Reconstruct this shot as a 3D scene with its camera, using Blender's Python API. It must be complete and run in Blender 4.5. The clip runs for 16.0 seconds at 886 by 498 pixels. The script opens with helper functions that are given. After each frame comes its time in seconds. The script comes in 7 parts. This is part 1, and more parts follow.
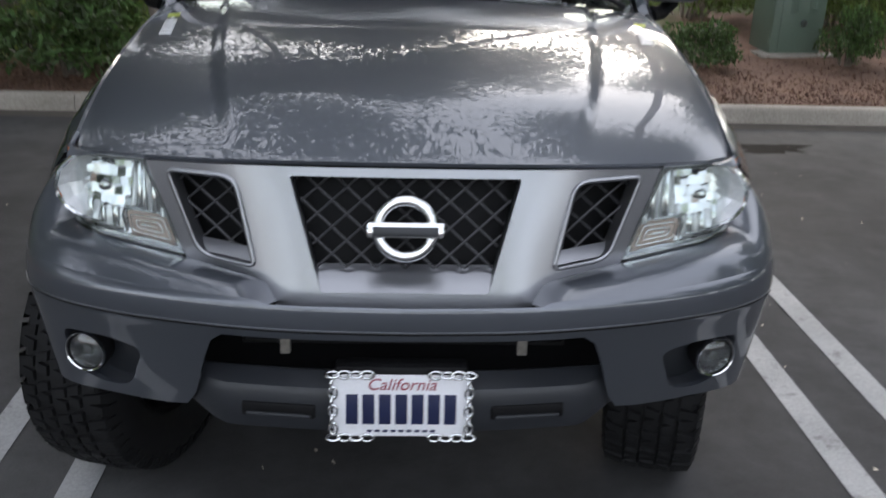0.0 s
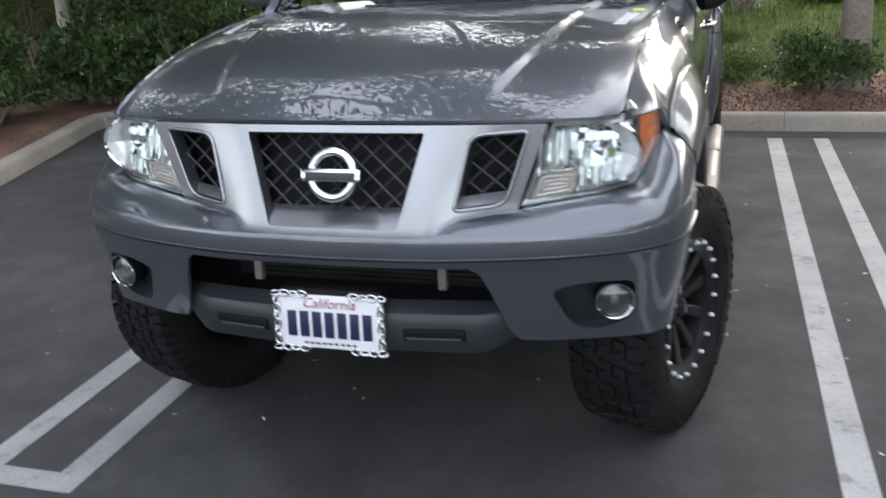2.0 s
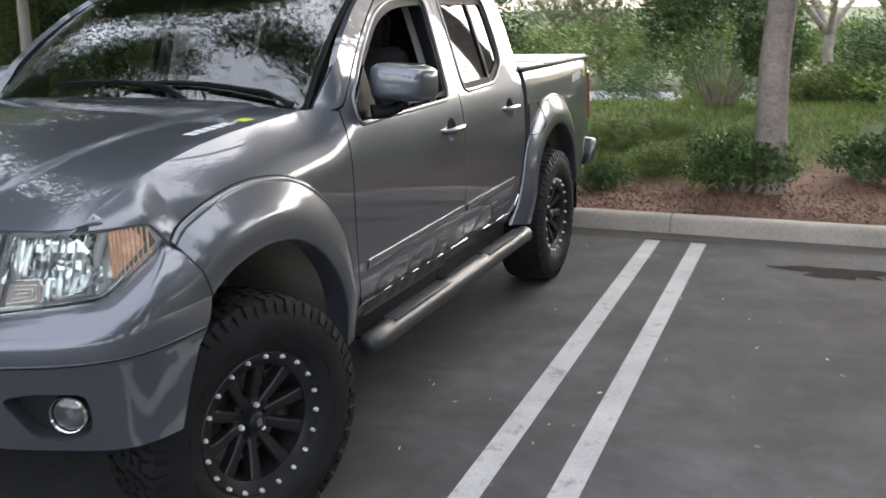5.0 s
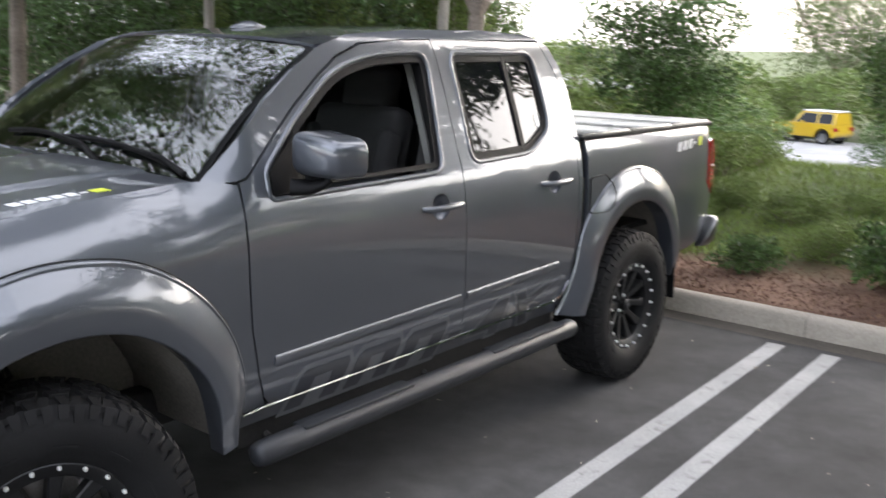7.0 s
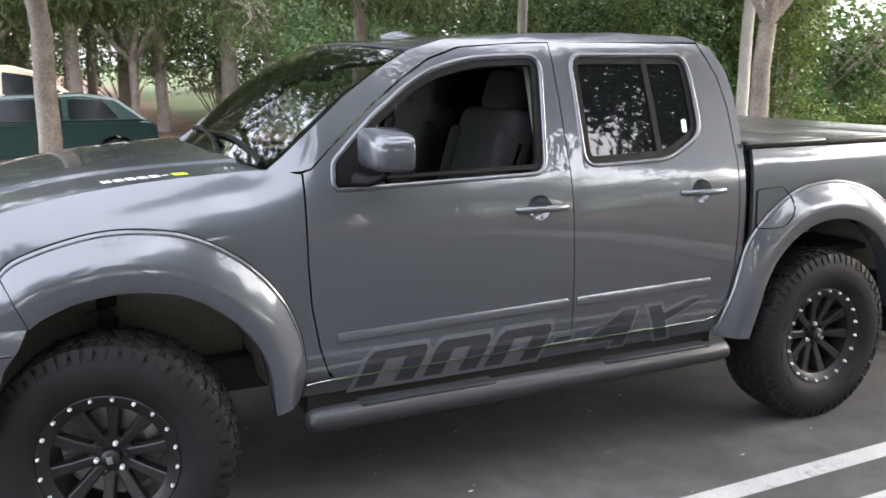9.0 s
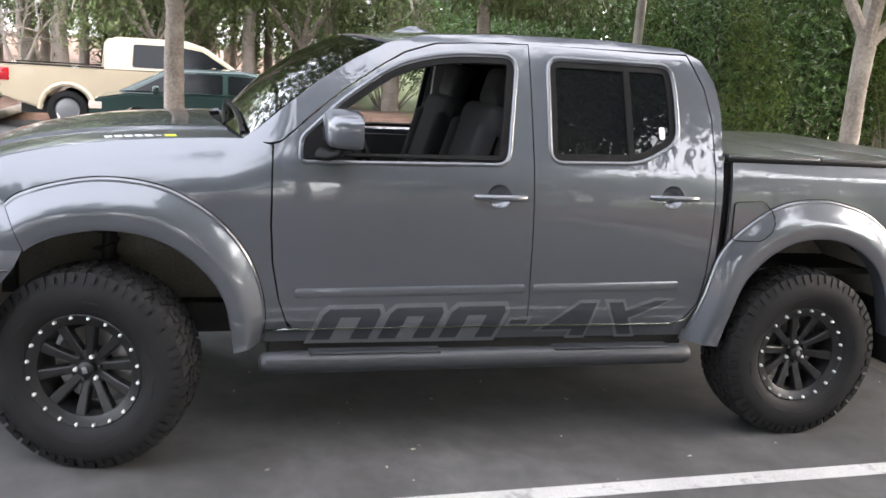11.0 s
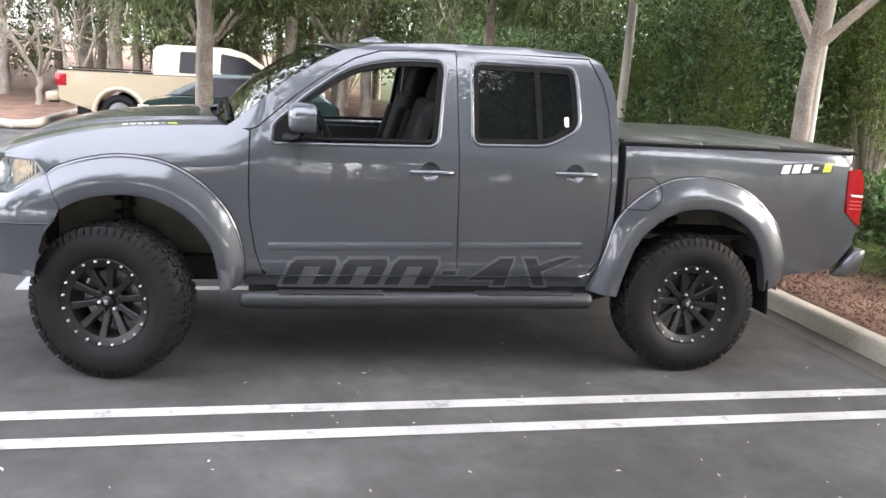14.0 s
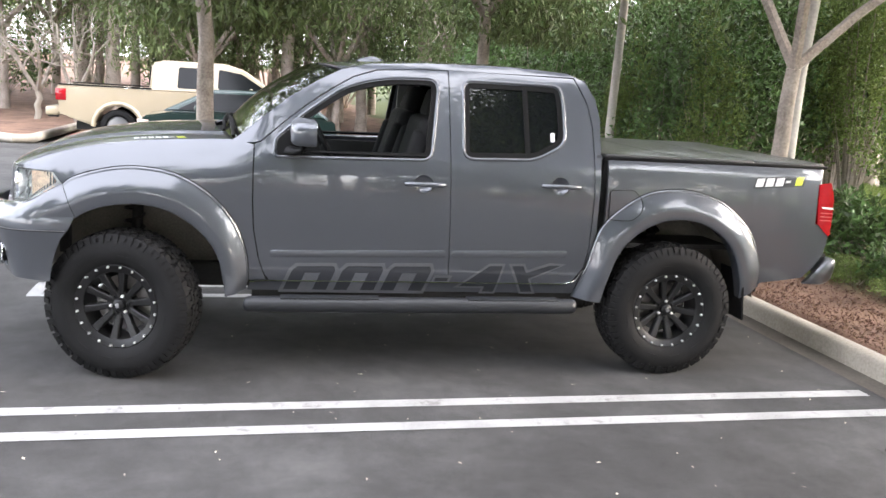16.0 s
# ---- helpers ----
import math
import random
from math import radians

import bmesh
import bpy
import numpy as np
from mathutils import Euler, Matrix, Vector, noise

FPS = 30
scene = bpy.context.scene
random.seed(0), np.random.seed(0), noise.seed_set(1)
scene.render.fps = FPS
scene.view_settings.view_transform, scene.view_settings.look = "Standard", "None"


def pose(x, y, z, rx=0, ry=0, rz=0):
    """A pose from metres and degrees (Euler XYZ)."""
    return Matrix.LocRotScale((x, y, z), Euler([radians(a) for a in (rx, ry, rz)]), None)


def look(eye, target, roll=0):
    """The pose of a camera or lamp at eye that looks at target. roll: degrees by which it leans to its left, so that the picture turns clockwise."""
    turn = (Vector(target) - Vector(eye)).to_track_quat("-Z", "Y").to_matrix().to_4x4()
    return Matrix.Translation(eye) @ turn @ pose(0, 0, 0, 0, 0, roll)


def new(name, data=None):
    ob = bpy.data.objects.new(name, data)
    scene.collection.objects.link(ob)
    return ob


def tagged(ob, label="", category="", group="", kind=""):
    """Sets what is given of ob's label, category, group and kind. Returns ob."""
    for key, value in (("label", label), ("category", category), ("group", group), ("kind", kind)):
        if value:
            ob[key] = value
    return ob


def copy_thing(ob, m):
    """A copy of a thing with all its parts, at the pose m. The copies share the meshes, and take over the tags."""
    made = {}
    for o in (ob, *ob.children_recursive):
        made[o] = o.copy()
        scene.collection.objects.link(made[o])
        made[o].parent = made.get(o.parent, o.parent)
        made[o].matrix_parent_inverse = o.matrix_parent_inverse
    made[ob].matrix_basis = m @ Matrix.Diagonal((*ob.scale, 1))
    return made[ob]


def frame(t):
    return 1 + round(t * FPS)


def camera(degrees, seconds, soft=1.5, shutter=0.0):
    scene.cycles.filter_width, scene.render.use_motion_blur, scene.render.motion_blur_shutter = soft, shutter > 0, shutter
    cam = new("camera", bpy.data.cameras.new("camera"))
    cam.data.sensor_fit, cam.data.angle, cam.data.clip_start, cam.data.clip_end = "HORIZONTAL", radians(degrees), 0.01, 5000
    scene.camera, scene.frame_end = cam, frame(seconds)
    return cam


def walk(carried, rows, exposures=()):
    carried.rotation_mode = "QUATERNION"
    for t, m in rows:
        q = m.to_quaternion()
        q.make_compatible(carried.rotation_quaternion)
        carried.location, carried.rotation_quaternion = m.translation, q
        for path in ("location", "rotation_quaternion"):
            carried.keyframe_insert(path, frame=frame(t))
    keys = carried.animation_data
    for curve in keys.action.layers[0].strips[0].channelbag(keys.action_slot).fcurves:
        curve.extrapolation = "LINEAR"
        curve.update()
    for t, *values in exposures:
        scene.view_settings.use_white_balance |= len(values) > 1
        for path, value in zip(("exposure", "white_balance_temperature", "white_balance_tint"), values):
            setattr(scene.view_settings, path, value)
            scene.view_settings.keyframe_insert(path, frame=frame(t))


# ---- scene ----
# the camera and its walk
cam = camera(51.0, 16.0, shutter=0.5)
PATH = [
    (0, (0.005, -1.671, 1.703), (0.081, 0.191, 0.978), 1.6),
    (0.5, (0.252, -1.861, 1.691), (0.222, 0.053, 1.11), 0.3),
    (1, (0.44, -1.924, 1.651), (0.264, -0.009, 1.104), -1.0),
    (1.5, (0.676, -1.88, 1.613), (0.281, -0.012, 1.018), -1.9),
    (2, (1.015, -1.969, 1.6), (0.435, -0.167, 0.954), -3.2),
    (2.5, (1.285, -2.035, 1.613), (0.697, -0.243, 0.947), -3.0),
    (3, (1.526, -1.931, 1.569), (0.962, -0.131, 0.904), -2.9),
    (3.5, (1.822, -1.811, 1.634), (1.266, 0.001, 0.994), -2.6),
    (4, (2.094, -1.733, 1.648), (1.520, 0.088, 1.054), -2.5),
    (6.3, (2.934, -0.576, 1.705), (1.929, 1.096, 1.265), 1.4),
    (6.5, (2.991, -0.452, 1.745), (1.973, 1.209, 1.292), 1.8),
    (7, (3.184, -0.217, 1.758), (1.948, 1.295, 1.328), 1.1),
    (7.5, (3.411, -0.014, 1.76), (2.034, 1.383, 1.37), 0.7),
    (8, (3.577, 0.327, 1.736), (2.067, 1.575, 1.331), 0.9),
    (8.5, (3.737, 0.508, 1.74), (2.067, 1.515, 1.296), 0.2),
    (9, (3.982, 0.636, 1.693), (2.219, 1.497, 1.302), -0.2),
    (9.2, (3.979, 0.705, 1.732), (2.203, 1.538, 1.338), 0.0),
    (11.3, (4.766, 1.342, 1.693), (2.875, 1.84, 1.273), 3.8),
    (11.5, (4.865, 1.36, 1.707), (2.975, 1.849, 1.273), 3.7),
    (12, (5.07, 1.426, 1.707), (3.169, 1.895, 1.3), 4.1),
    (12.5, (5.277, 1.479, 1.708), (3.367, 1.91, 1.302), 3.4),
    (13, (5.471, 1.425, 1.714), (3.565, 1.865, 1.297), 3.2),
    (13.5, (5.636, 1.466, 1.731), (3.726, 1.907, 1.337), 3.2),
    (14, (5.776, 1.59, 1.727), (3.862, 2.012, 1.329), 3.4),
    (14.5, (5.886, 1.613, 1.742), (3.97, 2.049, 1.37), 2.8),
    (15, (5.974, 1.519, 1.736), (4.059, 1.942, 1.347), 2.8),
    (15.5, (6.031, 1.497, 1.746), (4.114, 1.917, 1.363), 3.2),
    (16, (6.073, 1.538, 1.744), (4.155, 1.971, 1.379), 3.6),
]
walk(cam, [(t, look(eye, target, roll)) for t, eye, target, roll in PATH], [(0, 1.12, 6500, 10), (0.5, 1.03, 6350, 10), (1, 1.12, 6350, 10), (2, 1.54, 6450, 10), (3, 2.0, 6550, 10), (4, 1.62, 6550, 10), (6.5, 1.80, 6600, 11), (7, 1.90, 6600, 11), (8, 2.25, 6650, 11), (9, 2.48, 6700, 11), (11.5, 2.66, 6850, 12), (16, 2.76, 6850, 12)])

# world, sun and exposure
world = bpy.data.worlds.new("sky")
scene.world = world
world.use_nodes = True
wn, wl = world.node_tree.nodes, world.node_tree.links
sky = wn.new("ShaderNodeTexSky")
sky.sky_type, sky.sun_disc = "NISHITA", False
sky.sun_elevation, sky.sun_rotation = radians(26), radians(12)
sky.air_density, sky.dust_density, sky.ozone_density = 1.0, 2.5, 1.0
overcast = wn.new("ShaderNodeHueSaturation")
overcast.inputs["Saturation"].default_value = 0.6
wl.new(sky.outputs[0], overcast.inputs["Color"])
cloud = wn.new("ShaderNodeMix")
cloud.data_type = "RGBA"
cloud.inputs[0].default_value = 0.45
cloud.inputs[7].default_value = (5.9, 6.05, 6.8, 1)
wl.new(overcast.outputs[0], cloud.inputs[6])
wl.new(cloud.outputs[2], wn["Background"].inputs[0])
wn["Background"].inputs[1].default_value = 0.2
sun = new("sun", bpy.data.lights.new("sun", "SUN"))
sun.data.energy, sun.data.angle, sun.data.color = 0.4, radians(110), (1.0, 0.97, 0.93)
az, el = radians(12), radians(26)
sun.matrix_world = look((30 * math.sin(az) * math.cos(el), 30 * math.cos(az) * math.cos(el), 30 * math.sin(el)), (0, 0, 0))

# materials
def material(name, color, rough=0.5, metal=0.0, coat=0.0, var=0.15, scale=3.0, fine=60.0, bump=0.0, bump_scale=200.0,
             tint=None, transmission=0.0, ior=1.45, spec=0.5, rough_var=0.0, emit=0.0, island=0.0, alpha=1.0):
    """A surface with its colour varied at a broad and a fine scale, and a fine relief."""
    m = bpy.data.materials.new(name)
    m.use_nodes = True
    n, l = m.node_tree.nodes, m.node_tree.links
    p = n["Principled BSDF"]
    p.inputs["Roughness"].default_value, p.inputs["Metallic"].default_value = rough, metal
    p.inputs["Coat Weight"].default_value, p.inputs["Coat Roughness"].default_value = coat, 0.012
    p.inputs["Transmission Weight"].default_value, p.inputs["IOR"].default_value = transmission, ior
    p.inputs["Alpha"].default_value = alpha
    p.inputs["Specular IOR Level"].default_value, p.inputs["Coat IOR"].default_value = spec, 1.6
    if emit:
        p.inputs["Emission Color"].default_value, p.inputs["Emission Strength"].default_value = (*color, 1), emit
    at = n.new("ShaderNodeTexCoord")
    broad, small = n.new("ShaderNodeTexNoise"), n.new("ShaderNodeTexNoise")
    for tex, s, d in ((broad, scale, 4), (small, fine, 3)):
        tex.inputs["Scale"].default_value, tex.inputs["Detail"].default_value = s, d
        l.new(at.outputs["Object"], tex.inputs["Vector"])
    mix = n.new("ShaderNodeMix")
    mix.data_type = "FLOAT"
    mix.inputs[0].default_value = 0.45
    l.new(broad.outputs[0], mix.inputs[2]), l.new(small.outputs[0], mix.inputs[3])
    ramp = n.new("ShaderNodeMapRange")
    ramp.inputs[1].default_value, ramp.inputs[2].default_value = 0.3, 0.7
    l.new(mix.outputs[0], ramp.inputs[0])
    two = n.new("ShaderNodeMix")
    two.data_type = "RGBA"
    dark = [c * (1 - var) for c in color]
    lite = [min(1, c * (1 + var)) for c in (tint or color)]
    two.inputs[6].default_value, two.inputs[7].default_value = (*dark, 1), (*lite, 1)
    l.new(ramp.outputs[0], two.inputs[0])
    last = two.outputs[2]
    if island:
        geo, obj, hsv = n.new("ShaderNodeNewGeometry"), n.new("ShaderNodeObjectInfo"), n.new("ShaderNodeHueSaturation")
        add, val, hue = n.new("ShaderNodeMath"), n.new("ShaderNodeMapRange"), n.new("ShaderNodeMapRange")
        l.new(geo.outputs["Random Per Island"], add.inputs[0]), l.new(obj.outputs["Random"], add.inputs[1])
        fr = n.new("ShaderNodeMath")
        fr.operation = "FRACT"
        l.new(add.outputs[0], fr.inputs[0])
        l.new(fr.outputs[0], val.inputs[0])
        val.inputs[3].default_value, val.inputs[4].default_value = 1 - island, 1 + island
        l.new(fr.outputs[0], hue.inputs[0])
        hue.inputs[3].default_value, hue.inputs[4].default_value = 0.48, 0.515
        l.new(val.outputs[0], hsv.inputs["Value"]), l.new(hue.outputs[0], hsv.inputs["Hue"])
        l.new(last, hsv.inputs["Color"])
        last = hsv.outputs[0]
    l.new(last, p.inputs["Base Color"])
    if rough_var:
        rr = n.new("ShaderNodeMapRange")
        rr.inputs[3].default_value, rr.inputs[4].default_value = max(0, rough - rough_var), min(1, rough + rough_var)
        l.new(ramp.outputs[0], rr.inputs[0]), l.new(rr.outputs[0], p.inputs["Roughness"])
    if bump:
        tex, b = n.new("ShaderNodeTexNoise"), n.new("ShaderNodeBump")
        tex.inputs["Scale"].default_value, tex.inputs["Detail"].default_value = bump_scale, 4
        l.new(at.outputs["Object"], tex.inputs["Vector"])
        b.inputs["Strength"].default_value, b.inputs["Distance"].default_value = bump, 0.004
        l.new(tex.outputs[0], b.inputs["Height"]), l.new(b.outputs[0], p.inputs["Normal"])
    return m


def clear_glass(name, clear, low, power):
    """A thin clear pane: see-through, with a mirror-like surface at a slant."""
    m = bpy.data.materials.new(name)
    m.use_nodes = True
    n, l = m.node_tree.nodes, m.node_tree.links
    n.remove(n["Principled BSDF"])
    through_, gloss, mix, fres = n.new("ShaderNodeBsdfTransparent"), n.new("ShaderNodeBsdfGlossy"), n.new("ShaderNodeMixShader"), n.new("ShaderNodeLayerWeight")
    through_.inputs[0].default_value = (*clear, 1)
    gloss.inputs["Roughness"].default_value = 0.01
    fifth, grade = n.new("ShaderNodeMath"), n.new("ShaderNodeMapRange")
    fifth.operation, fifth.inputs[1].default_value = "POWER", power
    grade.inputs[3].default_value = low
    l.new(fres.outputs["Facing"], fifth.inputs[0]), l.new(fifth.outputs[0], grade.inputs[0]), l.new(grade.outputs[0], mix.inputs[0])
    l.new(through_.outputs[0], mix.inputs[1]), l.new(gloss.outputs[0], mix.inputs[2])
    l.new(mix.outputs[0], n["Material Output"].inputs[0])
    return m


PAINT = material("gunmetal_paint", (0.094, 0.103, 0.121), 0.38, 0.6, 1.0, 0.06, 2.0, 900)
PAINT.node_tree.nodes["Principled BSDF"].inputs["Coat IOR"].default_value = 1.75
SILVER = material("satin_silver", (0.33, 0.335, 0.35), 0.28, 0.9, 0.2, 0.04, 3, 400)
CHROME = material("chrome", (0.82, 0.83, 0.84), 0.07, 1.0, 0, 0.04, 6, 90)
BLACK = material("black_plastic", (0.007, 0.007, 0.0075), 0.5, 0, 0, 0.25, 6, 150, 0.25, 500, spec=0.16)
DARK = material("dark_steel", (0.018, 0.0175, 0.017), 0.6, 0.2, 0, 0.4, 8, 60, 0.3, 120)
LINER = material("wheel_liner", (0.20, 0.185, 0.16), 0.8, 0, 0, 0.35, 5, 80, 0.3, 90)
GREYPLASTIC = material("grey_plastic", (0.021, 0.023, 0.027), 0.42, 0, 0.1, 0.1, 5, 300, 0.12, 700)
RUBBER = material("tyre_rubber", (0.0115, 0.0115, 0.012), 0.6, 0, 0, 0.4, 9, 120, 0.35, 260, spec=0.2, rough_var=0.12)
RIMBLACK = material("satin_black_alloy", (0.026, 0.026, 0.027), 0.34, 0.6, 0.0, 0.2, 8, 200, spec=0.5)
BUMPERCHROME = material("dark_silver", (0.17, 0.175, 0.185), 0.3, 0.85, 0.3, 0.1, 6, 90)
BOLT = material("steel_bolt", (0.85, 0.85, 0.83), 0.28, 0.5, 0, 0.1, 40, 300)
GLASS = clear_glass("clear_glass", (0.93, 0.95, 0.94), 0.075, 4.0)
SCREENGLASS = clear_glass("windscreen_glass", (0.70, 0.74, 0.72), 0.11, 3.4)
DARKGLASS = material("dark_glass", (0.008, 0.009, 0.010), 0.08, 0, 0, 0.2, 2, 40, spec=0.3)
TINT = material("tinted_glass", (0.006, 0.007, 0.008), 0.03, 0, 0.6, 0.1, 2, 40)
AMBER = material("amber_lens", (0.78, 0.19, 0.035), 0.12, 0, 0.6, 0.25, 30, 220)
RED = material("red_lens", (0.33, 0.006, 0.012), 0.1, 0, 0.7, 0.2, 20, 160)
REDRIB = material("pale_red_lens", (0.62, 0.12, 0.12), 0.15, 0, 0.5, 0.2, 20, 160)
WHITEPAINT = material("white_enamel", (0.8, 0.8, 0.79), 0.4, 0, 0.2, 0.05, 10, 120)
VINYL = material("tonneau_vinyl", (0.035, 0.036, 0.033), 0.28, 0, 0.25, 0.25, 4, 80, 0.25, 380)
CLOTH = material("seat_cloth", (0.017, 0.017, 0.018), 0.9, 0, 0, 0.3, 8, 300, 0.5, 600)
TRIM = material("cabin_trim", (0.03, 0.03, 0.03), 0.6, 0, 0, 0.15, 5, 200, 0.2, 500)
GREYTRIM = material("pale_grey_trim", (0.20, 0.20, 0.19), 0.7, 0, 0, 0.12, 5, 200, 0.2, 500)
DECALDARK = material("decal_dark", (0.024, 0.027, 0.034), 0.35, 0, 0.5, 0.1, 6, 120)
DECALGREY = material("decal_grey", (0.14, 0.147, 0.162), 0.4, 0.4, 0.6, 0.12, 6, 90)
DECALWHITE = material("decal_white", (0.78, 0.79, 0.8), 0.35, 0, 0.5, 0.04, 8, 100)
DECALLIME = material("decal_lime", (0.62, 0.72, 0.05), 0.35, 0, 0.5, 0.05, 8, 100)
PLATEWHITE = material("plate_white", (0.78, 0.78, 0.8), 0.35, 0, 0.3, 0.05, 20, 160)
PLATEBLUE = material("plate_blue", (0.015, 0.02, 0.06), 0.4, 0, 0, 0.1, 20, 160)
PLATERED = material("plate_red", (0.28, 0.045, 0.06), 0.4, 0, 0, 0.1, 20, 160)
LAMPBOWL = material("bright_reflector", (0.93, 0.94, 0.95), 0.14, 0.5, 0, 0.1, 30, 140, 0.5, 70)
CREAM = material("cream_lens", (0.82, 0.64, 0.50), 0.2, 0, 0.4, 0.35, 40, 160, 0.6, 60)
PEARL = material("pale_orange_lens", (0.66, 0.52, 0.45), 0.2, 0, 0.4, 0.15, 60, 200)

# building helpers
def mesh_of(name, verts, faces, mats, smooth=False):
    me = bpy.data.meshes.new(name)
    me.from_pydata([tuple(v) for v in verts], [], faces)
    me.materials.append(mats)
    if smooth:
        me.polygons.foreach_set("use_smooth", [True] * len(me.polygons))
    me.update()
    return me


def part_mesh(name, me, parent, label=""):
    ob = new(name, me)
    ob.parent = parent
    if me.materials and me.materials[0] in (GLASS, SCREENGLASS):
        ob.visible_shadow = False
    return tagged(ob, label)


def part(name, bm, mat, parent, label="", smooth=35.0):
    """Links a bmesh as one mesh under a thing or a part; edges flatter than the given degrees are shaded smooth."""
    me = bpy.data.meshes.new(name)
    bm.normal_update()
    for f in bm.faces:
        f.smooth = smooth > 0
    for e in bm.edges:
        e.smooth = len(e.link_faces) == 2 and e.calc_face_angle(0) < radians(smooth)
    bm.to_mesh(me)
    bm.free()
    me.materials.append(mat)
    return part_mesh(name, me, parent, label)


def thing(name, label, category, group="", kind="", m=None):
    ob = new(name)
    ob.empty_display_size = 0.1
    if m is not None:
        ob.matrix_basis = m
    return tagged(ob, label, category, group, kind)


def add_box(bm, c, s, rot=None, bevel=0.0, seg=2):
    g = bmesh.ops.create_cube(bm, size=1)["verts"]
    m = Matrix.Translation(c) @ (rot or Matrix()) @ Matrix.Diagonal((*s, 1))
    if bevel:
        t = bmesh.new()
        bmesh.ops.create_cube(t, size=1)
        bmesh.ops.transform(t, matrix=Matrix.Diagonal((*s, 1)), verts=t.verts)
        bmesh.ops.bevel(t, geom=t.edges[:], offset=bevel, segments=seg, profile=0.5, affect="EDGES")
        bmesh.ops.transform(t, matrix=Matrix.Translation(c) @ (rot or Matrix()), verts=t.verts)
        bmesh.ops.delete(bm, geom=g, context="VERTS")
        me = bpy.data.meshes.new("tmp")
        t.to_mesh(me)
        t.free()
        bm.from_mesh(me)
        bpy.data.meshes.remove(me)
    else:
        bmesh.ops.transform(bm, matrix=m, verts=g)
    return bm


def box(c, s, rot=None, bevel=0.0, seg=2):
    return add_box(bmesh.new(), c, s, rot, bevel, seg)


def add_lathe(bm, profile, n=32, m=None, start=0.0, sweep=360.0, closed=False):
    """Turns (radius, x) pairs about the x axis."""
    full = abs(sweep - 360) < 1e-6
    rows = []
    for i in range(n if full else n + 1):
        a = radians(start + sweep * i / n)
        rows.append([bm.verts.new((x, r * math.cos(a), r * math.sin(a))) for r, x in profile])
    cnt = len(rows) if full else len(rows) - 1
    k = len(profile)
    for i in range(cnt):
        a, b = rows[i], rows[(i + 1) % len(rows)]
        for j in range(k if closed else k - 1):
            q = (a[j], a[(j + 1) % k], b[(j + 1) % k], b[j])
            bm.faces.new(q)
    vs = [v for r in rows for v in r]
    if m is not None:
        bmesh.ops.transform(bm, matrix=m, verts=vs)
    return bm


def lathe(profile, n=32, m=None, **kw):
    bm = add_lathe(bmesh.new(), profile, n, m, **kw)
    bmesh.ops.remove_doubles(bm, verts=bm.verts, dist=1e-5)
    bmesh.ops.recalc_face_normals(bm, faces=bm.faces)
    return bm


def add_tube(bm, pts, r, n=8, flat=1.0, caps=True):
    """A round bar along points; r may be a list."""
    pts = [Vector(p) for p in pts]
    rs = r if isinstance(r, (list, tuple)) else [r] * len(pts)
    rings, side = [], None
    for i, p in enumerate(pts):
        d = (pts[min(i + 1, len(pts) - 1)] - pts[max(i - 1, 0)]).normalized()
        if side is None:
            side = d.orthogonal().normalized()
        side = (side - d * side.dot(d)).normalized()
        up = d.cross(side)
        rings.append([bm.verts.new(p + rs[i] * (math.cos(2 * math.pi * k / n) * side + flat * math.sin(2 * math.pi * k / n) * up)) for k in range(n)])
    for a, b in zip(rings, rings[1:]):
        for k in range(n):
            bm.faces.new((a[k], a[(k + 1) % n], b[(k + 1) % n], b[k]))
    if caps:
        bm.faces.new(rings[0][::-1]), bm.faces.new(rings[-1])
    return bm


def tube(pts, r, n=8, **kw):
    return add_tube(bmesh.new(), pts, r, n, **kw)


def add_grid(bm, fn, nu, nv, flip=False):
    """A sheet fn(u, v) with u and v from 0 to 1."""
    g = [[bm.verts.new(fn(i / nu, j / nv)) for j in range(nv + 1)] for i in range(nu + 1)]
    for i in range(nu):
        for j in range(nv):
            q = (g[i][j], g[i + 1][j], g[i + 1][j + 1], g[i][j + 1])
            bm.faces.new(q[::-1] if flip else q)
    return g


def spline(pts, n=8, closed=False):
    """Points along a smooth curve through pts."""
    P = [np.array(p, float) for p in pts]
    out, m = [], len(P)
    for i in range(m if closed else m - 1):
        if closed:
            a, b, c, d = P[(i - 1) % m], P[i], P[(i + 1) % m], P[(i + 2) % m]
        else:
            a, b, c, d = P[max(i - 1, 0)], P[i], P[i + 1], P[min(i + 2, m - 1)]
        for k in range(n):
            t = k / n
            out.append(0.5 * (2 * b + (c - a) * t + (2 * a - 5 * b + 4 * c - d) * t * t + (3 * b - a - 3 * c + d) * t ** 3))
    if not closed:
        out.append(P[-1])
    return [tuple(float(x) for x in p) for p in out]


def rounded(pts, r, n=4):
    """A closed outline with its corners rounded by r (one number, or one for each corner)."""
    out, m = [], len(pts)
    for i in range(m):
        p, a, b = (Vector(pts[i]), Vector(pts[i - 1]), Vector(pts[(i + 1) % m]))
        rr = r[i] if isinstance(r, (list, tuple)) else r
        if rr <= 0:
            out.append(tuple(p))
            continue
        u, v = a - p, b - p
        k = min(rr, 0.45 * u.length, 0.45 * v.length)
        s, e = p + u.normalized() * k, p + v.normalized() * k
        for j in range(n + 1):
            t = j / n
            out.append(tuple((1 - t) ** 2 * s + 2 * t * (1 - t) * p + t * t * e))
    return out


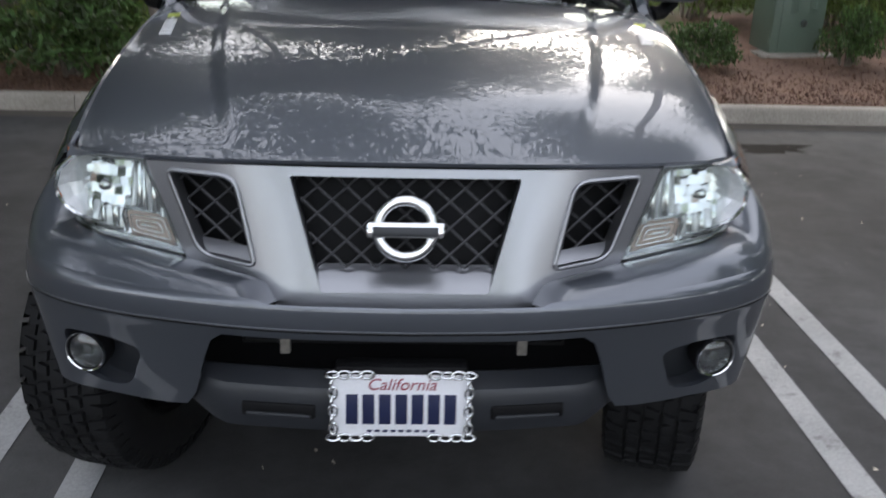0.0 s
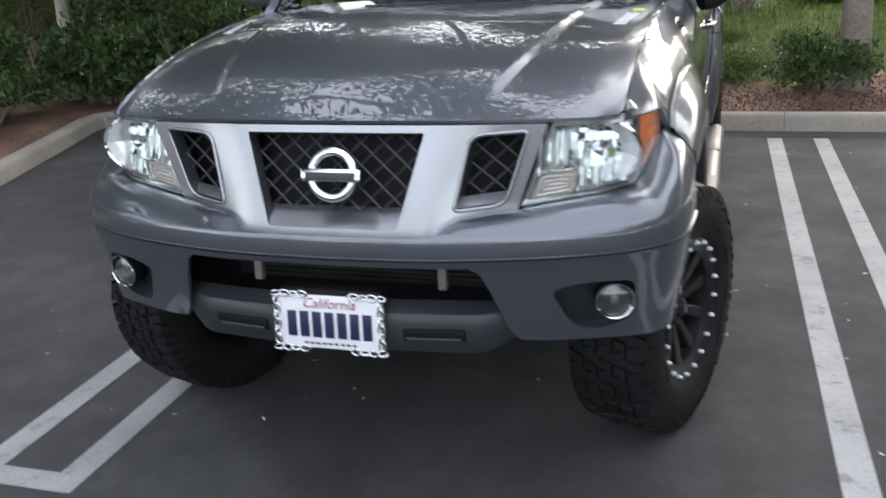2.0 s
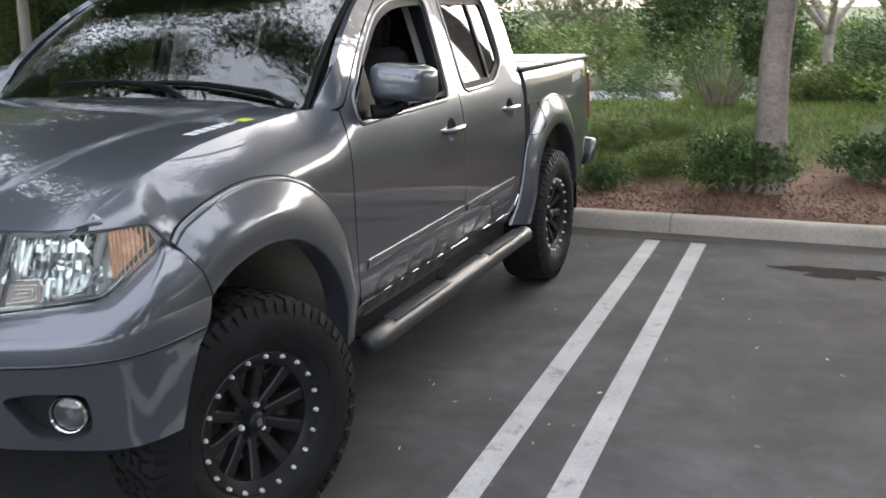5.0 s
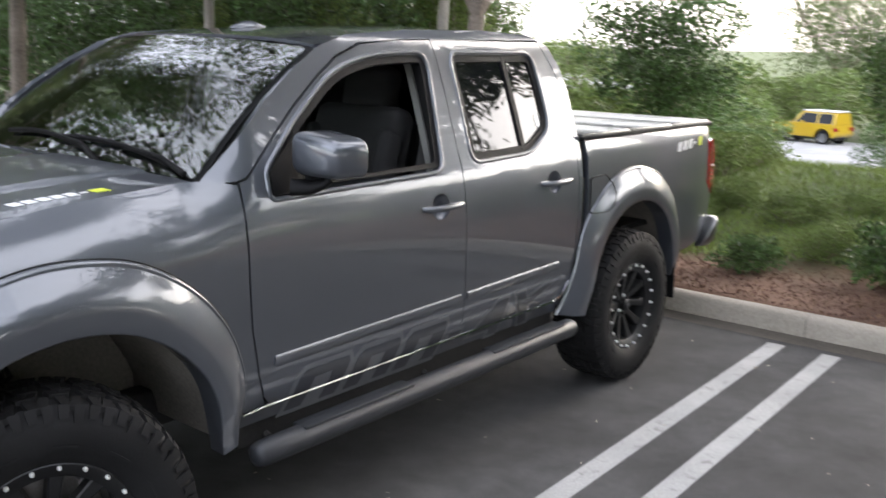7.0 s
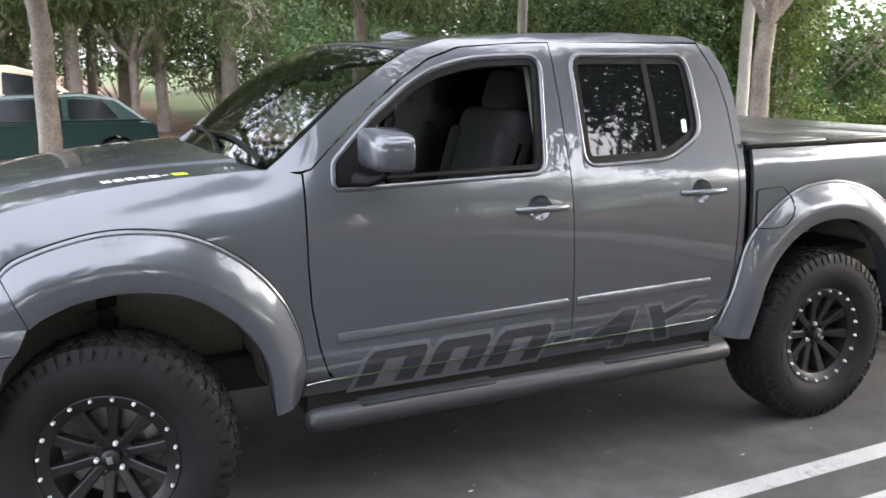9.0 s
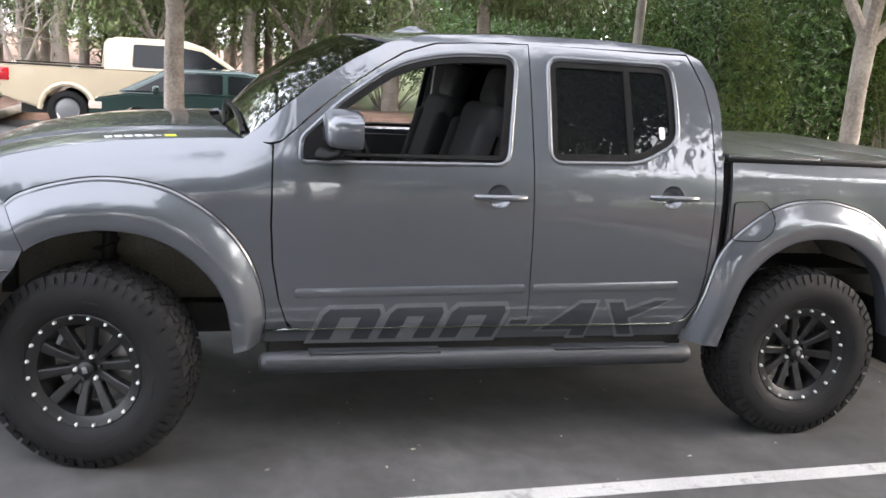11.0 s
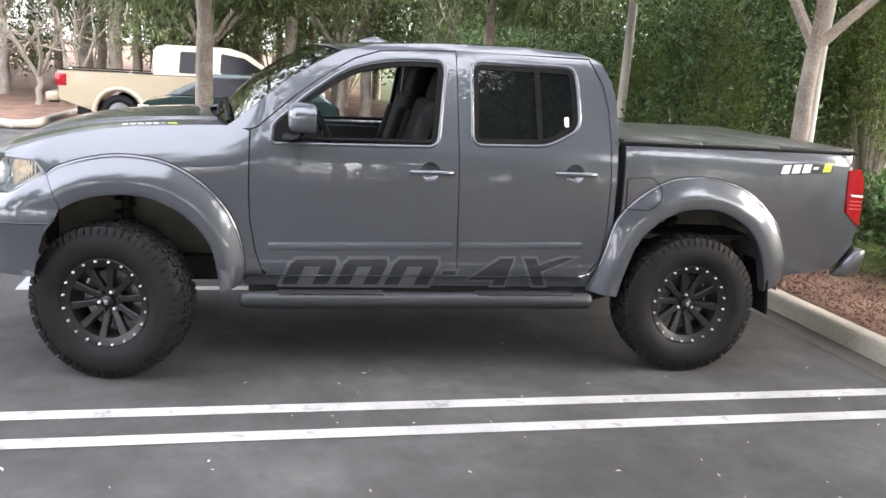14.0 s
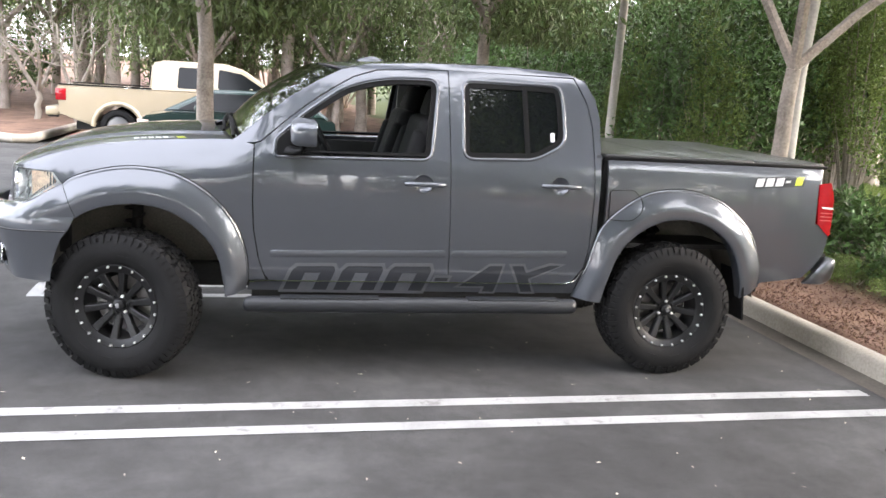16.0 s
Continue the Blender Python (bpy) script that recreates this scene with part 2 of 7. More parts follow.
def sheet(name, outline, surface, mat, parent, label="", holes=(), step=0.06, thick=0.012, outward=None, cap=True):
    """A panel cut to an outline (with holes) in two coordinates, laid on surface(u, v) and given thickness.
    outward: a point that its outer side looks away from."""
    bm = bmesh.new()
    for loop in (outline, *holes):
        loop = [p for i, p in enumerate(loop) if (Vector(p) - Vector(loop[i - 1])).length > 1e-5]
        vs = [bm.verts.new((p[0], p[1], 0)) for p in loop]
        for i in range(len(vs)):
            bm.edges.new((vs[i - 1], vs[i]))
    bmesh.ops.triangle_fill(bm, use_beauty=True, use_dissolve=False, edges=bm.edges[:], normal=(0, 0, 1))
    us, vs_ = [v.co.x for v in bm.verts], [v.co.y for v in bm.verts]
    for axis, lo, hi in ((0, min(us), max(us)), (1, min(vs_), max(vs_))):
        k = max(1, int(math.ceil((hi - lo) / step)))
        for i in range(1, k):
            co, no = [0, 0, 0], [0, 0, 0]
            co[axis], no[axis] = lo + (hi - lo) * i / k, 1
            bmesh.ops.bisect_plane(bm, geom=bm.verts[:] + bm.edges[:] + bm.faces[:], plane_co=co, plane_no=no, dist=1e-5)
    bm.verts.index_update()
    uv = [(v.co.x, v.co.y) for v in bm.verts]
    faces = [[v.index for v in f.verts] for f in bm.faces]
    rim = [(e.verts[0].index, e.verts[1].index) for e in bm.edges if len(e.link_faces) == 1]
    bm.free()
    P, N, h = [], [], 2e-3
    ref = Vector(outward) if outward is not None else None
    for u, v in uv:
        p = Vector(surface(u, v))
        n = (Vector(surface(u + h, v)) - Vector(surface(u - h, v))).cross(Vector(surface(u, v + h)) - Vector(surface(u, v - h)))
        n.normalize()
        if ref is not None and n.dot(p - ref) < 0:
            n.negate()
        P.append(p), N.append(n)
    k = len(P)
    front = []
    for f in faces:
        a, b, c = P[f[0]], P[f[1]], P[f[2]]
        fn = Vector((0, 0, 0))
        for i in range(len(f)):
            fn += P[f[i - 1]].cross(P[f[i]])
        front.append(f if fn.dot(N[f[0]]) > 0 else f[::-1])
    verts = P + [p - n * thick for p, n in zip(P, N)]
    allf = list(front)
    normals = [N[i] for f in front for i in f]
    if thick and cap:
        for f in front:
            g = [i + k for i in f[::-1]]
            allf.append(g)
            normals += [-N[i - k] for i in g]
        rimset = {}
        for f in front:
            for i in range(len(f)):
                rimset[(f[i - 1], f[i])] = True
        for a, b in rim:
            if (a, b) not in rimset:
                a, b = b, a
            q = [b, a, a + k, b + k]
            fn = (verts[q[1]] - verts[q[0]]).cross(verts[q[2]] - verts[q[0]])
            if fn.length < 1e-12:
                continue
            fn.normalize()
            allf.append(q)
            normals += [fn] * 4
    me = bpy.data.meshes.new(name)
    me.from_pydata([tuple(v) for v in verts], [], allf)
    me.materials.append(mat)
    me.polygons.foreach_set("use_smooth", [True] * len(me.polygons))
    me.update()
    if len(normals) == len(me.loops):
        me.normals_split_custom_set([tuple(x) for x in normals])
    return part_mesh(name, me, parent, label)


def smooth01(t):
    t = max(0.0, min(1.0, t))
    return t * t * (3 - 2 * t)


def table(pairs):
    """A smooth function through (x, value) pairs."""
    xs, ys = [p[0] for p in pairs], [p[1] for p in pairs]
    m = []
    for i in range(len(xs)):
        a, b = max(i - 1, 0), min(i + 1, len(xs) - 1)
        m.append((ys[b] - ys[a]) / (xs[b] - xs[a]))

    def f(x):
        if x <= xs[0]:
            return ys[0] + m[0] * (x - xs[0])
        if x >= xs[-1]:
            return ys[-1] + m[-1] * (x - xs[-1])
        i = 0
        while xs[i + 1] < x:
            i += 1
        h = xs[i + 1] - xs[i]
        t = (x - xs[i]) / h
        return (ys[i] * (1 + 2 * t) * (1 - t) ** 2 + m[i] * h * t * (1 - t) ** 2 + ys[i + 1] * t * t * (3 - 2 * t) + m[i + 1] * h * t * t * (t - 1))
    return f

# the pickup truck: nose towards -y, wheels at y 0.935 and 4.155
truck = thing("pickup_truck", "lifted gunmetal grey crew cab pickup with black wheels, on asphalt", "truck")
HUB_F, HUB_R, HUB_Z = 0.935, 4.155, 0.405
MID = (0, 2.6, 0.9)


def rise(d):
    return 0.227 * (1 - math.exp(-max(d, 0) / 0.42)) / 0.922 + 0.5 * min(d, 0)


def nose_y(x):
    a = min(abs(x), 0.87)
    return 0.295 + 0.068 * (a / 0.74) ** 2.6 + 0.27 * (a / 0.845) ** 18


def hood_edge_z(y):
    return 1.135 + 0.86 * rise(y - 0.385)


crease_x = table([(0.2, 0.36), (0.36, 0.398), (0.64, 0.470), (1.29, 0.567), (1.6, 0.61)])
seam_x = table([(0.3, 0.752), (0.41, 0.757), (0.64, 0.760), (0.9, 0.763), (1.2, 0.776), (1.49, 0.784), (2.0, 0.79)])


def hood_z(x, y):
    d = y - nose_y(x)
    crease = crease_x(y)
    up = 0.011 * (1 - smooth01((abs(x) - crease + 0.02) / 0.04)) * smooth01((d - 0.03) / 0.2)
    return 1.135 + rise(d) * (1 - 0.14 * (x / 0.757) ** 2) + up


cab_profile = table([(0.45, 0.806), (0.52, 0.836), (0.58, 0.857), (0.66, 0.874), (0.78, 0.885), (0.95, 0.893), (1.08, 0.893), (1.18, 0.885),
                     (1.26, 0.870), (1.31, 0.854), (1.45, 0.812), (1.60, 0.764), (1.72, 0.722), (1.78, 0.692), (1.82, 0.650)])
bed_profile = table([(0.45, 0.82), (0.52, 0.845), (0.58, 0.862), (0.66, 0.876), (0.78, 0.885), (0.95, 0.893), (1.08, 0.893), (1.2, 0.887), (1.28, 0.877), (1.33, 0.858)])


def fender_x(y, z):
    ze = hood_edge_z(y)
    pull = 0.05 * max(0.0, (1.05 - y) / 0.5) ** 2
    return cab_profile(min(z, 1.0)) - pull - (0.893 - pull - seam_x(y)) * max(0.0, (z - ze + 0.24) / 0.24) ** (2 + 2.2 * smooth01((0.67 - y) / 0.14))


def side_x(y, z):
    t = smooth01((y - 1.40) / 0.3)
    return cab_profile(z) * t + fender_x(y, z) * (1 - t) if t < 1 else cab_profile(z)


def cab_side(s, off=0.0):
    return lambda y, z: (s * (side_x(y, z) + off), y, z)


def bed_side(s, off=0.0):
    return lambda y, z: (s * (bed_profile(z) - 0.03 * max(0.0, (y - 4.9) / 0.3) ** 2 + off), y, z)


def front_y(x, z):
    """The nose leans forward towards its foot in the middle and stands upright at the lamps."""
    return nose_y(x) - (0.29 - 0.23 * smooth01((abs(x) - 0.24) / 0.24)) * (1.13 - z)


def front_face(off=0.0):
    return lambda x, z: (x, front_y(x, z) + off, z)


def inset(poly, d):
    """The outline moved inwards by d."""
    n = len(poly)
    area = sum(poly[i - 1][0] * poly[i][1] - poly[i][0] * poly[i - 1][1] for i in range(n))
    s = 1 if area > 0 else -1
    out = []
    for i in range(n):
        a, p, b = Vector(poly[i - 1]), Vector(poly[i]), Vector(poly[(i + 1) % n])
        u, v = (p - a).normalized(), (b - p).normalized()
        m = Vector((-(u + v).y, (u + v).x))
        if m.length < 1e-6:
            continue
        m.normalize()
        c = max(0.4, m.dot(Vector((-u.y, u.x))))
        out.append(tuple(p + s * m * d / c))
    return out


def circle(c, r, n=20, ry=None):
    return [(c[0] + r * math.cos(2 * math.pi * k / n), c[1] + (ry or r) * math.sin(2 * math.pi * k / n)) for k in range(n)]


# wheel arches: inner lip and outer edge of each flare, from front to rear
ARCH = {
    "front": (spline([(0.552, 0.566), (0.571, 0.671), (0.627, 0.79), (0.70, 0.888), (0.806, 0.944), (0.944, 0.971), (1.07, 0.966), (1.183, 0.936), (1.298, 0.867), (1.386, 0.778), (1.437, 0.687), (1.462, 0.58), (1.478, 0.465)], 6),
              spline([(0.50, 0.56), (0.50, 0.67), (0.54, 0.90), (0.626, 1.059), (0.733, 1.121), (0.92, 1.166), (1.09, 1.165), (1.235, 1.130), (1.39, 1.036), (1.51, 0.904), (1.575, 0.765), (1.603, 0.62), (1.594, 0.495)], 6)),
    "rear": (spline([(3.70, 0.45), (3.725, 0.59), (3.79, 0.765), (3.896, 0.883), (4.02, 0.951), (4.15, 0.975), (4.28, 0.964), (4.40, 0.916), (4.50, 0.838), (4.57, 0.725), (4.612, 0.585), (4.632, 0.487)], 6),
             spline([(3.535, 0.47), (3.60, 0.67), (3.665, 0.90), (3.80, 1.04), (3.96, 1.130), (4.145, 1.157), (4.30, 1.140), (4.46, 1.084), (4.604, 0.974), (4.70, 0.850), (4.765, 0.69), (4.776, 0.555)], 6)),
}


def arch_line(which, w):
    return [(o[0] + (i[0] - o[0]) * w, o[1] + (i[1] - o[1]) * w) for i, o in zip(*ARCH[which])]


FLARE_START = 18
FLARE = [(0.0, 0.001), (0.012, 0.008), (0.03, 0.0135), (0.055, 0.0155), (0.078, 0.0135), (0.095, 0.0145), (0.20, 0.0235), (0.36, 0.034), (0.50, 0.042), (0.60, 0.0465), (0.66, 0.0485), (0.70, 0.049), (0.84, 0.0485), (0.97, 0.047), (1.0, 0.044), (1.01, 0.036), (1.0, 0.0), (0.98, -0.05)]


def flare_point(which, n_, w, b):
    """A point of the flare on the truck's +x side: n_ along the arch, w from its outer edge to its lip, b its height."""
    i, o = ARCH[which][0][n_], ARCH[which][1][n_]
    last = min(len(p) for p in ARCH[which]) - 1
    body = side_x(*o) if which == "front" else bed_profile(o[1])
    left = (last - n_) / 9 if which == "front" else min(n_, last - n_) / 7
    if which == "front":
        b *= 0.75 + 0.25 * smooth01((n_ - FLARE_START) / 12)
    if w > 0.05 and b > 0:
        b *= 0.45 + 0.55 * smooth01(left)
    body = min(body, 0.893)
    return Vector((body + (0.893 - body) * min(1, w * 2) + b, o[0] + (i[0] - o[0]) * w, o[1] + (i[1] - o[1]) * w))


def flare(which, s):
    bm, rows = bmesh.new(), []
    count = min(len(p) for p in ARCH[which])
    for n_ in range(FLARE_START if which == "front" else 0, count):
        row = []
        for w, b in FLARE:
            p = flare_point(which, n_, w, b)
            row.append(bm.verts.new((s * p.x, p.y, p.z)))
        rows.append(row)
    for a, b in zip(rows, rows[1:]):
        for j in range(len(FLARE) - 1):
            q = (a[j], a[j + 1], b[j + 1], b[j])
            bm.faces.new(q if s < 0 else q[::-1])
    bmesh.ops.recalc_face_normals(bm, faces=bm.faces)
    ob = part("wheel_flare", bm, PAINT, truck, smooth=50)
    seam = [flare_point(which, n_, 0.0, 0.001) for n_ in range(FLARE_START if which == "front" else 2, count - 2)]
    part("flare_seam", tube([(s * p.x, p.y, p.z) for p in seam], 0.0038, 6), BLACK, ob)
    return ob


hood_half = [(nx * 0.740, nose_y(nx * 0.740) + 0.004) for nx in [k / 14 for k in range(15)]]
edge = [(fender_x(y, hood_edge_z(y)) - 0.006, y) for y in (0.42, 0.50, 0.58, 0.66, 0.75, 0.9, 1.05, 1.2, 1.35, 1.49)]
back = [(k * 0.13, 1.385 + 0.105 * (k * 0.13 / 0.77) ** 2) for k in range(5, -1, -1)]
hood_outline = hood_half + edge + back
hood_outline += [(-x, y) for x, y in reversed(hood_outline) if x > 1e-6]
sheet("hood", hood_outline, lambda x, y: (x, y, hood_z(x, y)), PAINT, truck, step=0.013, outward=(0, 1, 0))

# roof and windscreen
roof_line = table([(1.9, 1.770), (2.1, 1.791), (2.4, 1.815), (2.9, 1.835), (3.3, 1.831), (3.55, 1.812), (3.68, 1.782)])


def roof_z(x, y):
    return roof_line(y) - 0.042 * abs(x / 0.66) ** 3


def screen(u, v):
    """The windscreen: u across from -1 to 1, v up from 0 to 1."""
    a = Vector((0.765 * u, 1.43 + 0.08 * u * u, 1.352 - 0.03 * u * u))
    b = Vector((0.668 * u, 1.985 + 0.115 * u * u, 1.780 - 0.035 * u * u))
    return a.lerp(b, v) + Vector((0, -0.03, 0.035)) * math.sin(math.pi * v) * (1 - 0.4 * u * u)


roof_half = [(0.66 * k / 8, 2.0 + 0.115 * (k / 8) ** 2) for k in range(9)] + [(0.668, y) for y in (2.3, 2.7, 3.1, 3.4)] + [(0.655, 3.53), (0.62, 3.595), (0.3, 3.625), (0.0, 3.63)]
sheet("roof", roof_half + [(-x, y) for x, y in reversed(roof_half) if x > 1e-6], lambda x, y: (x, y, roof_z(x, y)), PAINT, truck, step=0.08, outward=(0, 2.6, 0))
sheet("headliner", [(-0.66, 2.05), (0.66, 2.05), (0.66, 3.5), (-0.66, 3.5)], lambda x, y: (x, y, roof_z(x, y) - 0.05), TRIM, truck, step=0.2, outward=(0, 2.6, 3))
rim = [(-0.985, 0.01), (0.985, 0.01), (0.985, 0.985), (-0.985, 0.985)]
glass = sheet("windscreen", rounded(rim, 0.04), screen, SCREENGLASS, truck, "clear windscreen with sky and tree reflections", step=0.08, thick=0.006, outward=(0, 3, 0))
sheet("windscreen_seal", rounded([(-1, 0), (1, 0), (1, 1), (-1, 1)], 0.03), lambda u, v: Vector(screen(u, v)) + Vector((0, 0.012, -0.009)), BLACK, truck,
      holes=[rounded(inset(rim, 0.035), 0.05)], step=0.1, thick=0.008, outward=(0, 3, 0))
bm = bmesh.new()
add_grid(bm, lambda u, v: ((u * 2 - 1) * 0.765, (1.375 + 0.105 * (u * 2 - 1) ** 2) * (1 - v) + (1.45 + 0.08 * (u * 2 - 1) ** 2) * v, 1.338 - 0.034 * (u * 2 - 1) ** 2 + 0.012 * v), 20, 4, True)
part("cowl", bm, BLACK, truck)

# cab frame round the doors, doors, bed sides, fenders
front_top = [(1.655, 1.325), (1.80, 1.452), (1.91, 1.54), (2.05, 1.637), (2.165, 1.705), (2.30, 1.750)]
DOOR_F = [(1.722, 0.553), (2.752, 0.553), (2.742, 0.75), (2.727, 1.12), (2.722, 1.32), (2.712, 1.772), (2.5, 1.766)] + front_top[::-1] + \
         [(1.626, 1.316), (1.622, 1.18), (1.622, 1.0), (1.632, 0.84), (1.662, 0.68), (1.695, 0.585)]
WIN_F = rounded([(1.736, 1.262), (2.605, 1.276), (2.652, 1.718), (2.36, 1.710), (2.13, 1.657), (1.90, 1.492), (1.742, 1.345)], [0.02, 0.05, 0.06, 0.10, 0.12, 0.05, 0.02])
DOOR_R = [(2.762, 0.553), (3.48, 0.553), (3.53, 0.575), (3.585, 0.66), (3.604, 0.80), (3.606, 1.1), (3.600, 1.33), (3.590, 1.50), (3.56, 1.63), (3.485, 1.772), (2.722, 1.776),
          (2.732, 1.32), (2.737, 1.12), (2.752, 0.75)]
WIN_R = rounded([(2.815, 1.292), (3.235, 1.302), (3.415, 1.395), (3.408, 1.60), (3.392, 1.718), (2.812, 1.718)], [0.05, 0.06, 0.06, 0.05, 0.05, 0.05])
CABFRAME = [(1.485, 1.318), (1.56, 1.372), (1.68, 1.478), (1.80, 1.575), (1.95, 1.672), (2.09, 1.745), (2.25, 1.788), (2.6, 1.812), (3.1, 1.822), (3.45, 1.806), (3.56, 1.757), (3.62, 1.66),
            (3.645, 1.55), (3.648, 1.33), (3.645, 0.70), (3.63, 0.60), (3.56, 0.52), (3.50, 0.50), (3.50, 0.546), (3.535, 0.565), (3.594, 0.655), (3.613, 0.80), (3.615, 1.1), (3.609, 1.33),
            (3.599, 1.502), (3.568, 1.635), (3.492, 1.783), (2.6, 1.778), (2.296, 1.759), (2.16, 1.714), (2.045, 1.645), (1.905, 1.548), (1.795, 1.46), (1.652, 1.334), (1.62, 1.325)]
FENDER = [(1.60, 0.548), (1.700, 0.552), (1.684, 0.588), (1.652, 0.682), (1.622, 0.842), (1.612, 1.0), (1.612, 1.18), (1.615, 1.312), (1.56, 1.326)] + [(y, hood_edge_z(y)) for y in (1.49, 1.35, 1.2, 1.05, 0.9, 0.75, 0.66, 0.58, 0.50, 0.44)] + \
         [(0.415, 1.131), (0.48, 1.127), (0.55, 1.124), (0.576, 1.118), (0.619, 1.062), (0.634, 1.03)] + arch_line("front", 0.35)[FLARE_START:]
BEDSIDE = [(3.692, 0.56), (3.692, 1.315), (5.13, 1.315), (5.14, 1.25), (5.115, 1.225), (5.12, 0.975), (5.236, 0.89), (5.235, 0.86), (5.222, 0.765), (5.158, 0.684), (5.081, 0.615), (4.964, 0.60), (4.80, 0.580), (4.77, 0.565)] + arch_line("rear", 0.35)[::-1][2:]


def door(s, which):
    outline, win = (DOOR_F, WIN_F) if which == "front" else (DOOR_R, WIN_R)
    hy = 2.583 if which == "front" else 3.405
    hz = 1.132 if which == "front" else 1.148
    cup = circle((hy - 0.01, hz), 0.056, 18, 0.052)
    ob = sheet("front_door" if which == "front" else "rear_door", inset(outline, -0.0028), cab_side(s), PAINT, truck, "grey door with its window lowered" if which == "front" else "grey door with a dark tinted window",
               holes=[win, cup], step=0.075, thick=0.03, outward=MID)
    sheet("window_seal", inset(win, -0.004), cab_side(s, -0.006), BLACK, ob, holes=[inset(win, 0.028)], step=0.15, thick=0.02, outward=MID)
    bead = [(s * (side_x(y, z) - 0.003), y, z) for y, z in inset(win, -0.010)]
    part("window_frame", tube(bead + bead[:1], 0.010, 8, caps=False), PAINT, ob, smooth=80)
    if which == "rear":
        sheet("window_pane", inset(win, 0.012), cab_side(s, -0.014), TINT, ob, "dark tinted glass", step=0.12, thick=0.005, outward=MID)
        sheet("divider_bar", [(3.18, 1.30), (3.208, 1.30), (3.192, 1.712), (3.164, 1.712)], cab_side(s, -0.004), BLACK, ob, step=0.1, thick=0.015, outward=MID)
        sheet("sticker", rounded([(3.335, 1.40), (3.362, 1.40), (3.362, 1.455), (3.335, 1.455)], 0.01), cab_side(s, -0.011), DECALWHITE, ob, "small white sticker", step=0.1, thick=0.001, outward=MID)
    # handle in its cup
    x = s * (side_x(hy, hz) - 0.004)
    bm = lathe([(0.0005, -0.028), (0.03, -0.026), (0.048, -0.014), (0.058, 0.0)], 20, Matrix.Translation((x, hy - 0.01, hz)) @ Matrix.Diagonal((s, 1, 0.93, 1)))
    part("handle_cup", bm, PAINT, ob)
    bm = bmesh.new()
    add_tube(bm, [(x + s * 0.002, hy - 0.118, hz), (x + s * 0.022, hy - 0.10, hz), (x + s * 0.030, hy - 0.02, hz), (x + s * 0.030, hy + 0.06, hz), (x + s * 0.024, hy + 0.10, hz), (x + s * 0.002, hy + 0.112, hz)],
             [0.010, 0.013, 0.014, 0.014, 0.013, 0.010], 10, 1.0)
    part("door_handle", bm, PAINT, ob, smooth=80)
    # side moulding
    a, b = (1.72, 2.722) if which == "front" else (2.762, 3.47)
    za, zb = 0.688 + 0.018 * (a - 1.72), 0.688 + 0.018 * (b - 1.72)
    sheet("side_moulding", rounded([(a, za), (b, zb), (b, zb + 0.042), (a, za + 0.042)], 0.012), lambda y, z: (s * (side_x(y, z) + 0.008 - 13.0 * (z - (0.709 + 0.018 * (y - 1.72))) ** 2), y, z), PAINT, ob,
          step=0.03, thick=0.014, outward=MID)
    return ob


def mirror(s):
    c = Vector((s * 0.985, 1.89, 1.398))
    bm = bmesh.new()
    bmesh.ops.create_uvsphere(bm, u_segments=28, v_segments=16, radius=1)
    for v in bm.verts:
        p = v.co
        q = [math.copysign(abs(k) ** 0.46, k) for k in p]
        x, y, z = q[0] * 0.112, q[1] * 0.085, q[2] * 0.071
        if y > 0.05:
            y = 0.05
        x += 0.02 * y / 0.1
        z -= 0.012 * q[0] * (q[2] > 0)
        v.co = (c.x + s * x, c.y + y, c.z + z)
    bmesh.ops.recalc_face_normals(bm, faces=bm.faces)
    ob = part("side_mirror", bm, PAINT, truck, "grey side mirror housing on a black arm", smooth=60)
    part("mirror_glass", box((c.x + s * 0.01, c.y + 0.051, c.z), (0.15, 0.004, 0.11), None, 0.0015), CHROME, ob)
    bm = tube([(s * 0.885, 1.80, 1.292), (s * 0.93, 1.84, 1.29), (s * 0.96, 1.875, 1.305), (s * 0.99, 1.885, 1.33)], [0.036, 0.030, 0.026, 0.026], 10, flat=0.6)
    part("mirror_arm", bm, BLACK, ob, smooth=60)
    sheet("mirror_sail", [(1.742, 1.268), (1.885, 1.272), (1.885, 1.462), (1.748, 1.345)], cab_side(s, 0.002), BLACK, ob, step=0.1, thick=0.03, outward=MID)


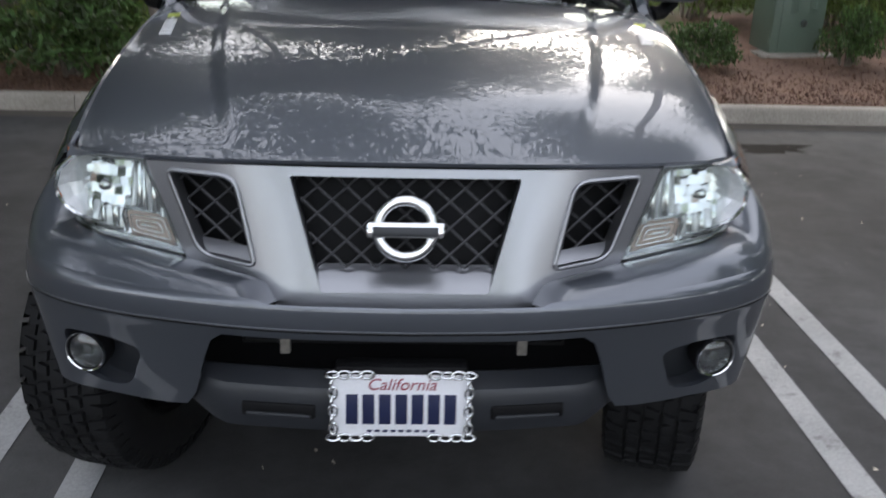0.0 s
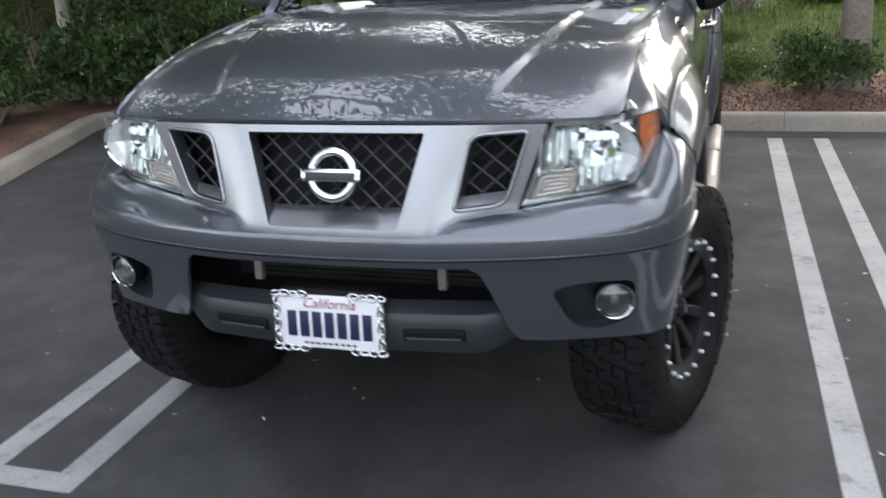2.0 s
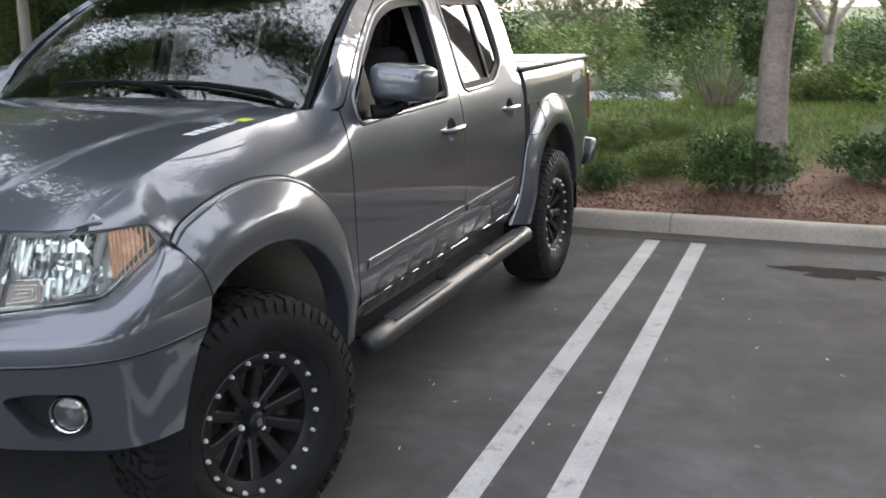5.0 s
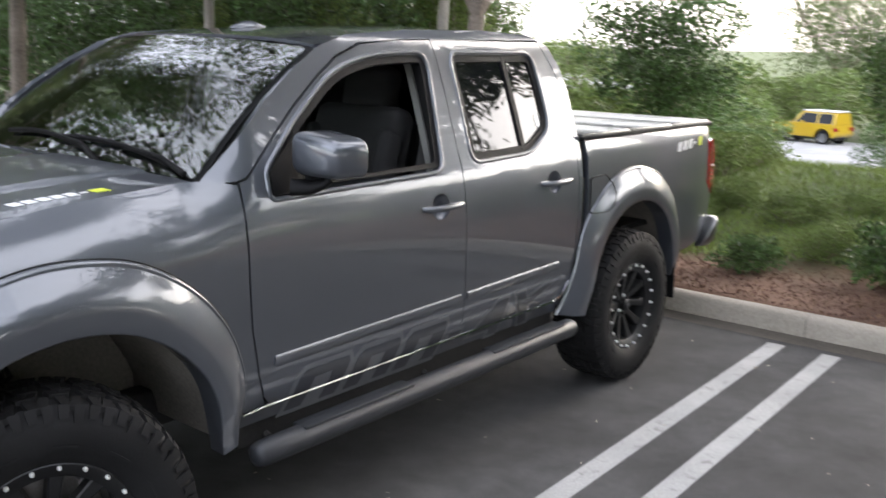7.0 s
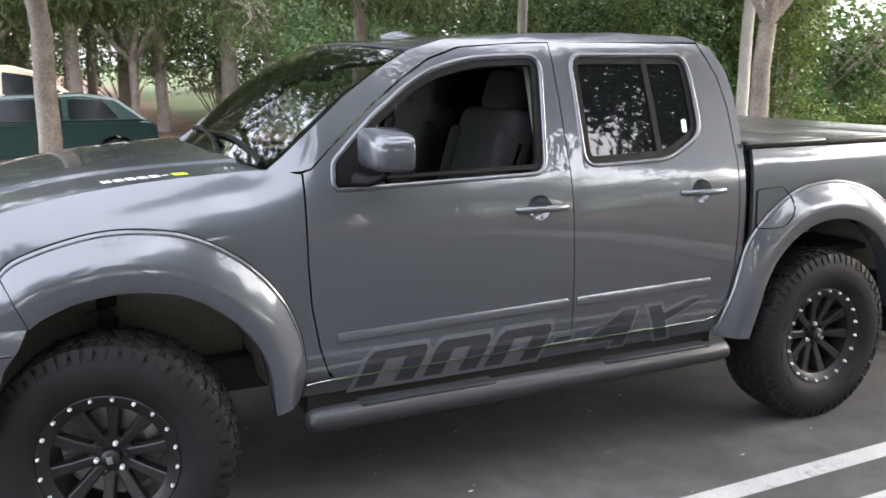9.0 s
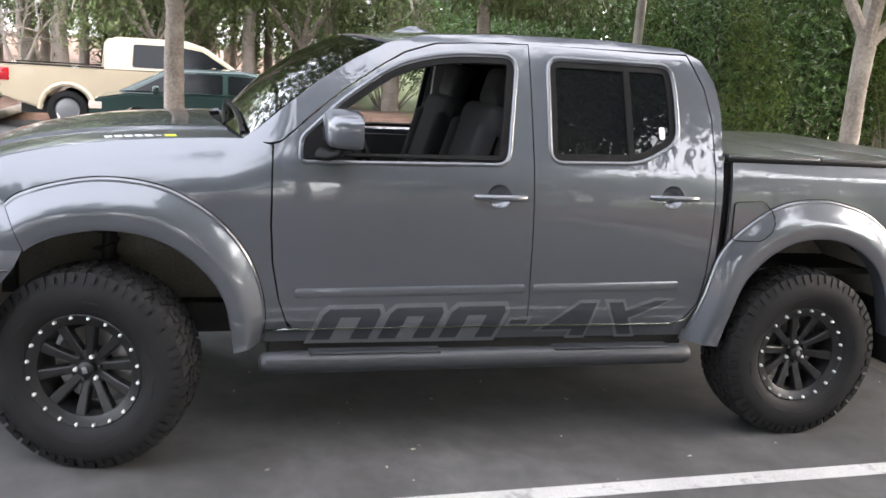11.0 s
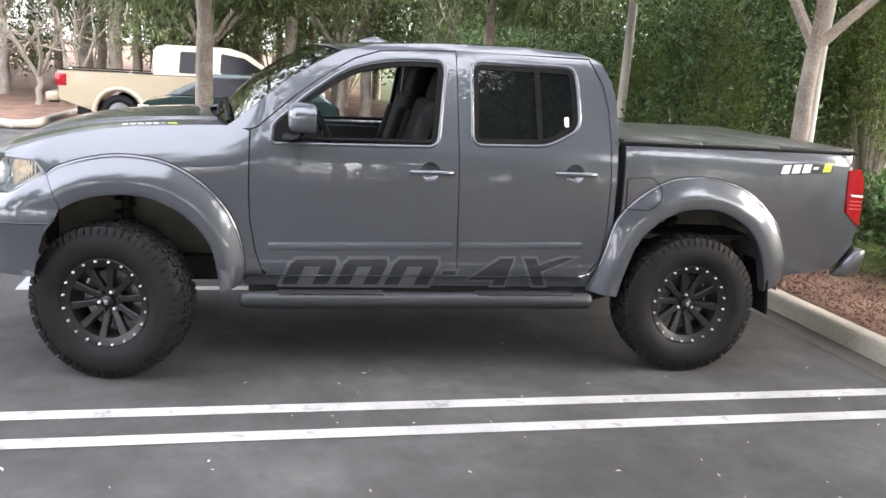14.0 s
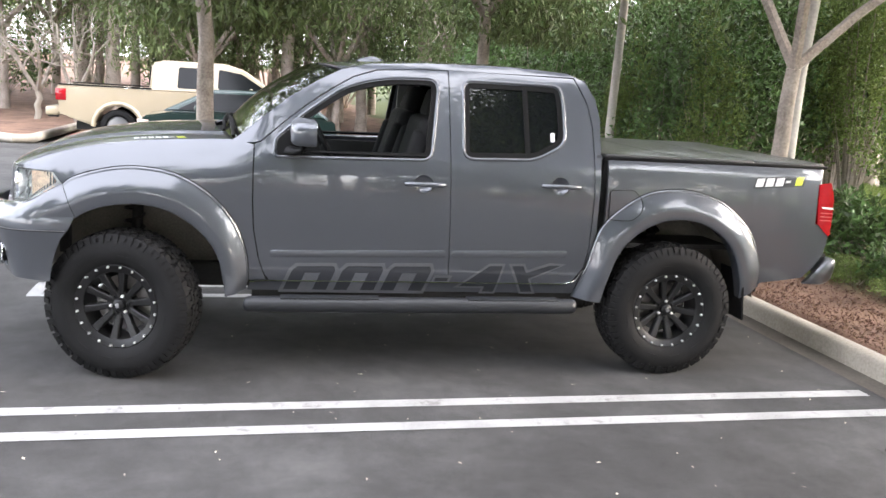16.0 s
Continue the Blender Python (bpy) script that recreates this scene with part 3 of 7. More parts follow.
def side(s):
    fender = sheet("front_fender", FENDER, cab_side(s), PAINT, truck, step=0.06, thick=0.012, outward=MID)
    sheet("cab_frame", CABFRAME, cab_side(s, -0.001), PAINT, truck, step=0.08, thick=0.03, outward=MID)
    door(s, "front")
    door(s, "rear")
    sheet("sill", [(1.60, 0.485), (3.56, 0.485), (3.54, 0.535), (3.50, 0.545), (1.71, 0.545), (1.615, 0.545)], cab_side(s, -0.004), PAINT, truck, step=0.1, thick=0.02, outward=MID)
    part("sill_trim", tube([(s * (cab_profile(z) + 0.001), y, z) for y, z in ((1.61, 0.538), (1.7, 0.546), (2.6, 0.549), (3.48, 0.549), (3.54, 0.568), (3.565, 0.60), (3.585, 0.64))], 0.0042, 6), CHROME, truck)
    bed = sheet("bed_side", BEDSIDE, bed_side(s), PAINT, truck, step=0.08, thick=0.02, outward=MID)
    flare("front", s)
    flare("rear", s)
    mirror(s)
    # pillar between the doors
    sheet("door_pillar", [(2.66, 0.56), (2.82, 0.56), (2.80, 1.765), (2.655, 1.765)], cab_side(s, -0.036), BLACK, truck, step=0.12, thick=0.05, outward=MID)
    sheet("hinge_pillar", [(1.56, 0.57), (1.74, 0.57), (1.70, 0.80), (1.67, 1.0), (1.67, 1.29), (1.56, 1.29)], cab_side(s, -0.036), BLACK, truck, step=0.12, thick=0.04, outward=MID)
    sheet("pillar_trim", [(2.64, 0.60), (2.84, 0.60), (2.80, 1.765), (2.65, 1.765)], cab_side(s, -0.088), GREYTRIM, truck, step=0.12, thick=0.03, outward=MID)
    # inner wheel housings
    for hub in (HUB_F, HUB_R):
        bm = lathe([(0.56, 0.38), (0.56, 0.88)], 22, Matrix.Translation((0, hub + 0.055, HUB_Z)) @ Matrix.Diagonal((s, 0.95, 1.03, 1)), start=8, sweep=140)
        part("wheel_housing", bm, LINER, truck)
        part("housing_wall", box((s * 0.39, hub + 0.05, 0.76), (0.02, 1.0, 0.50)), LINER, truck)
        bm = tube([(s * 0.52, hub + 0.02, 0.45), (s * 0.47, hub + 0.04, 0.98)], 0.032, 10)
        add_tube(bm, [(s * 0.50 + s * 0.055 * math.cos(k * 0.9), hub + 0.02 + 0.055 * math.sin(k * 0.9), 0.60 + 0.011 * k) for k in range(30)], 0.008, 6)
        add_tube(bm, [(s * 0.62, hub, 0.62), (s * 0.45, hub - 0.14, 0.70)], 0.022, 8)
        add_tube(bm, [(s * 0.62, hub, 0.62), (s * 0.45, hub + 0.14, 0.70)], 0.022, 8)
        part("shock_absorber", bm, DARK, truck)
    part("inner_sill", box((s * 0.74, 2.6, 0.47), (0.10, 1.95, 0.16), None, 0.01), DARK, truck)
    # mud flap
    sheet("mud_flap", [(s * 0.66, 0.35), (s * 0.925, 0.35), (s * 0.935, 0.66), (s * 0.66, 0.66)], lambda x, z: (x, 4.668 - 0.12 * (z - 0.35), z), BLACK, truck, step=0.1, thick=0.012, outward=MID)
    # step bar with treads and brackets
    yy = [1.575, 1.585, 1.61] + [1.7 + 0.225 * k for k in range(9)] + [3.51, 3.53, 3.54]
    bm = tube([(s * 0.935, y, 0.432) for y in yy], [0.012, 0.036, 0.044] + [0.046] * 9 + [0.044, 0.036, 0.012], 16)
    bar = part("step_bar", bm, GREYPLASTIC, truck, "dark tubular side step", smooth=60)
    for a, b in ((1.78, 2.34), (2.86, 3.42)):
        part("step_pad", box((s * 0.932, (a + b) / 2, 0.4735), (0.07, b - a, 0.012), None, 0.005), GREYPLASTIC, bar)
    for y in (1.75, 2.6, 3.35):
        part("bracket", tube([(s * 0.93, y, 0.43), (s * 0.80, y, 0.40), (s * 0.66, y, 0.50)], 0.018, 8), DARK, bar)
    # tail lamp
    lamp = sheet("tail_lamp", rounded([(5.118, 1.222), (5.21, 1.232), (5.243, 1.14), (5.249, 1.0), (5.246, 0.892), (5.232, 0.890), (5.135, 0.968), (5.122, 1.08)], 0.01), bed_side(s, 0.006), RED, truck, "red tail lamp with a clear reversing band",
                 step=0.03, thick=0.05, outward=MID)
    sheet("reversing_lens", [(5.158, 1.068), (5.244, 1.061), (5.244, 1.073), (5.150, 1.080)], bed_side(s, 0.009), WHITEPAINT, lamp, step=0.05, thick=0.004, outward=MID)
    for z in (1.035, 1.012, 0.989):
        sheet("lens_rib", [(5.148, z + 0.003), (5.244, z - 0.003), (5.244, z + 0.003), (5.148, z + 0.009)], bed_side(s, 0.009), REDRIB, lamp, step=0.05, thick=0.003, outward=MID)
    # fuel flap
    if s > 0:
        out = rounded([(3.710, 1.136), (3.868, 1.144), (3.915, 1.085), (3.911, 1.02), (3.85, 0.961), (3.712, 0.961)], [0.02, 0.04, 0.03, 0.03, 0.04, 0.02])
        sheet("fuel_flap", out, bed_side(s, 0.0025), PAINT, bed, step=0.04, thick=0.002, outward=MID)
        over = [flare_point("rear", n_, w, h) for n_ in range(0, 40) for w, h in FLARE[:12]]
        ring_ = []
        for y, z in spline(out, 3, True):
            near = min(over, key=lambda p: (p.y - y) ** 2 + (p.z - z) ** 2)
            x = bed_profile(z) + 0.0035
            ring_.append((max(x, near.x + 0.0015) if math.hypot(near.y - y, near.z - z) < 0.02 else x, y, z))
        part("flap_seam", tube(ring_ + ring_[:1], 0.0026, 6, caps=False), BLACK, bed)


for s in (1, -1):
    side(s)

# nose: bumper, grille, lamps, plate
FOGBOWL = material("fog_reflector", (0.16, 0.16, 0.165), 0.25, 0.9, 0, 0.1, 30, 140)
PLAN = spline([(0, 0.105), (0.25, 0.116), (0.45, 0.150), (0.635, 0.202), (0.775, 0.265), (0.866, 0.338), (0.914, 0.425), (0.931, 0.52), (0.936, 0.62), (0.937, 0.70)], 8)
PLAN_S = [0.0]
for a, b in zip(PLAN, PLAN[1:]):
    PLAN_S.append(PLAN_S[-1] + math.dist(a, b))
bumper_off = table([(0.46, -0.105), (0.52, -0.090), (0.60, -0.066), (0.70, -0.038), (0.78, -0.014), (0.818, -0.001), (0.855, 0.0), (0.868, -0.002), (0.877, -0.007), (0.885, -0.015), (0.90, -0.040), (0.92, -0.075), (0.95, -0.12), (1.1, -0.3)])


def plan_at(s):
    a = min(abs(s), PLAN_S[-1] - 1e-6)
    i = max(k for k in range(len(PLAN_S) - 1) if PLAN_S[k] <= a)
    t = (a - PLAN_S[i]) / (PLAN_S[i + 1] - PLAN_S[i])
    p, q = Vector(PLAN[i]), Vector(PLAN[i + 1])
    d0 = (Vector(PLAN[i + 1]) - Vector(PLAN[max(i - 1, 0)])).normalized()
    d1 = (Vector(PLAN[min(i + 2, len(PLAN) - 1)]) - Vector(PLAN[i])).normalized()
    d = d0.lerp(d1, t).normalized()
    return p.lerp(q, t), Vector((d.y, -d.x))


def s_of_x(x):
    return next(s for s, p in zip(PLAN_S, PLAN) if p[0] >= x)


def s_of_y(y):
    return next(s for s, p in zip(PLAN_S, PLAN) if p[1] >= y)


def bumper_face(off=0.0):
    def f(s, z):
        p, n = plan_at(s)
        k = 1 - smooth01((abs(s) - 0.72) / 0.32)
        d = bumper_off(z) * k + min(0.0, bumper_off(min(z, 0.8)) * (1 - k) * 0.5) + off - 1.5 * max(0.0, z - 0.82) ** 2 * (1 - k)
        q = p + n * d
        return (q.x if s >= 0 else -q.x, q.y, z)
    return f


SF = s_of_x(0.735)
half = [(0, 0.873), (0.295, 0.873), (0.315, 0.879), (0.345, 0.882), (0.55, 0.884), (0.78, 0.888), (s_of_y(0.44), 0.890), (s_of_y(0.55), 0.891), (s_of_y(0.688), 0.891),
        (s_of_y(0.655), 0.83), (s_of_y(0.615), 0.768), (s_of_y(0.572), 0.66), (s_of_y(0.553), 0.535), (s_of_y(0.42), 0.545), (0.74, 0.55), (0.58, 0.556), (0.53, 0.562), (0.50, 0.60), (0.455, 0.715), (0.43, 0.768), (0.40, 0.790), (0, 0.792)]
outline = half + [(-s, z) for s, z in reversed(half) if s > 1e-6]
fog_hole = [rounded([(k * (SF - 0.155), 0.715), (k * (SF - 0.06), 0.733), (k * (SF + 0.085), 0.725), (k * (SF + 0.09), 0.61), (k * (SF + 0.0), 0.578), (k * (SF - 0.085), 0.59)], 0.035) for k in (1, -1)]
bumper = sheet("front_bumper", outline, bumper_face(), PAINT, truck, "grey front bumper", holes=fog_hole, step=0.016, thick=0.012, outward=MID)
SE = s_of_y(0.632)
# groove painted on the smooth skin: silver strip for its highlight, black for its shade
sheet("painted_groove", [(-SE, 0.8145), (SE, 0.8145), (SE, 0.8175), (-SE, 0.8175)], bumper_face(0.0022), SILVER, bumper, step=0.022, thick=0.003, outward=MID)
sheet("painted_groove", [(-SE, 0.810), (SE, 0.810), (SE, 0.8145), (-SE, 0.8145)], bumper_face(0.0016), BLACK, bumper, step=0.022, thick=0.003, outward=MID)
# corner skin that sweeps from the bumper's crest up to the lamp and back to the fender
TOPEDGE = table([(a, z) for a, z in half[1:9]])
SKIN = [(a, Vector((x, front_y(x, z) + 0.003, z))) for a, x, z in ((0.295, 0.283, 0.836), (0.318, 0.306, 0.874), (0.36, 0.335, 0.882), (0.52, 0.496, 0.905), (0.63, 0.60, 0.925), (0.75, 0.70, 0.938),
        (0.84, 0.772, 0.944), (0.91, 0.788, 0.953), (0.97, 0.814, 1.0), (1.03, 0.8375, 1.060))]
SKIN += [(1.03 + (s_of_y(0.684) - 1.03) * w, flare_point("front", FLARE_START, w, b - 0.0015)) for w, b in FLARE[6:14]]


def skin_edge(a):
    i = max(k for k in range(len(SKIN) - 1) if SKIN[k][0] <= a + 1e-9)
    return SKIN[i][1].lerp(SKIN[i + 1][1], min(1.0, (a - SKIN[i][0]) / (SKIN[i + 1][0] - SKIN[i][0])))


for k in (1, -1):
    bm = bmesh.new()

    def corner(u, v):
        a = 0.295 + (SKIN[-1][0] - 0.295) * u
        lo, hi = Vector(bumper_face(-0.0015)(a, TOPEDGE(a) - 0.002)), skin_edge(a)
        n = plan_at(a)[1]
        side_ = smooth01((a - 0.80) / 0.22)
        front = lo.lerp(hi, v) + Vector((n.x * 0.35, n.y * 0.35, 1)) * 0.15 * (hi - lo).length * math.sin(math.pi * v) * smooth01((a - 0.30) / 0.08)
        mid = Vector((lo.x, lo.y * 0.7 + hi.y * 0.3, lo.z * 0.4 + hi.z * 0.6))
        q = front.lerp(lo * (1 - v) ** 2 + mid * (2 * v * (1 - v)) + hi * v * v, side_)
        return (k * q.x, q.y, q.z)
    add_grid(bm, corner, 72, 10, k < 0)
    bmesh.ops.recalc_face_normals(bm, faces=bm.faces)
    if sum(f.normal.z for f in bm.faces) < 0:
        bmesh.ops.reverse_faces(bm, faces=bm.faces[:])
    part("bumper_corner", bm, PAINT, bumper, smooth=60)
    seam = [flare_point("front", FLARE_START, w, b) for w, b in FLARE[5:14]]
    part("corner_seam", tube([(k * p.x, p.y, p.z) for p in seam], 0.0018, 6), BLACK, bumper)
    # fender tip between the hood's seam and the top of the lamp
    bm = bmesh.new()

    def tip(u, v):
        y = 0.355 + 0.125 * u
        lo_, hi_ = 0.6, 0.8449
        for _ in range(30):
            mid = (lo_ + hi_) / 2
            lo_, hi_ = (mid, hi_) if nose_y(mid) < y else (lo_, mid)
        sink = 0.0015 - 0.006 * smooth01((u - 0.7) / 0.3)
        a = Vector((fender_x(y, hood_edge_z(y)) + sink, y, hood_edge_z(y) + sink))
        zb = 1.1315 - 0.004 * u
        b = Vector((min(lo_ - 0.002, fender_x(y, zb) + sink), y + 0.002, zb))
        q = a.lerp(b, v) + Vector((0.006, 0, 0.008)) * math.sin(math.pi * v) * 3 * u * (1 - u)
        return (k * q.x, q.y, q.z)
    add_grid(bm, tip, 16, 6)
    bmesh.ops.recalc_face_normals(bm, faces=bm.faces)
    if sum(f.normal.z for f in bm.faces) < 0:
        bmesh.ops.reverse_faces(bm, faces=bm.faces[:])
    part("fender_tip", bm, PAINT, truck, smooth=60)
# skid bar below the intake
BAR = [(0.10, 0.528), (0.030, 0.524), (0.006, 0.530), (0.0, 0.545), (-0.004, 0.600), (0.0, 0.630), (0.005, 0.640), (0.052, 0.662), (0.060, 0.660), (0.062, 0.60)]


def bar_at(x, y, z):
    end = smooth01((abs(x) - 0.40) / 0.14)
    return (x, 0.168 + y + 0.20 * x * x + 0.05 * end * (z < 0.66), z + 0.045 * end * max(0.0, 0.65 - z) / 0.12)


bm = bmesh.new()
rows = [[bm.verts.new(bar_at(0.545 * (k / 20 - 1), y, z)) for y, z in BAR] for k in range(41)]
for p, q in zip(rows, rows[1:]):
    for a in range(len(BAR) - 1):
        bm.faces.new((p[a], p[a + 1], q[a + 1], q[a]))
bm.faces.new(rows[0]), bm.faces.new(rows[-1])
bmesh.ops.recalc_face_normals(bm, faces=bm.faces)
skid = part("skid_bar", bm, GREYPLASTIC, bumper, "dark grey plastic lower bumper bar", smooth=22)
for k in (-1, 1):
    slot = part("skid_slot", box((k * 0.285, 0.1815, 0.584), (0.17, 0.012, 0.036), Matrix.Rotation(k * radians(6.5), 4, "Z"), 0.005), BLACK, skid)
    part("slot_lip", box((k * 0.285, 0.1770, 0.573), (0.15, 0.012, 0.012), Matrix.Rotation(k * radians(6.5), 4, "Z"), 0.004), GREYPLASTIC, slot)
part("intake_backing", box((0, 0.44, 0.70), (1.3, 0.02, 0.30)), BLACK, bumper)
radiator = part("radiator", box((0, 0.41, 0.72), (0.80, 0.02, 0.16), None, 0.004), DARK, bumper)
for k in range(10):
    part("fin", box((0, 0.395, 0.655 + 0.014 * k), (0.78, 0.012, 0.004)), DARK, radiator)
for x in (-0.28, 0.28):
    part("strut", box((x, 0.30, 0.735), (0.022, 0.02, 0.13)), LINER, bumper)

for k in (1, -1):
    p, n = plan_at(SF + 0.005)
    c = Vector((k * p.x, p.y + 0.040, 0.668))
    d = Vector((k * n.x, n.y, 0)).normalized()
    d = (d + Vector((0, -0.9, 0))).normalized()
    turn = d.to_track_quat("X", "Z").to_matrix().to_4x4()
    back = sheet("fog_recess", [(k * (SF - 0.18), 0.56), (k * (SF + 0.11), 0.56), (k * (SF + 0.11), 0.75), (k * (SF - 0.18), 0.75)], bumper_face(-0.055), GREYPLASTIC, bumper, step=0.06, thick=0.004, outward=MID)
    for loop in (fog_hole[0 if k > 0 else 1],):
        bm, f0, f1 = bmesh.new(), bumper_face(0.0), bumper_face(-0.056)
        a = [bm.verts.new(f0(*q)) for q in loop]
        b = [bm.verts.new(f1(*q)) for q in loop]
        for i in range(len(a)):
            bm.faces.new((a[i - 1], a[i], b[i], b[i - 1]))
        part("fog_surround", bm, PAINT, bumper)
    fog = part("fog_lamp", lathe([(0.050, -0.05), (0.054, -0.012), (0.050, -0.004), (0.044, -0.006)], 28, Matrix.Translation(c) @ turn), BLACK, bumper, "round fog lamp")
    part("lens_ring", lathe([(0.046, -0.010), (0.0465, -0.002), (0.049, 0.0), (0.0515, -0.004), (0.052, -0.014)], 28, Matrix.Translation(c) @ turn), CHROME, fog)
    part("reflector", lathe([(0.0005, -0.048), (0.018, -0.046), (0.033, -0.033), (0.043, -0.010)], 28, Matrix.Translation(c) @ turn), FOGBOWL, fog)
    part("bulb_shield", lathe([(0.0005, -0.012), (0.012, -0.014), (0.016, -0.03), (0.006, -0.046)], 16, Matrix.Translation(c) @ turn), CHROME, fog)
    part("lens", lathe([(0.0005, 0.002), (0.018, 0.001), (0.034, -0.003), (0.044, -0.008), (0.044, -0.011), (0.034, -0.006), (0.018, -0.002), (0.0005, -0.001)], 28, Matrix.Translation(c) @ turn), GLASS, fog)

# silver grille surround with three openings
top = [(x, 1.127) for x in (-0.573, -0.4, -0.2, 0, 0.2, 0.4, 0.573)]
GR = top + [(0.493, 0.902), (0.33, 0.878), (0.306, 0.868), (0.276, 0.815), (-0.276, 0.815), (-0.306, 0.868), (-0.33, 0.878), (-0.493, 0.902)]
CENTRE = rounded([(-0.256, 1.108), (0.256, 1.108), (0.186, 0.862), (-0.186, 0.862)], 0.008)
SIDEHOLE = [rounded([(k * 0.381, 1.096), (k * 0.521, 1.105), (k * 0.460, 0.922), (k * 0.340, 0.914)], [0.03, 0.010, 0.035, 0.008]) for k in (1, -1)]
grille = sheet("grille_surround", GR, front_face(-0.006), SILVER, truck, "satin silver three-part grille surround", holes=[CENTRE] + SIDEHOLE, step=0.04, thick=0.045, outward=MID)
# bright ledge along the foot of the centre opening
bm = bmesh.new()
add_grid(bm, lambda u, v: ((u * 2 - 1) * (0.188 + 0.010 * v), front_y(0, 0.862 + 0.042 * v) - 0.004 + 0.058 * v, 0.862 + 0.042 * v), 12, 3)
part("grille_ledge", bm, SILVER, grille)
# raised lips round the side openings, and a sloped sill at their feet
for h in SIDEHOLE:
    k = 1 if h[0][0] > 0 else -1
    loop = [(x, front_y(x, z) - 0.007, z) for x, z in inset(h, -0.005)]
    bm = tube(loop + loop[:1], 0.0055, 8, caps=False)
    part("opening_lip", bm, SILVER, grille, smooth=80)
    bm = bmesh.new()
    add_grid(bm, lambda u, v: (k * (0.338 + 0.126 * u + (0.004 + 0.004 * u) * v), front_y(0.338 + 0.126 * u, 0.918) - 0.003 + 0.034 * v, 0.915 + 0.011 * u + 0.022 * v), 8, 3)
    part("opening_sill", bm, SILVER, grille)
    bm = bmesh.new()
    add_grid(bm, lambda u, v: (k * (0.335 + 0.042 * u + 0.012 * v), front_y(0.36, 0.92 + 0.16 * u) - 0.003 + 0.030 * v, 0.918 + 0.165 * u), 6, 3)
    part("opening_side", bm, GREYPLASTIC, grille)


def lattice(name, poly, depth, pitch=0.066):
    """Crossing diagonal bars cut to an outline."""
    bm = bmesh.new()
    xs, zs = [p[0] for p in poly], [p[1] for p in poly]

    def inside(x, z):
        hit = False
        for i in range(len(poly)):
            (x1, z1), (x2, z2) = poly[i - 1], poly[i]
            if (z1 > z) != (z2 > z) and x < (x2 - x1) * (z - z1) / (z2 - z1) + x1:
                hit = not hit
        return hit
    cx = (min(xs) + max(xs)) / 2
    for way in (1, -1):
        for k in range(-16, 17):
            run = []
            for j in range(161):
                z = min(zs) + (max(zs) - min(zs)) * j / 160
                x = cx + k * pitch + way * (z - min(zs)) * 1.15
                if inside(x, z):
                    run.append((x, front_y(x, z) + depth, z))
                elif len(run) > 1:
                    break
            if len(run) > 4:
                add_tube(bm, run[::max(1, len(run) // 5)] + [run[-1]], 0.0031, 6)
    return part(name, bm, BLACKGLOSS, grille, "black diamond mesh")


BLACKGLOSS = material("gloss_black_mesh", (0.038, 0.038, 0.04), 0.35, 0.2, 0.1, 0.2, 20, 200)
lattice("grille_mesh", [(-0.250, 1.105), (0.250, 1.105), (0.198, 0.903), (-0.198, 0.903)], 0.034)
for h in SIDEHOLE:
    lattice("grille_mesh", inset(h, 0.002), 0.03)
sheet("grille_backing", [(-0.55, 1.11), (0.55, 1.11), (0.5, 0.91), (0.3, 0.86), (-0.3, 0.86), (-0.5, 0.91)], front_face(0.085), BLACK, grille, step=0.1, thick=0.005, outward=MID)

# round badge with a cross bar, left plain
bc = Vector((0, front_y(0, 1.0) - 0.004, 1.0))
bm = lathe([(0.062 + 0.013 * math.cos(a), 0.010 * math.sin(a)) for a in [2 * math.pi * k / 10 for k in range(10)]], 40, None, closed=True)
bmesh.ops.transform(bm, matrix=Matrix.Translation(bc) @ Matrix.Rotation(radians(-16), 4, "X") @ Matrix.Rotation(radians(-90), 4, "Z"), verts=bm.verts)
badge = part("badge", bm, CHROME, truck, "chrome ring badge with a plain cross bar", smooth=80)
tilt = Matrix.Rotation(radians(-16), 4, "X")
part("badge_bar", box(bc + Vector((0, -0.008, 0)), (0.172, 0.018, 0.036), tilt, 0.006), CHROME, badge)
part("badge_inlay", box(bc + Vector((0, -0.0185, 0.0)), (0.145, 0.004, 0.021), tilt, 0.0015), GREYPLASTIC, badge)

# headlamps
FACETED = material("faceted_chrome", (0.93, 0.94, 0.95), 0.22, 0.15, 0, 0.1, 30, 140, 1.0, 26)
HL = [(0.580, 1.130), (0.66, 1.131), (0.74, 1.132), (0.80, 1.131), (0.828, 1.120), (0.8365, 1.064), (0.824, 1.028), (0.806, 0.986), (0.785, 0.949), (0.70, 0.940), (0.60, 0.927), (0.497, 0.907)]


def lamp_face(k, off=0.0):
    def f(x, z):
        y = front_y(x, z)
        return (k * x, y + off, z)
    return f


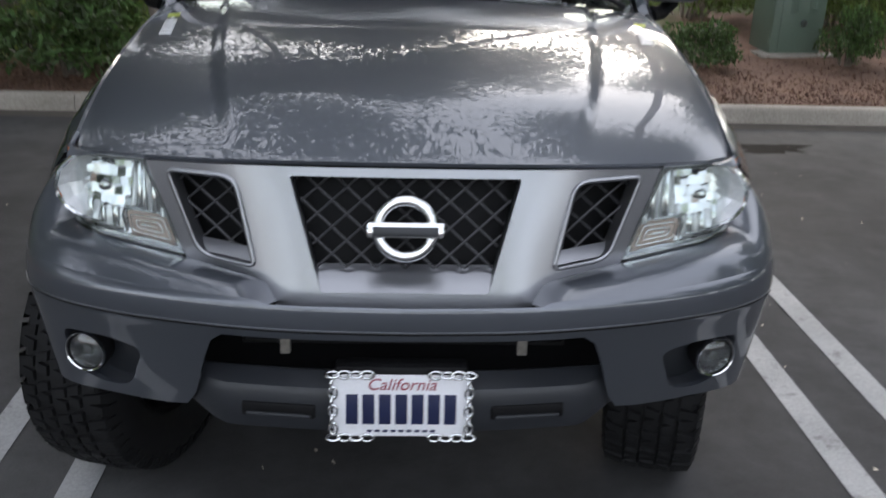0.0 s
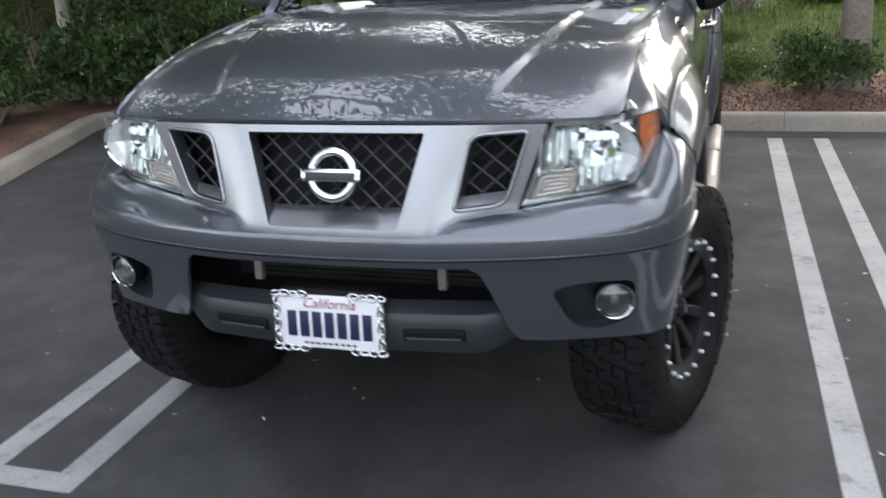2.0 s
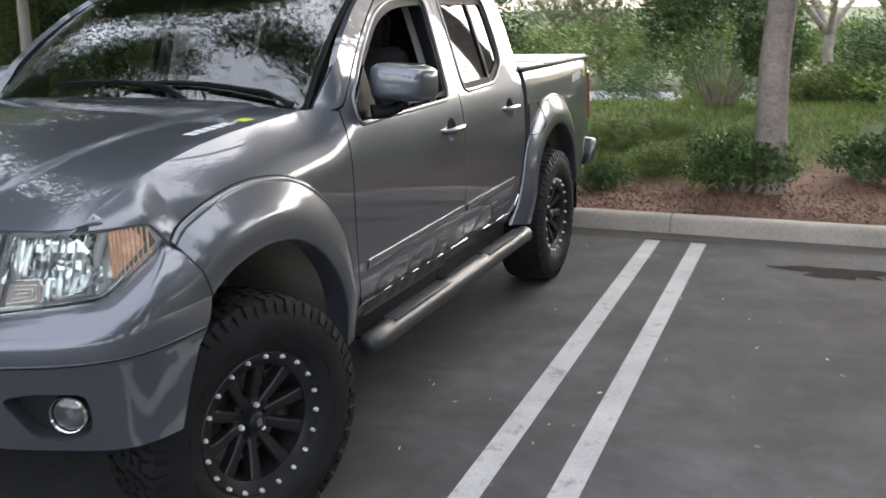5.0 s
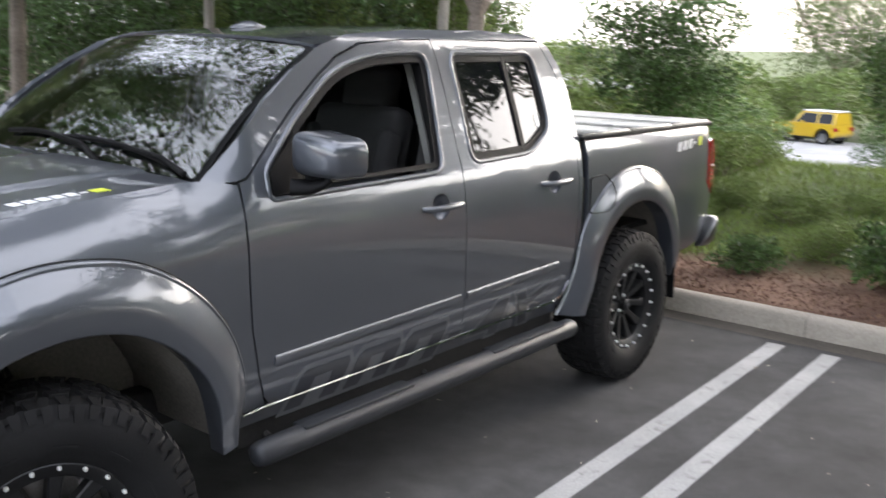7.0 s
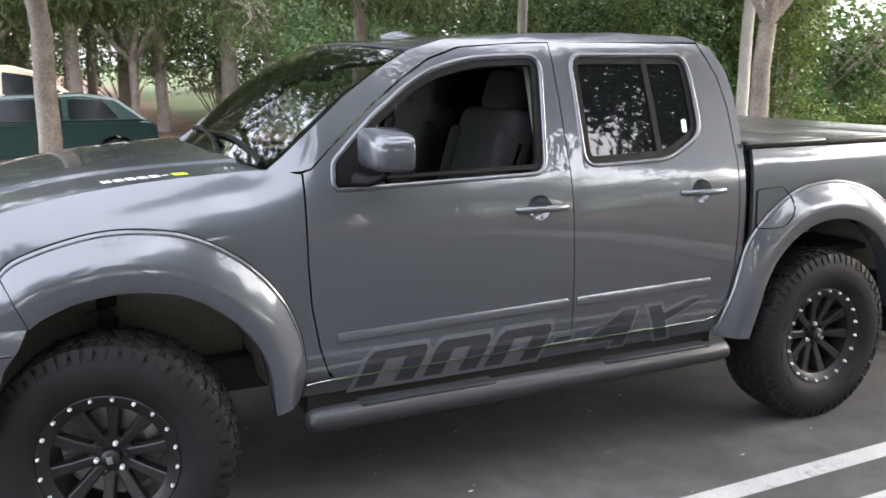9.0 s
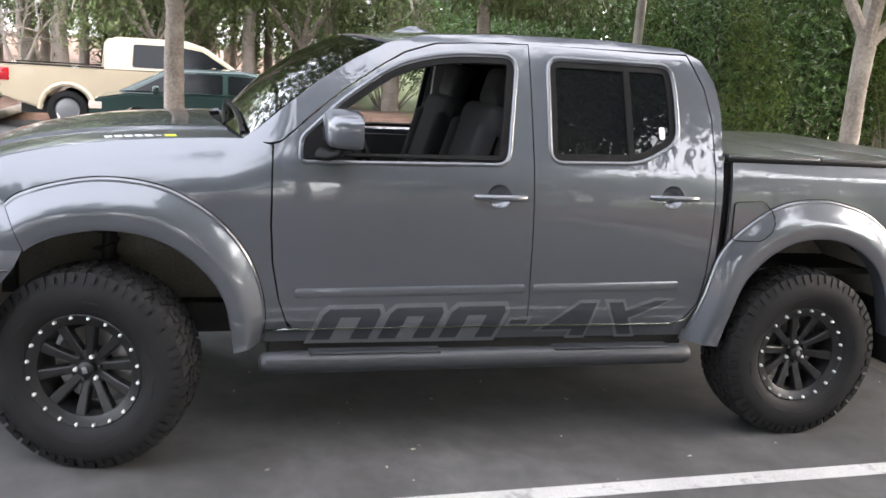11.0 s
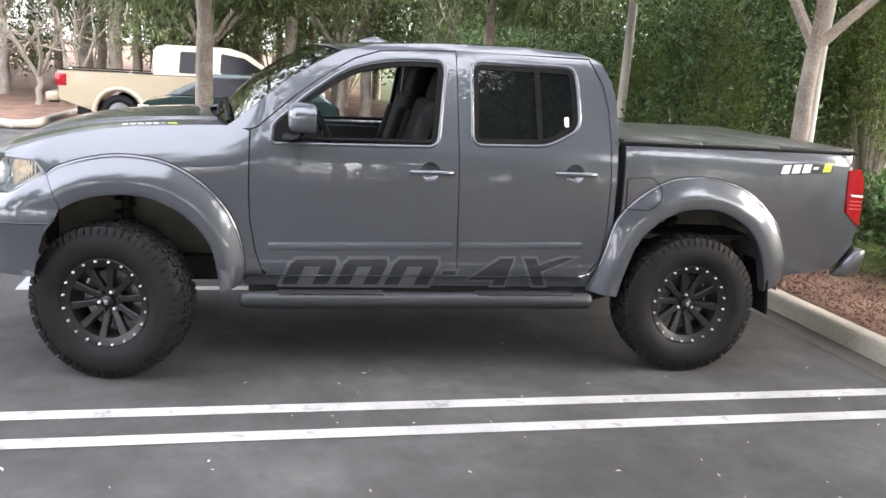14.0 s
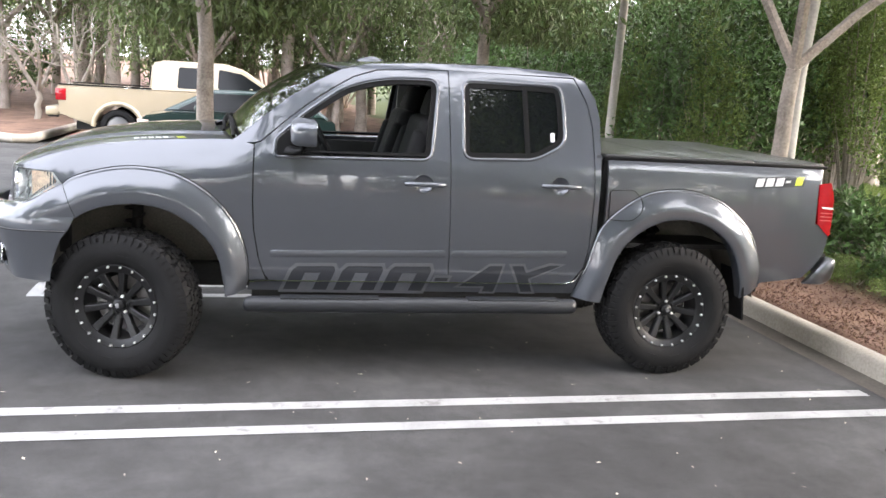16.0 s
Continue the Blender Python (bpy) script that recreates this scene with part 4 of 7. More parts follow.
for k in (1, -1):
    out = rounded(HL, [0.01, 0, 0, 0, 0.012, 0.008, 0.01, 0.014, 0.01, 0, 0, 0.01])
    housing = sheet("headlamp", inset(out, 0.004), lamp_face(k, 0.056), FACETED, truck, "headlamp with clear lens and chrome reflector", step=0.03, thick=0.004, outward=MID)
    bm, f0, f1 = bmesh.new(), lamp_face(k, 0.004), lamp_face(k, 0.058)
    a = [bm.verts.new(f0(*q)) for q in inset(out, 0.003)]
    b = [bm.verts.new(f1(*q)) for q in inset(out, 0.003)]
    for i in range(len(a)):
        bm.faces.new((a[i - 1], a[i], b[i], b[i - 1]))
    part("lamp_rim", bm, LAMPBOWL, housing)
    sheet("lens", out, lamp_face(k), GLASS, housing, step=0.05, thick=0.004, outward=MID)
    # main bowl with its bulb, a fluted lower bowl, a bright inner frame, the indicator and the amber side marker
    c = Vector((k * 0.692, front_y(0.692, 1.04) + 0.052, 1.045))
    aim = Matrix.Translation(c) @ Matrix.Rotation(radians(90), 4, "Z") @ Matrix.Diagonal((1, 1.28, 0.98, 1))
    bowl = part("main_reflector", lathe([(0.0005, 0.040), (0.025, 0.037), (0.05, 0.022), (0.068, 0.004), (0.082, -0.020)], 13, aim), LAMPBOWL, housing, smooth=8)
    part("bowl_ring", lathe([(0.082, -0.020), (0.086, -0.026), (0.089, -0.018), (0.084, -0.010)], 28, aim, closed=True), CHROME, bowl)
    part("bulb", lathe([(0.0005, -0.020), (0.010, -0.017), (0.013, 0.0), (0.009, 0.035)], 14, aim), CHROME, bowl)
    rr = random.Random(17)
    for j in range(9):
        x = 0.652 + 0.0165 * j
        y = front_y(x, 0.975) + 0.036
        part("flute", box((k * x, y, 0.976 + 0.0006 * j * j), (0.0145, 0.010, 0.046), Matrix.Rotation(radians(rr.uniform(-32, -8)), 4, "X") @ Matrix.Rotation(radians(rr.uniform(-38, 38)), 4, "Z"), 0.003), CHROME if j % 2 else LAMPBOWL, housing)
    for j in range(7):
        x = 0.548 + 0.011 * j
        y = front_y(x, 1.05) + 0.034
        part("flute", box((k * x, y, 1.045 + 0.004 * j), (0.0105, 0.010, 0.12), Matrix.Rotation(radians(rr.uniform(-30, -6)), 4, "X") @ Matrix.Rotation(radians(rr.uniform(-45, 45)), 4, "Z"), 0.003), CHROME if j % 3 else LAMPBOWL, housing)
    # faceted mirror round the bowl, its facets tipped upwards
    facets = bmesh.new()
    for i in range(12):
        for j in range(8):
            x, z = 0.545 + 0.020 * i + 0.004 * j, 0.945 + 0.0225 * j
            if z < 0.925 + 0.13 * (x - 0.5) or x > 0.79:
                continue
            turn = Matrix.Rotation(radians(rr.uniform(-34, -10)), 4, "X") @ Matrix.Rotation(radians(rr.uniform(-25, 25)), 4, "Z")
            add_box(facets, (k * x, front_y(x, z) + 0.050, z), (0.0198, 0.004, 0.022), turn)
    part("faceted_mirror", facets, CHROME, housing)
    sheet("inner_frame", inset(out, 0.005), lamp_face(k, 0.012), CHROME, housing, holes=[inset(out, 0.013)], step=0.05, thick=0.012, outward=MID)
    well = sheet("indicator", rounded([(0.524, 0.923), (0.632, 0.942), (0.640, 0.998), (0.548, 0.990)], 0.014), lamp_face(k, 0.030), PEARL, housing, "pale orange indicator", step=0.03, thick=0.01, outward=MID)
    for j in range(3):
        edge_ = rounded(inset([(0.524, 0.923), (0.632, 0.942), (0.640, 0.998), (0.548, 0.990)], 0.008 + 0.011 * j), 0.008)
        loop = [(k * x, front_y(x, z) + 0.027, z) for x, z in edge_]
        part("lens_rib", tube(loop + loop[:1], 0.0022, 6, caps=False), CHROME, well, smooth=80)
    frame_ = [(k * x, front_y(x, z) + 0.026, z) for x, z in ((0.548, 0.996), (0.60, 1.0), (0.642, 1.004), (0.648, 0.985), (0.640, 0.945))]
    part("lens_rib", tube(frame_, 0.004, 6), CHROME, well, smooth=80)
    # made-up steps: amber faces look forward, cream ones paint in the lens's washed-out side view
    amber, clear, xs = bmesh.new(), bmesh.new(), [0.788 + 0.0042 * j for j in range(11)]
    for j in range(10):
        x0, x1 = xs[j], xs[j + 1]
        lo_, hi_ = 0.985 + 1.9 * max(0.0, x0 - 0.800), min(1.118, 1.108 + 0.5 * (0.830 - x0))
        y0, y1 = front_y(x1, 1.06) + 0.007, front_y(xs[min(j + 2, 10)], 1.06) + 0.007
        vs = [amber.verts.new((k * x, y0, z)) for x, z in ((x0, lo_), (x1, lo_), (x1, hi_), (x0, hi_))]
        amber.faces.new(vs if k > 0 else vs[::-1])
        if y1 - y0 > 1e-4:
            vs = [clear.verts.new((k * x1, y, z)) for y, z in ((y0, lo_), (y1, lo_), (y1, hi_), (y0, hi_))]
            clear.faces.new(vs if k > 0 else vs[::-1])
    marker = part("amber_marker", amber, AMBER, housing, "amber side marker")
    part("cream_facets", clear, CREAM, marker, "cream side facets")


# number plate with a chain frame
plate_at = Matrix.Translation((-0.005, 0.157, 0.610)) @ Matrix.Rotation(radians(-4), 4, "X")
plate = part("number_plate", box((0, 0, 0), (0.305, 0.003, 0.152), None, 0.001), PLATEWHITE, truck, "white number plate in a chrome chain frame")
plate.matrix_basis = plate_at
part("plate_bracket", box((0, 0.035, 0.055), (0.30, 0.06, 0.075), None, 0.01), BLACK, plate)
for i in range(7):
    part("character_bar", box((-0.111 + 0.037 * i, -0.003, -0.008), (0.027, 0.002, 0.074), None, 0.0006), PLATEBLUE, plate)
for i in range(9):
    part("small_print", box((-0.072 + 0.018 * i, -0.003, -0.062), (0.011, 0.002, 0.005)), PLATEBLUE, plate)


def lettering(text, size, mat, parent, m, name="lettering"):
    cu = bpy.data.curves.new(name, "FONT")
    cu.body, cu.size, cu.align_x, cu.align_y, cu.extrude = text, size, "CENTER", "CENTER", 0.0008
    cu.shear = 0.3
    tmp = new("tmp", cu)
    me = bpy.data.meshes.new_from_object(tmp.evaluated_get(bpy.context.evaluated_depsgraph_get()))
    bpy.data.objects.remove(tmp)
    me.materials.clear()
    me.materials.append(mat)
    ob = part_mesh(name, me, parent)
    ob.matrix_basis = m
    return ob


lettering("California", 0.040, PLATERED, plate, Matrix.Translation((0, -0.0025, 0.052)) @ Matrix.Rotation(radians(90), 4, "X"))
ring = []
W, H = 0.153, 0.078
n_x, n_z = 13, 7
for i in range(n_x):
    for z in (H, -H) if i < 4 or i > n_x - 5 else ():
        ring.append((-W + 2 * W * i / (n_x - 1), z, 0, i))
for i in range(1, n_z):
    for x in (W, -W):
        ring.append((x, -H + 2 * H * i / n_z, 90, i))
for x, z, a, i in ring:
    m = Matrix.Translation((x, -0.006, z)) @ Matrix.Rotation(radians(a), 4, "Y") @ Matrix.Rotation(radians(90 if i % 2 else 25), 4, "X") @ Matrix.Rotation(radians(90), 4, "Z") @ Matrix.Diagonal((1, 1.55, 1, 1))
    link = lathe([(0.0095 + 0.0032 * math.cos(t), 0.0032 * math.sin(t)) for t in [2 * math.pi * j / 6 for j in range(6)]], 10, m @ Matrix.Rotation(radians(90), 4, "Y"), closed=True)
    part("chain_link", link, CHROME, plate, smooth=80)

# wheels: built once, then set at the four corners
TYRE_R = 0.412


def make_wheel(m):
    """Axle along x, outer face towards +x; the outermost point of the tyre at x = 0.14."""
    bm = bmesh.new()
    # rim barrel and lip with the spoke face
    add_lathe(bm, [(0.232, -0.12), (0.225, -0.10), (0.205, -0.06), (0.200, 0.04), (0.212, 0.085), (0.232, 0.10), (0.238, 0.112), (0.230, 0.118), (0.206, 0.110), (0.190, 0.100), (0.186, 0.07), (0.19, -0.06)], 60)
    spokes = []
    for k in range(10):
        a = 2 * math.pi * (k + 0.5) / 10
        sp = bmesh.new()
        r = Matrix.Rotation(a, 4, "X")
        for w0, w1, r0, r1, x0, x1 in ((0.030, 0.046, 0.050, 0.203, 0.062, 0.098),):
            vs = []
            for rr, w, x in ((r0, w0, x0), ((r0 + r1) / 2, (w0 + w1) / 2 * 0.92, (x0 + x1) / 2 + 0.002), (r1, w1, x1)):
                vs.append([sp.verts.new(r @ Vector(q)) for q in ((x - 0.035, -w / 2 - 0.004, rr), (x - 0.004, -w / 2, rr), (x, -w / 2 + 0.005, rr), (x, w / 2 - 0.005, rr), (x - 0.004, w / 2, rr), (x - 0.035, w / 2 + 0.004, rr))])
            for p, q in zip(vs, vs[1:]):
                for j in range(5):
                    sp.faces.new((p[j], p[j + 1], q[j + 1], q[j]))
        bmesh.ops.recalc_face_normals(sp, faces=sp.faces)
        spokes.append(sp)
    add_lathe(bm, [(0.0005, 0.058), (0.055, 0.062), (0.075, 0.06), (0.082, 0.05), (0.08, 0.0)], 40)
    bmesh.ops.recalc_face_normals(bm, faces=bm.faces)
    wheel = part("wheel", bm, RIMBLACK, truck, "black ten-spoke alloy wheel with silver rim bolts", smooth=40)
    wheel.matrix_basis = m
    for sp in spokes:
        part("spoke", sp, RIMBLACK, wheel, smooth=20)
    # hub cap, lug nuts, brake disc
    part("hub_cap", lathe([(0.0005, 0.098), (0.022, 0.096), (0.032, 0.088), (0.036, 0.06)], 24), RIMBLACK, wheel)
    part("cap_badge", box((0.0985, 0, 0), (0.003, 0.02, 0.026), None, 0.001), SILVER, wheel)
    for k in range(6):
        a = 2 * math.pi * k / 6
        part("lug_nut", lathe([(0.0005, 0.078), (0.008, 0.076), (0.010, 0.06)], 8, Matrix.Translation((0, 0.05 * math.cos(a), 0.05 * math.sin(a)))), BOLT if k % 2 else RIMBLACK, wheel)
    part("brake_disc", lathe([(0.06, 0.0), (0.155, 0.0), (0.155, -0.02), (0.06, -0.02)], 36), DISC, wheel)
    part("brake_caliper", box((-0.005, 0.135, 0.05), (0.06, 0.05, 0.12), None, 0.01), DISC, wheel)
    bolt = lathe([(0.0005, 0.130), (0.0046, 0.129), (0.0070, 0.123), (0.0072, 0.11)], 8)
    me = bpy.data.meshes.new("rim_bolt")
    bolt.to_mesh(me), bolt.free()
    me.materials.append(BOLT)
    for k in range(20):
        a = 2 * math.pi * k / 20
        ob = part_mesh("rim_bolt", me, wheel)
        ob.location = (0, 0.221 * math.cos(a), 0.221 * math.sin(a))
    # tyre: carcass, shoulder lugs and tread blocks
    bm = bmesh.new()
    R = TYRE_R
    carcass = [(0.222, 0.10), (0.236, 0.118), (0.262, 0.134), (0.30, 0.142), (0.335, 0.141), (0.362, 0.133), (R - 0.028, 0.118), (R - 0.015, 0.102), (R - 0.012, 0.06), (R - 0.010, 0.0)]
    carcass += [(r, -x) for r, x in carcass[::-1][1:]]
    add_lathe(bm, carcass, 72)
    for k in range(12):
        a0 = 30 * k
        add_lathe(bm, [(0.285, 0.1405), (0.285, 0.143), (0.292, 0.1432), (0.292, 0.1405)], 3, None, start=a0 + 4, sweep=13)
    n = 60
    for k in range(n):
        a = 2 * math.pi * k / n
        for j, (x0, x1, off, wid, r0) in enumerate(((0.072, 0.126, 0.0, 0.031, R - 0.014), (0.028, 0.066, 0.5, 0.030, R - 0.012), (-0.022, 0.022, 0.2, 0.031, R - 0.012), (-0.066, -0.028, 0.6, 0.030, R - 0.012), (-0.126, -0.072, 0.1, 0.031, R - 0.014))):
            b = a + off * 2 * math.pi / n
            skew = 0.010 * (1 if k % 2 else -1)
            pts = []
            for r_, inset_ in ((r0 - 0.004, 0.0), (R + (0 if abs(x0) < 0.07 else -0.002), 0.002)):
                for x, y in ((x0 + inset_, -wid / 2 + inset_), (x1 - inset_, -wid / 2 + inset_ + skew), (x1 - inset_, wid / 2 - inset_ + skew), (x0 + inset_, wid / 2 - inset_)):
                    rr = r_ - (0.010 if (abs(x) > 0.11) else 0.0)
                    t = b + y / R
                    pts.append(bm.verts.new((x, rr * math.cos(t), rr * math.sin(t))))
            for q in ((4, 5, 6, 7), (0, 1, 5, 4), (1, 2, 6, 5), (2, 3, 7, 6), (3, 0, 4, 7)):
                bm.faces.new([pts[i] for i in q])
        # shoulder lug reaching down the sidewall, long and short by turns
        for sgn in (1, -1):
            low = R - (0.058 if k % 2 else 0.046)
            pts = []
            for r_, x, w in ((R - 0.010, 0.123, 0.030), (R - 0.028, 0.1315, 0.029), (low, 0.1385, 0.025)):
                for t in (a - w / 2 / R, a + w / 2 / R):
                    pts.append(bm.verts.new((sgn * x, r_ * math.cos(t), r_ * math.sin(t))))
                for t in (a - w / 2 / R, a + w / 2 / R):
                    pts.append(bm.verts.new((sgn * (x - 0.008), r_ * math.cos(t), r_ * math.sin(t))))
            for i in (0, 4):
                for q in ((i, i + 1, i + 5, i + 4), (i + 1, i + 3, i + 7, i + 5), (i, i + 4, i + 6, i + 2)):
                    bm.faces.new([pts[j] for j in q])
            bm.faces.new([pts[j] for j in (8, 9, 11, 10)])
    bmesh.ops.recalc_face_normals(bm, faces=bm.faces)
    part("tyre", bm, RUBBER, wheel, "knobbly all-terrain tyre", smooth=32)
    return wheel


DISC = material("brake_steel", (0.32, 0.31, 0.30), 0.4, 0.9, 0, 0.25, 12, 160)
FACE = 0.808
w = make_wheel(pose(FACE, HUB_F, HUB_Z, 0, 0, -17) @ pose(0, 0, 0, 11))
copy_thing(w, pose(FACE, HUB_R, HUB_Z, 30, 0, 0))
copy_thing(w, pose(-FACE, HUB_F, HUB_Z, 0, 0, 163) @ pose(0, 0, 0, 24))
copy_thing(w, pose(-FACE, HUB_R, HUB_Z, 3, 0, 180))

# bed, rear end, cabin, underside
bm = bmesh.new()
for a, b in ((3.68, 4.17), (4.18, 4.66), (4.67, 5.15)):
    add_box(bm, (0, (a + b) / 2, 1.335), (1.70, b - a, 0.028), None, 0.012, 3)
cover = part("tonneau_cover", bm, VINYL, truck, "black folding vinyl bed cover")
for s in (-1, 1):
    part("cover_rail", box((s * 0.85, 4.415, 1.325), (0.03, 1.50, 0.022), None, 0.006), BLACK, cover)
part("tailgate", box((0, 5.165, 1.0), (1.60, 0.05, 0.62), None, 0.015), PAINT, truck)
part("bed_front_wall", box((0, 3.69, 1.0), (1.68, 0.03, 0.62)), DARK, truck)
part("bed_floor", box((0, 4.42, 0.78), (1.5, 1.45, 0.03)), DARK, truck)
REARPLAN = spline([(0.885, 5.085), (0.900, 5.13), (0.902, 5.21), (0.875, 5.285), (0.78, 5.318), (0.4, 5.332), (0, 5.336)], 6)
REARPLAN = REARPLAN + [(-x, y) for x, y in reversed(REARPLAN[:-1])]
REARSHAPE = [(-0.055, 0.575), (-0.014, 0.58), (0.0, 0.60), (0.004, 0.66), (0.0, 0.722), (-0.010, 0.741), (-0.06, 0.746)]
bm = bmesh.new()
rows = []
for i, (x, y) in enumerate(REARPLAN):
    d = (Vector(REARPLAN[min(i + 1, len(REARPLAN) - 1)]) - Vector(REARPLAN[max(i - 1, 0)])).normalized()
    n_ = Vector((d.y, -d.x))
    rows.append([bm.verts.new((x + n_.x * o, y + n_.y * o + 0.9 * (z - 0.58) * max(0, 1 - (y - 5.085) / 0.235), z + 0.05 * max(0, (y - 5.2) / 0.13) ** 2 * max(0, 0.72 - z) / 0.14)) for o, z in REARSHAPE])
for p, q in zip(rows, rows[1:]):
    for j in range(len(REARSHAPE) - 1):
        bm.faces.new((p[j], p[j + 1], q[j + 1], q[j]))
bm.faces.new(rows[0]), bm.faces.new(rows[-1])
bmesh.ops.recalc_face_normals(bm, faces=bm.faces)
rear = part("rear_bumper", bm, BUMPERCHROME, truck, "dark silver rear bumper with slanted ends", smooth=60)
part("bumper_tread", box((0, 5.225, 0.752), (1.60, 0.11, 0.02), None, 0.006), BLACK, rear)

# cab back wall with its glass
bm = box((0, 3.64, 0.98), (1.70, 0.03, 0.72))
for s in (-1, 1):
    add_box(bm, (s * 0.645, 3.585, 1.47), (0.12, 0.03, 0.36), Matrix.Rotation(s * radians(-14), 4, "Y"))
add_box(bm, (0, 3.545, 1.735), (1.20, 0.03, 0.07))
part("cab_back", bm, PAINT, truck)
part("rear_window", box((0, 3.575, 1.52), (1.18, 0.006, 0.38), Matrix.Rotation(radians(10), 4, "X")), TINT, truck)

# cabin
part("cabin_floor", box((0, 2.6, 0.60), (1.66, 2.05, 0.03)), DARK, truck)
part("firewall", box((0, 1.60, 0.95), (1.60, 0.03, 0.70)), DARK, truck)
bm = bmesh.new()
add_grid(bm, lambda u, v: ((u * 2 - 1) * 0.79, 1.47 + 0.50 * v, 1.325 - 0.025 * (u * 2 - 1) ** 2 - 0.04 * v - 0.16 * max(0, v - 0.75) * 4), 16, 12, True)
bmesh.ops.solidify(bm, geom=bm.faces[:], thickness=0.03)
part("dashboard", bm, BLACK, truck)
part("instrument_hood", box((0.38, 1.88, 1.315), (0.36, 0.14, 0.07), None, 0.03, 4), BLACK, truck)
part("centre_console", box((0, 2.15, 0.85), (0.24, 0.75, 0.35), None, 0.04, 3), TRIM, truck)
wheel_at = Matrix.Translation((0.38, 2.06, 1.245)) @ Matrix.Rotation(radians(90), 4, "Z") @ Matrix.Rotation(radians(-24), 4, "Y")
steer = part("steering_wheel", lathe([(0.185 + 0.016 * math.cos(a), 0.016 * math.sin(a)) for a in [2 * math.pi * k / 8 for k in range(8)]], 36, wheel_at, closed=True), BLACK, truck)
bm = lathe([(0.0005, -0.03), (0.05, -0.028), (0.065, 0.0), (0.05, 0.03)], 18, wheel_at)
for a in (90, 210, 330):
    add_tube(bm, [wheel_at @ Vector((0, 0.05 * math.cos(radians(a)), 0.05 * math.sin(radians(a)))), wheel_at @ Vector((0, 0.18 * math.cos(radians(a)), 0.18 * math.sin(radians(a))))], 0.016, 6)
part("steering_boss", bm, TRIM, steer)


def seat(x, y, wide):
    bm = bmesh.new()
    add_box(bm, (x, y, 0.88), (wide, 0.50, 0.17), None, 0.06, 4)
    cushion = part("seat", bm, CLOTH, truck, "dark grey cloth seat", smooth=60)
    back = Matrix.Rotation(radians(-17), 4, "X")
    bm = bmesh.new()
    add_box(bm, (x, y + 0.31, 1.20), (wide, 0.15, 0.62), back, 0.06, 4)
    for k in (-1, 1):
        add_box(bm, (x + k * wide * 0.42, y + 0.265, 1.17), (0.08, 0.14, 0.50), back, 0.035, 3)
    part("backrest", bm, CLOTH, cushion, smooth=60)
    part("headrest", box((x, y + 0.43, 1.57), (0.27, 0.11, 0.19), back, 0.045, 4), CLOTH, cushion, smooth=60)
    part("headrest_post", tube([(x, y + 0.40, 1.42), (x, y + 0.43, 1.55)], 0.03, 8), CHROME, cushion)


for x in (0.38, -0.38):
    seat(x, 2.28, 0.50)
for x in (0.40, -0.40):
    seat(x, 3.02, 0.56)
for s in (1, -1):
    part("seat_belt", tube([(s * 0.70, 2.74, 1.66), (s * 0.69, 2.70, 1.35), (s * 0.66, 2.62, 0.95)], 0.02, 6, flat=0.12), TRIM, truck)
    part("door_card", box((s * 0.80, 2.17, 0.92), (0.04, 1.0, 0.64), None, 0.01), TRIM, truck)
    part("door_card", box((s * 0.80, 3.16, 0.92), (0.04, 0.78, 0.64), None, 0.01), TRIM, truck)
    part("cabin_pillar", box((s * 0.69, 3.50, 1.47), (0.06, 0.12, 0.5), Matrix.Rotation(s * radians(-15), 4, "Y"), 0.02), TRIM, truck)
    part("frame_rail", box((s * 0.45, 2.85, 0.50), (0.09, 4.3, 0.14), None, 0.01), DARK, truck)
part("rear_view_mirror", box((0, 1.98, 1.655), (0.25, 0.03, 0.07), None, 0.012), BLACK, truck)
part("engine", box((0, 0.95, 0.83), (0.72, 0.9, 0.5), None, 0.05), DARK, truck)
part("radiator_support", box((0, 0.57, 0.85), (1.0, 0.05, 0.46)), DARK, truck)
part("front_axle", tube([(-0.75, HUB_F, 0.42), (0.75, HUB_F, 0.42)], 0.04, 10), DARK, truck)
part("rear_axle", tube([(-0.75, HUB_R, HUB_Z), (-0.15, HUB_R, HUB_Z), (0, HUB_R, HUB_Z), (0.15, HUB_R, HUB_Z), (0.75, HUB_R, HUB_Z)], [0.045, 0.05, 0.14, 0.05, 0.045], 12), DARK, truck)
part("gearbox", box((0, 2.1, 0.52), (0.34, 1.3, 0.22), None, 0.06), DARK, truck)

# wipers, aerial, badges on hood and sides
for x0, x1 in ((-0.30, 0.30), (0.12, 0.70)):
    def on_glass(x, v, up):
        u = x / (0.765 - 0.097 * v)
        p = screen(u, v)
        return p + Vector((0, -0.55, 0.8)) * up
    arm = [Vector((x1 + 0.02, 1.435 + 0.08 * ((x1 + 0.02) / 0.765) ** 2, 1.345)), on_glass(x1 - 0.08, 0.06, 0.035), on_glass((x0 + x1) / 2 - 0.05, 0.10, 0.03)]
    wiper = part("wiper", tube(arm, [0.012, 0.008, 0.006], 8), BLACK, truck, "black wiper arm and blade")
    part("wiper_blade", tube([on_glass(x0 - 0.06 + (x1 - x0) * k / 8, 0.055 + 0.055 * math.sin(math.pi * k / 8) * 0.6 + 0.045 * (1 - k / 8), 0.014) for k in range(9)], 0.010, 6), BLACK, wiper)
bm = bmesh.new()
add_grid(bm, lambda u, v: (0.035 * math.cos(2 * math.pi * u) * (1 - v ** 2 * 0.7), 2.36 + 0.10 * math.sin(2 * math.pi * u) * (1 - v ** 1.5 * 0.8), roof_z(0, 2.36) - 0.004 + 0.032 * v), 20, 6)
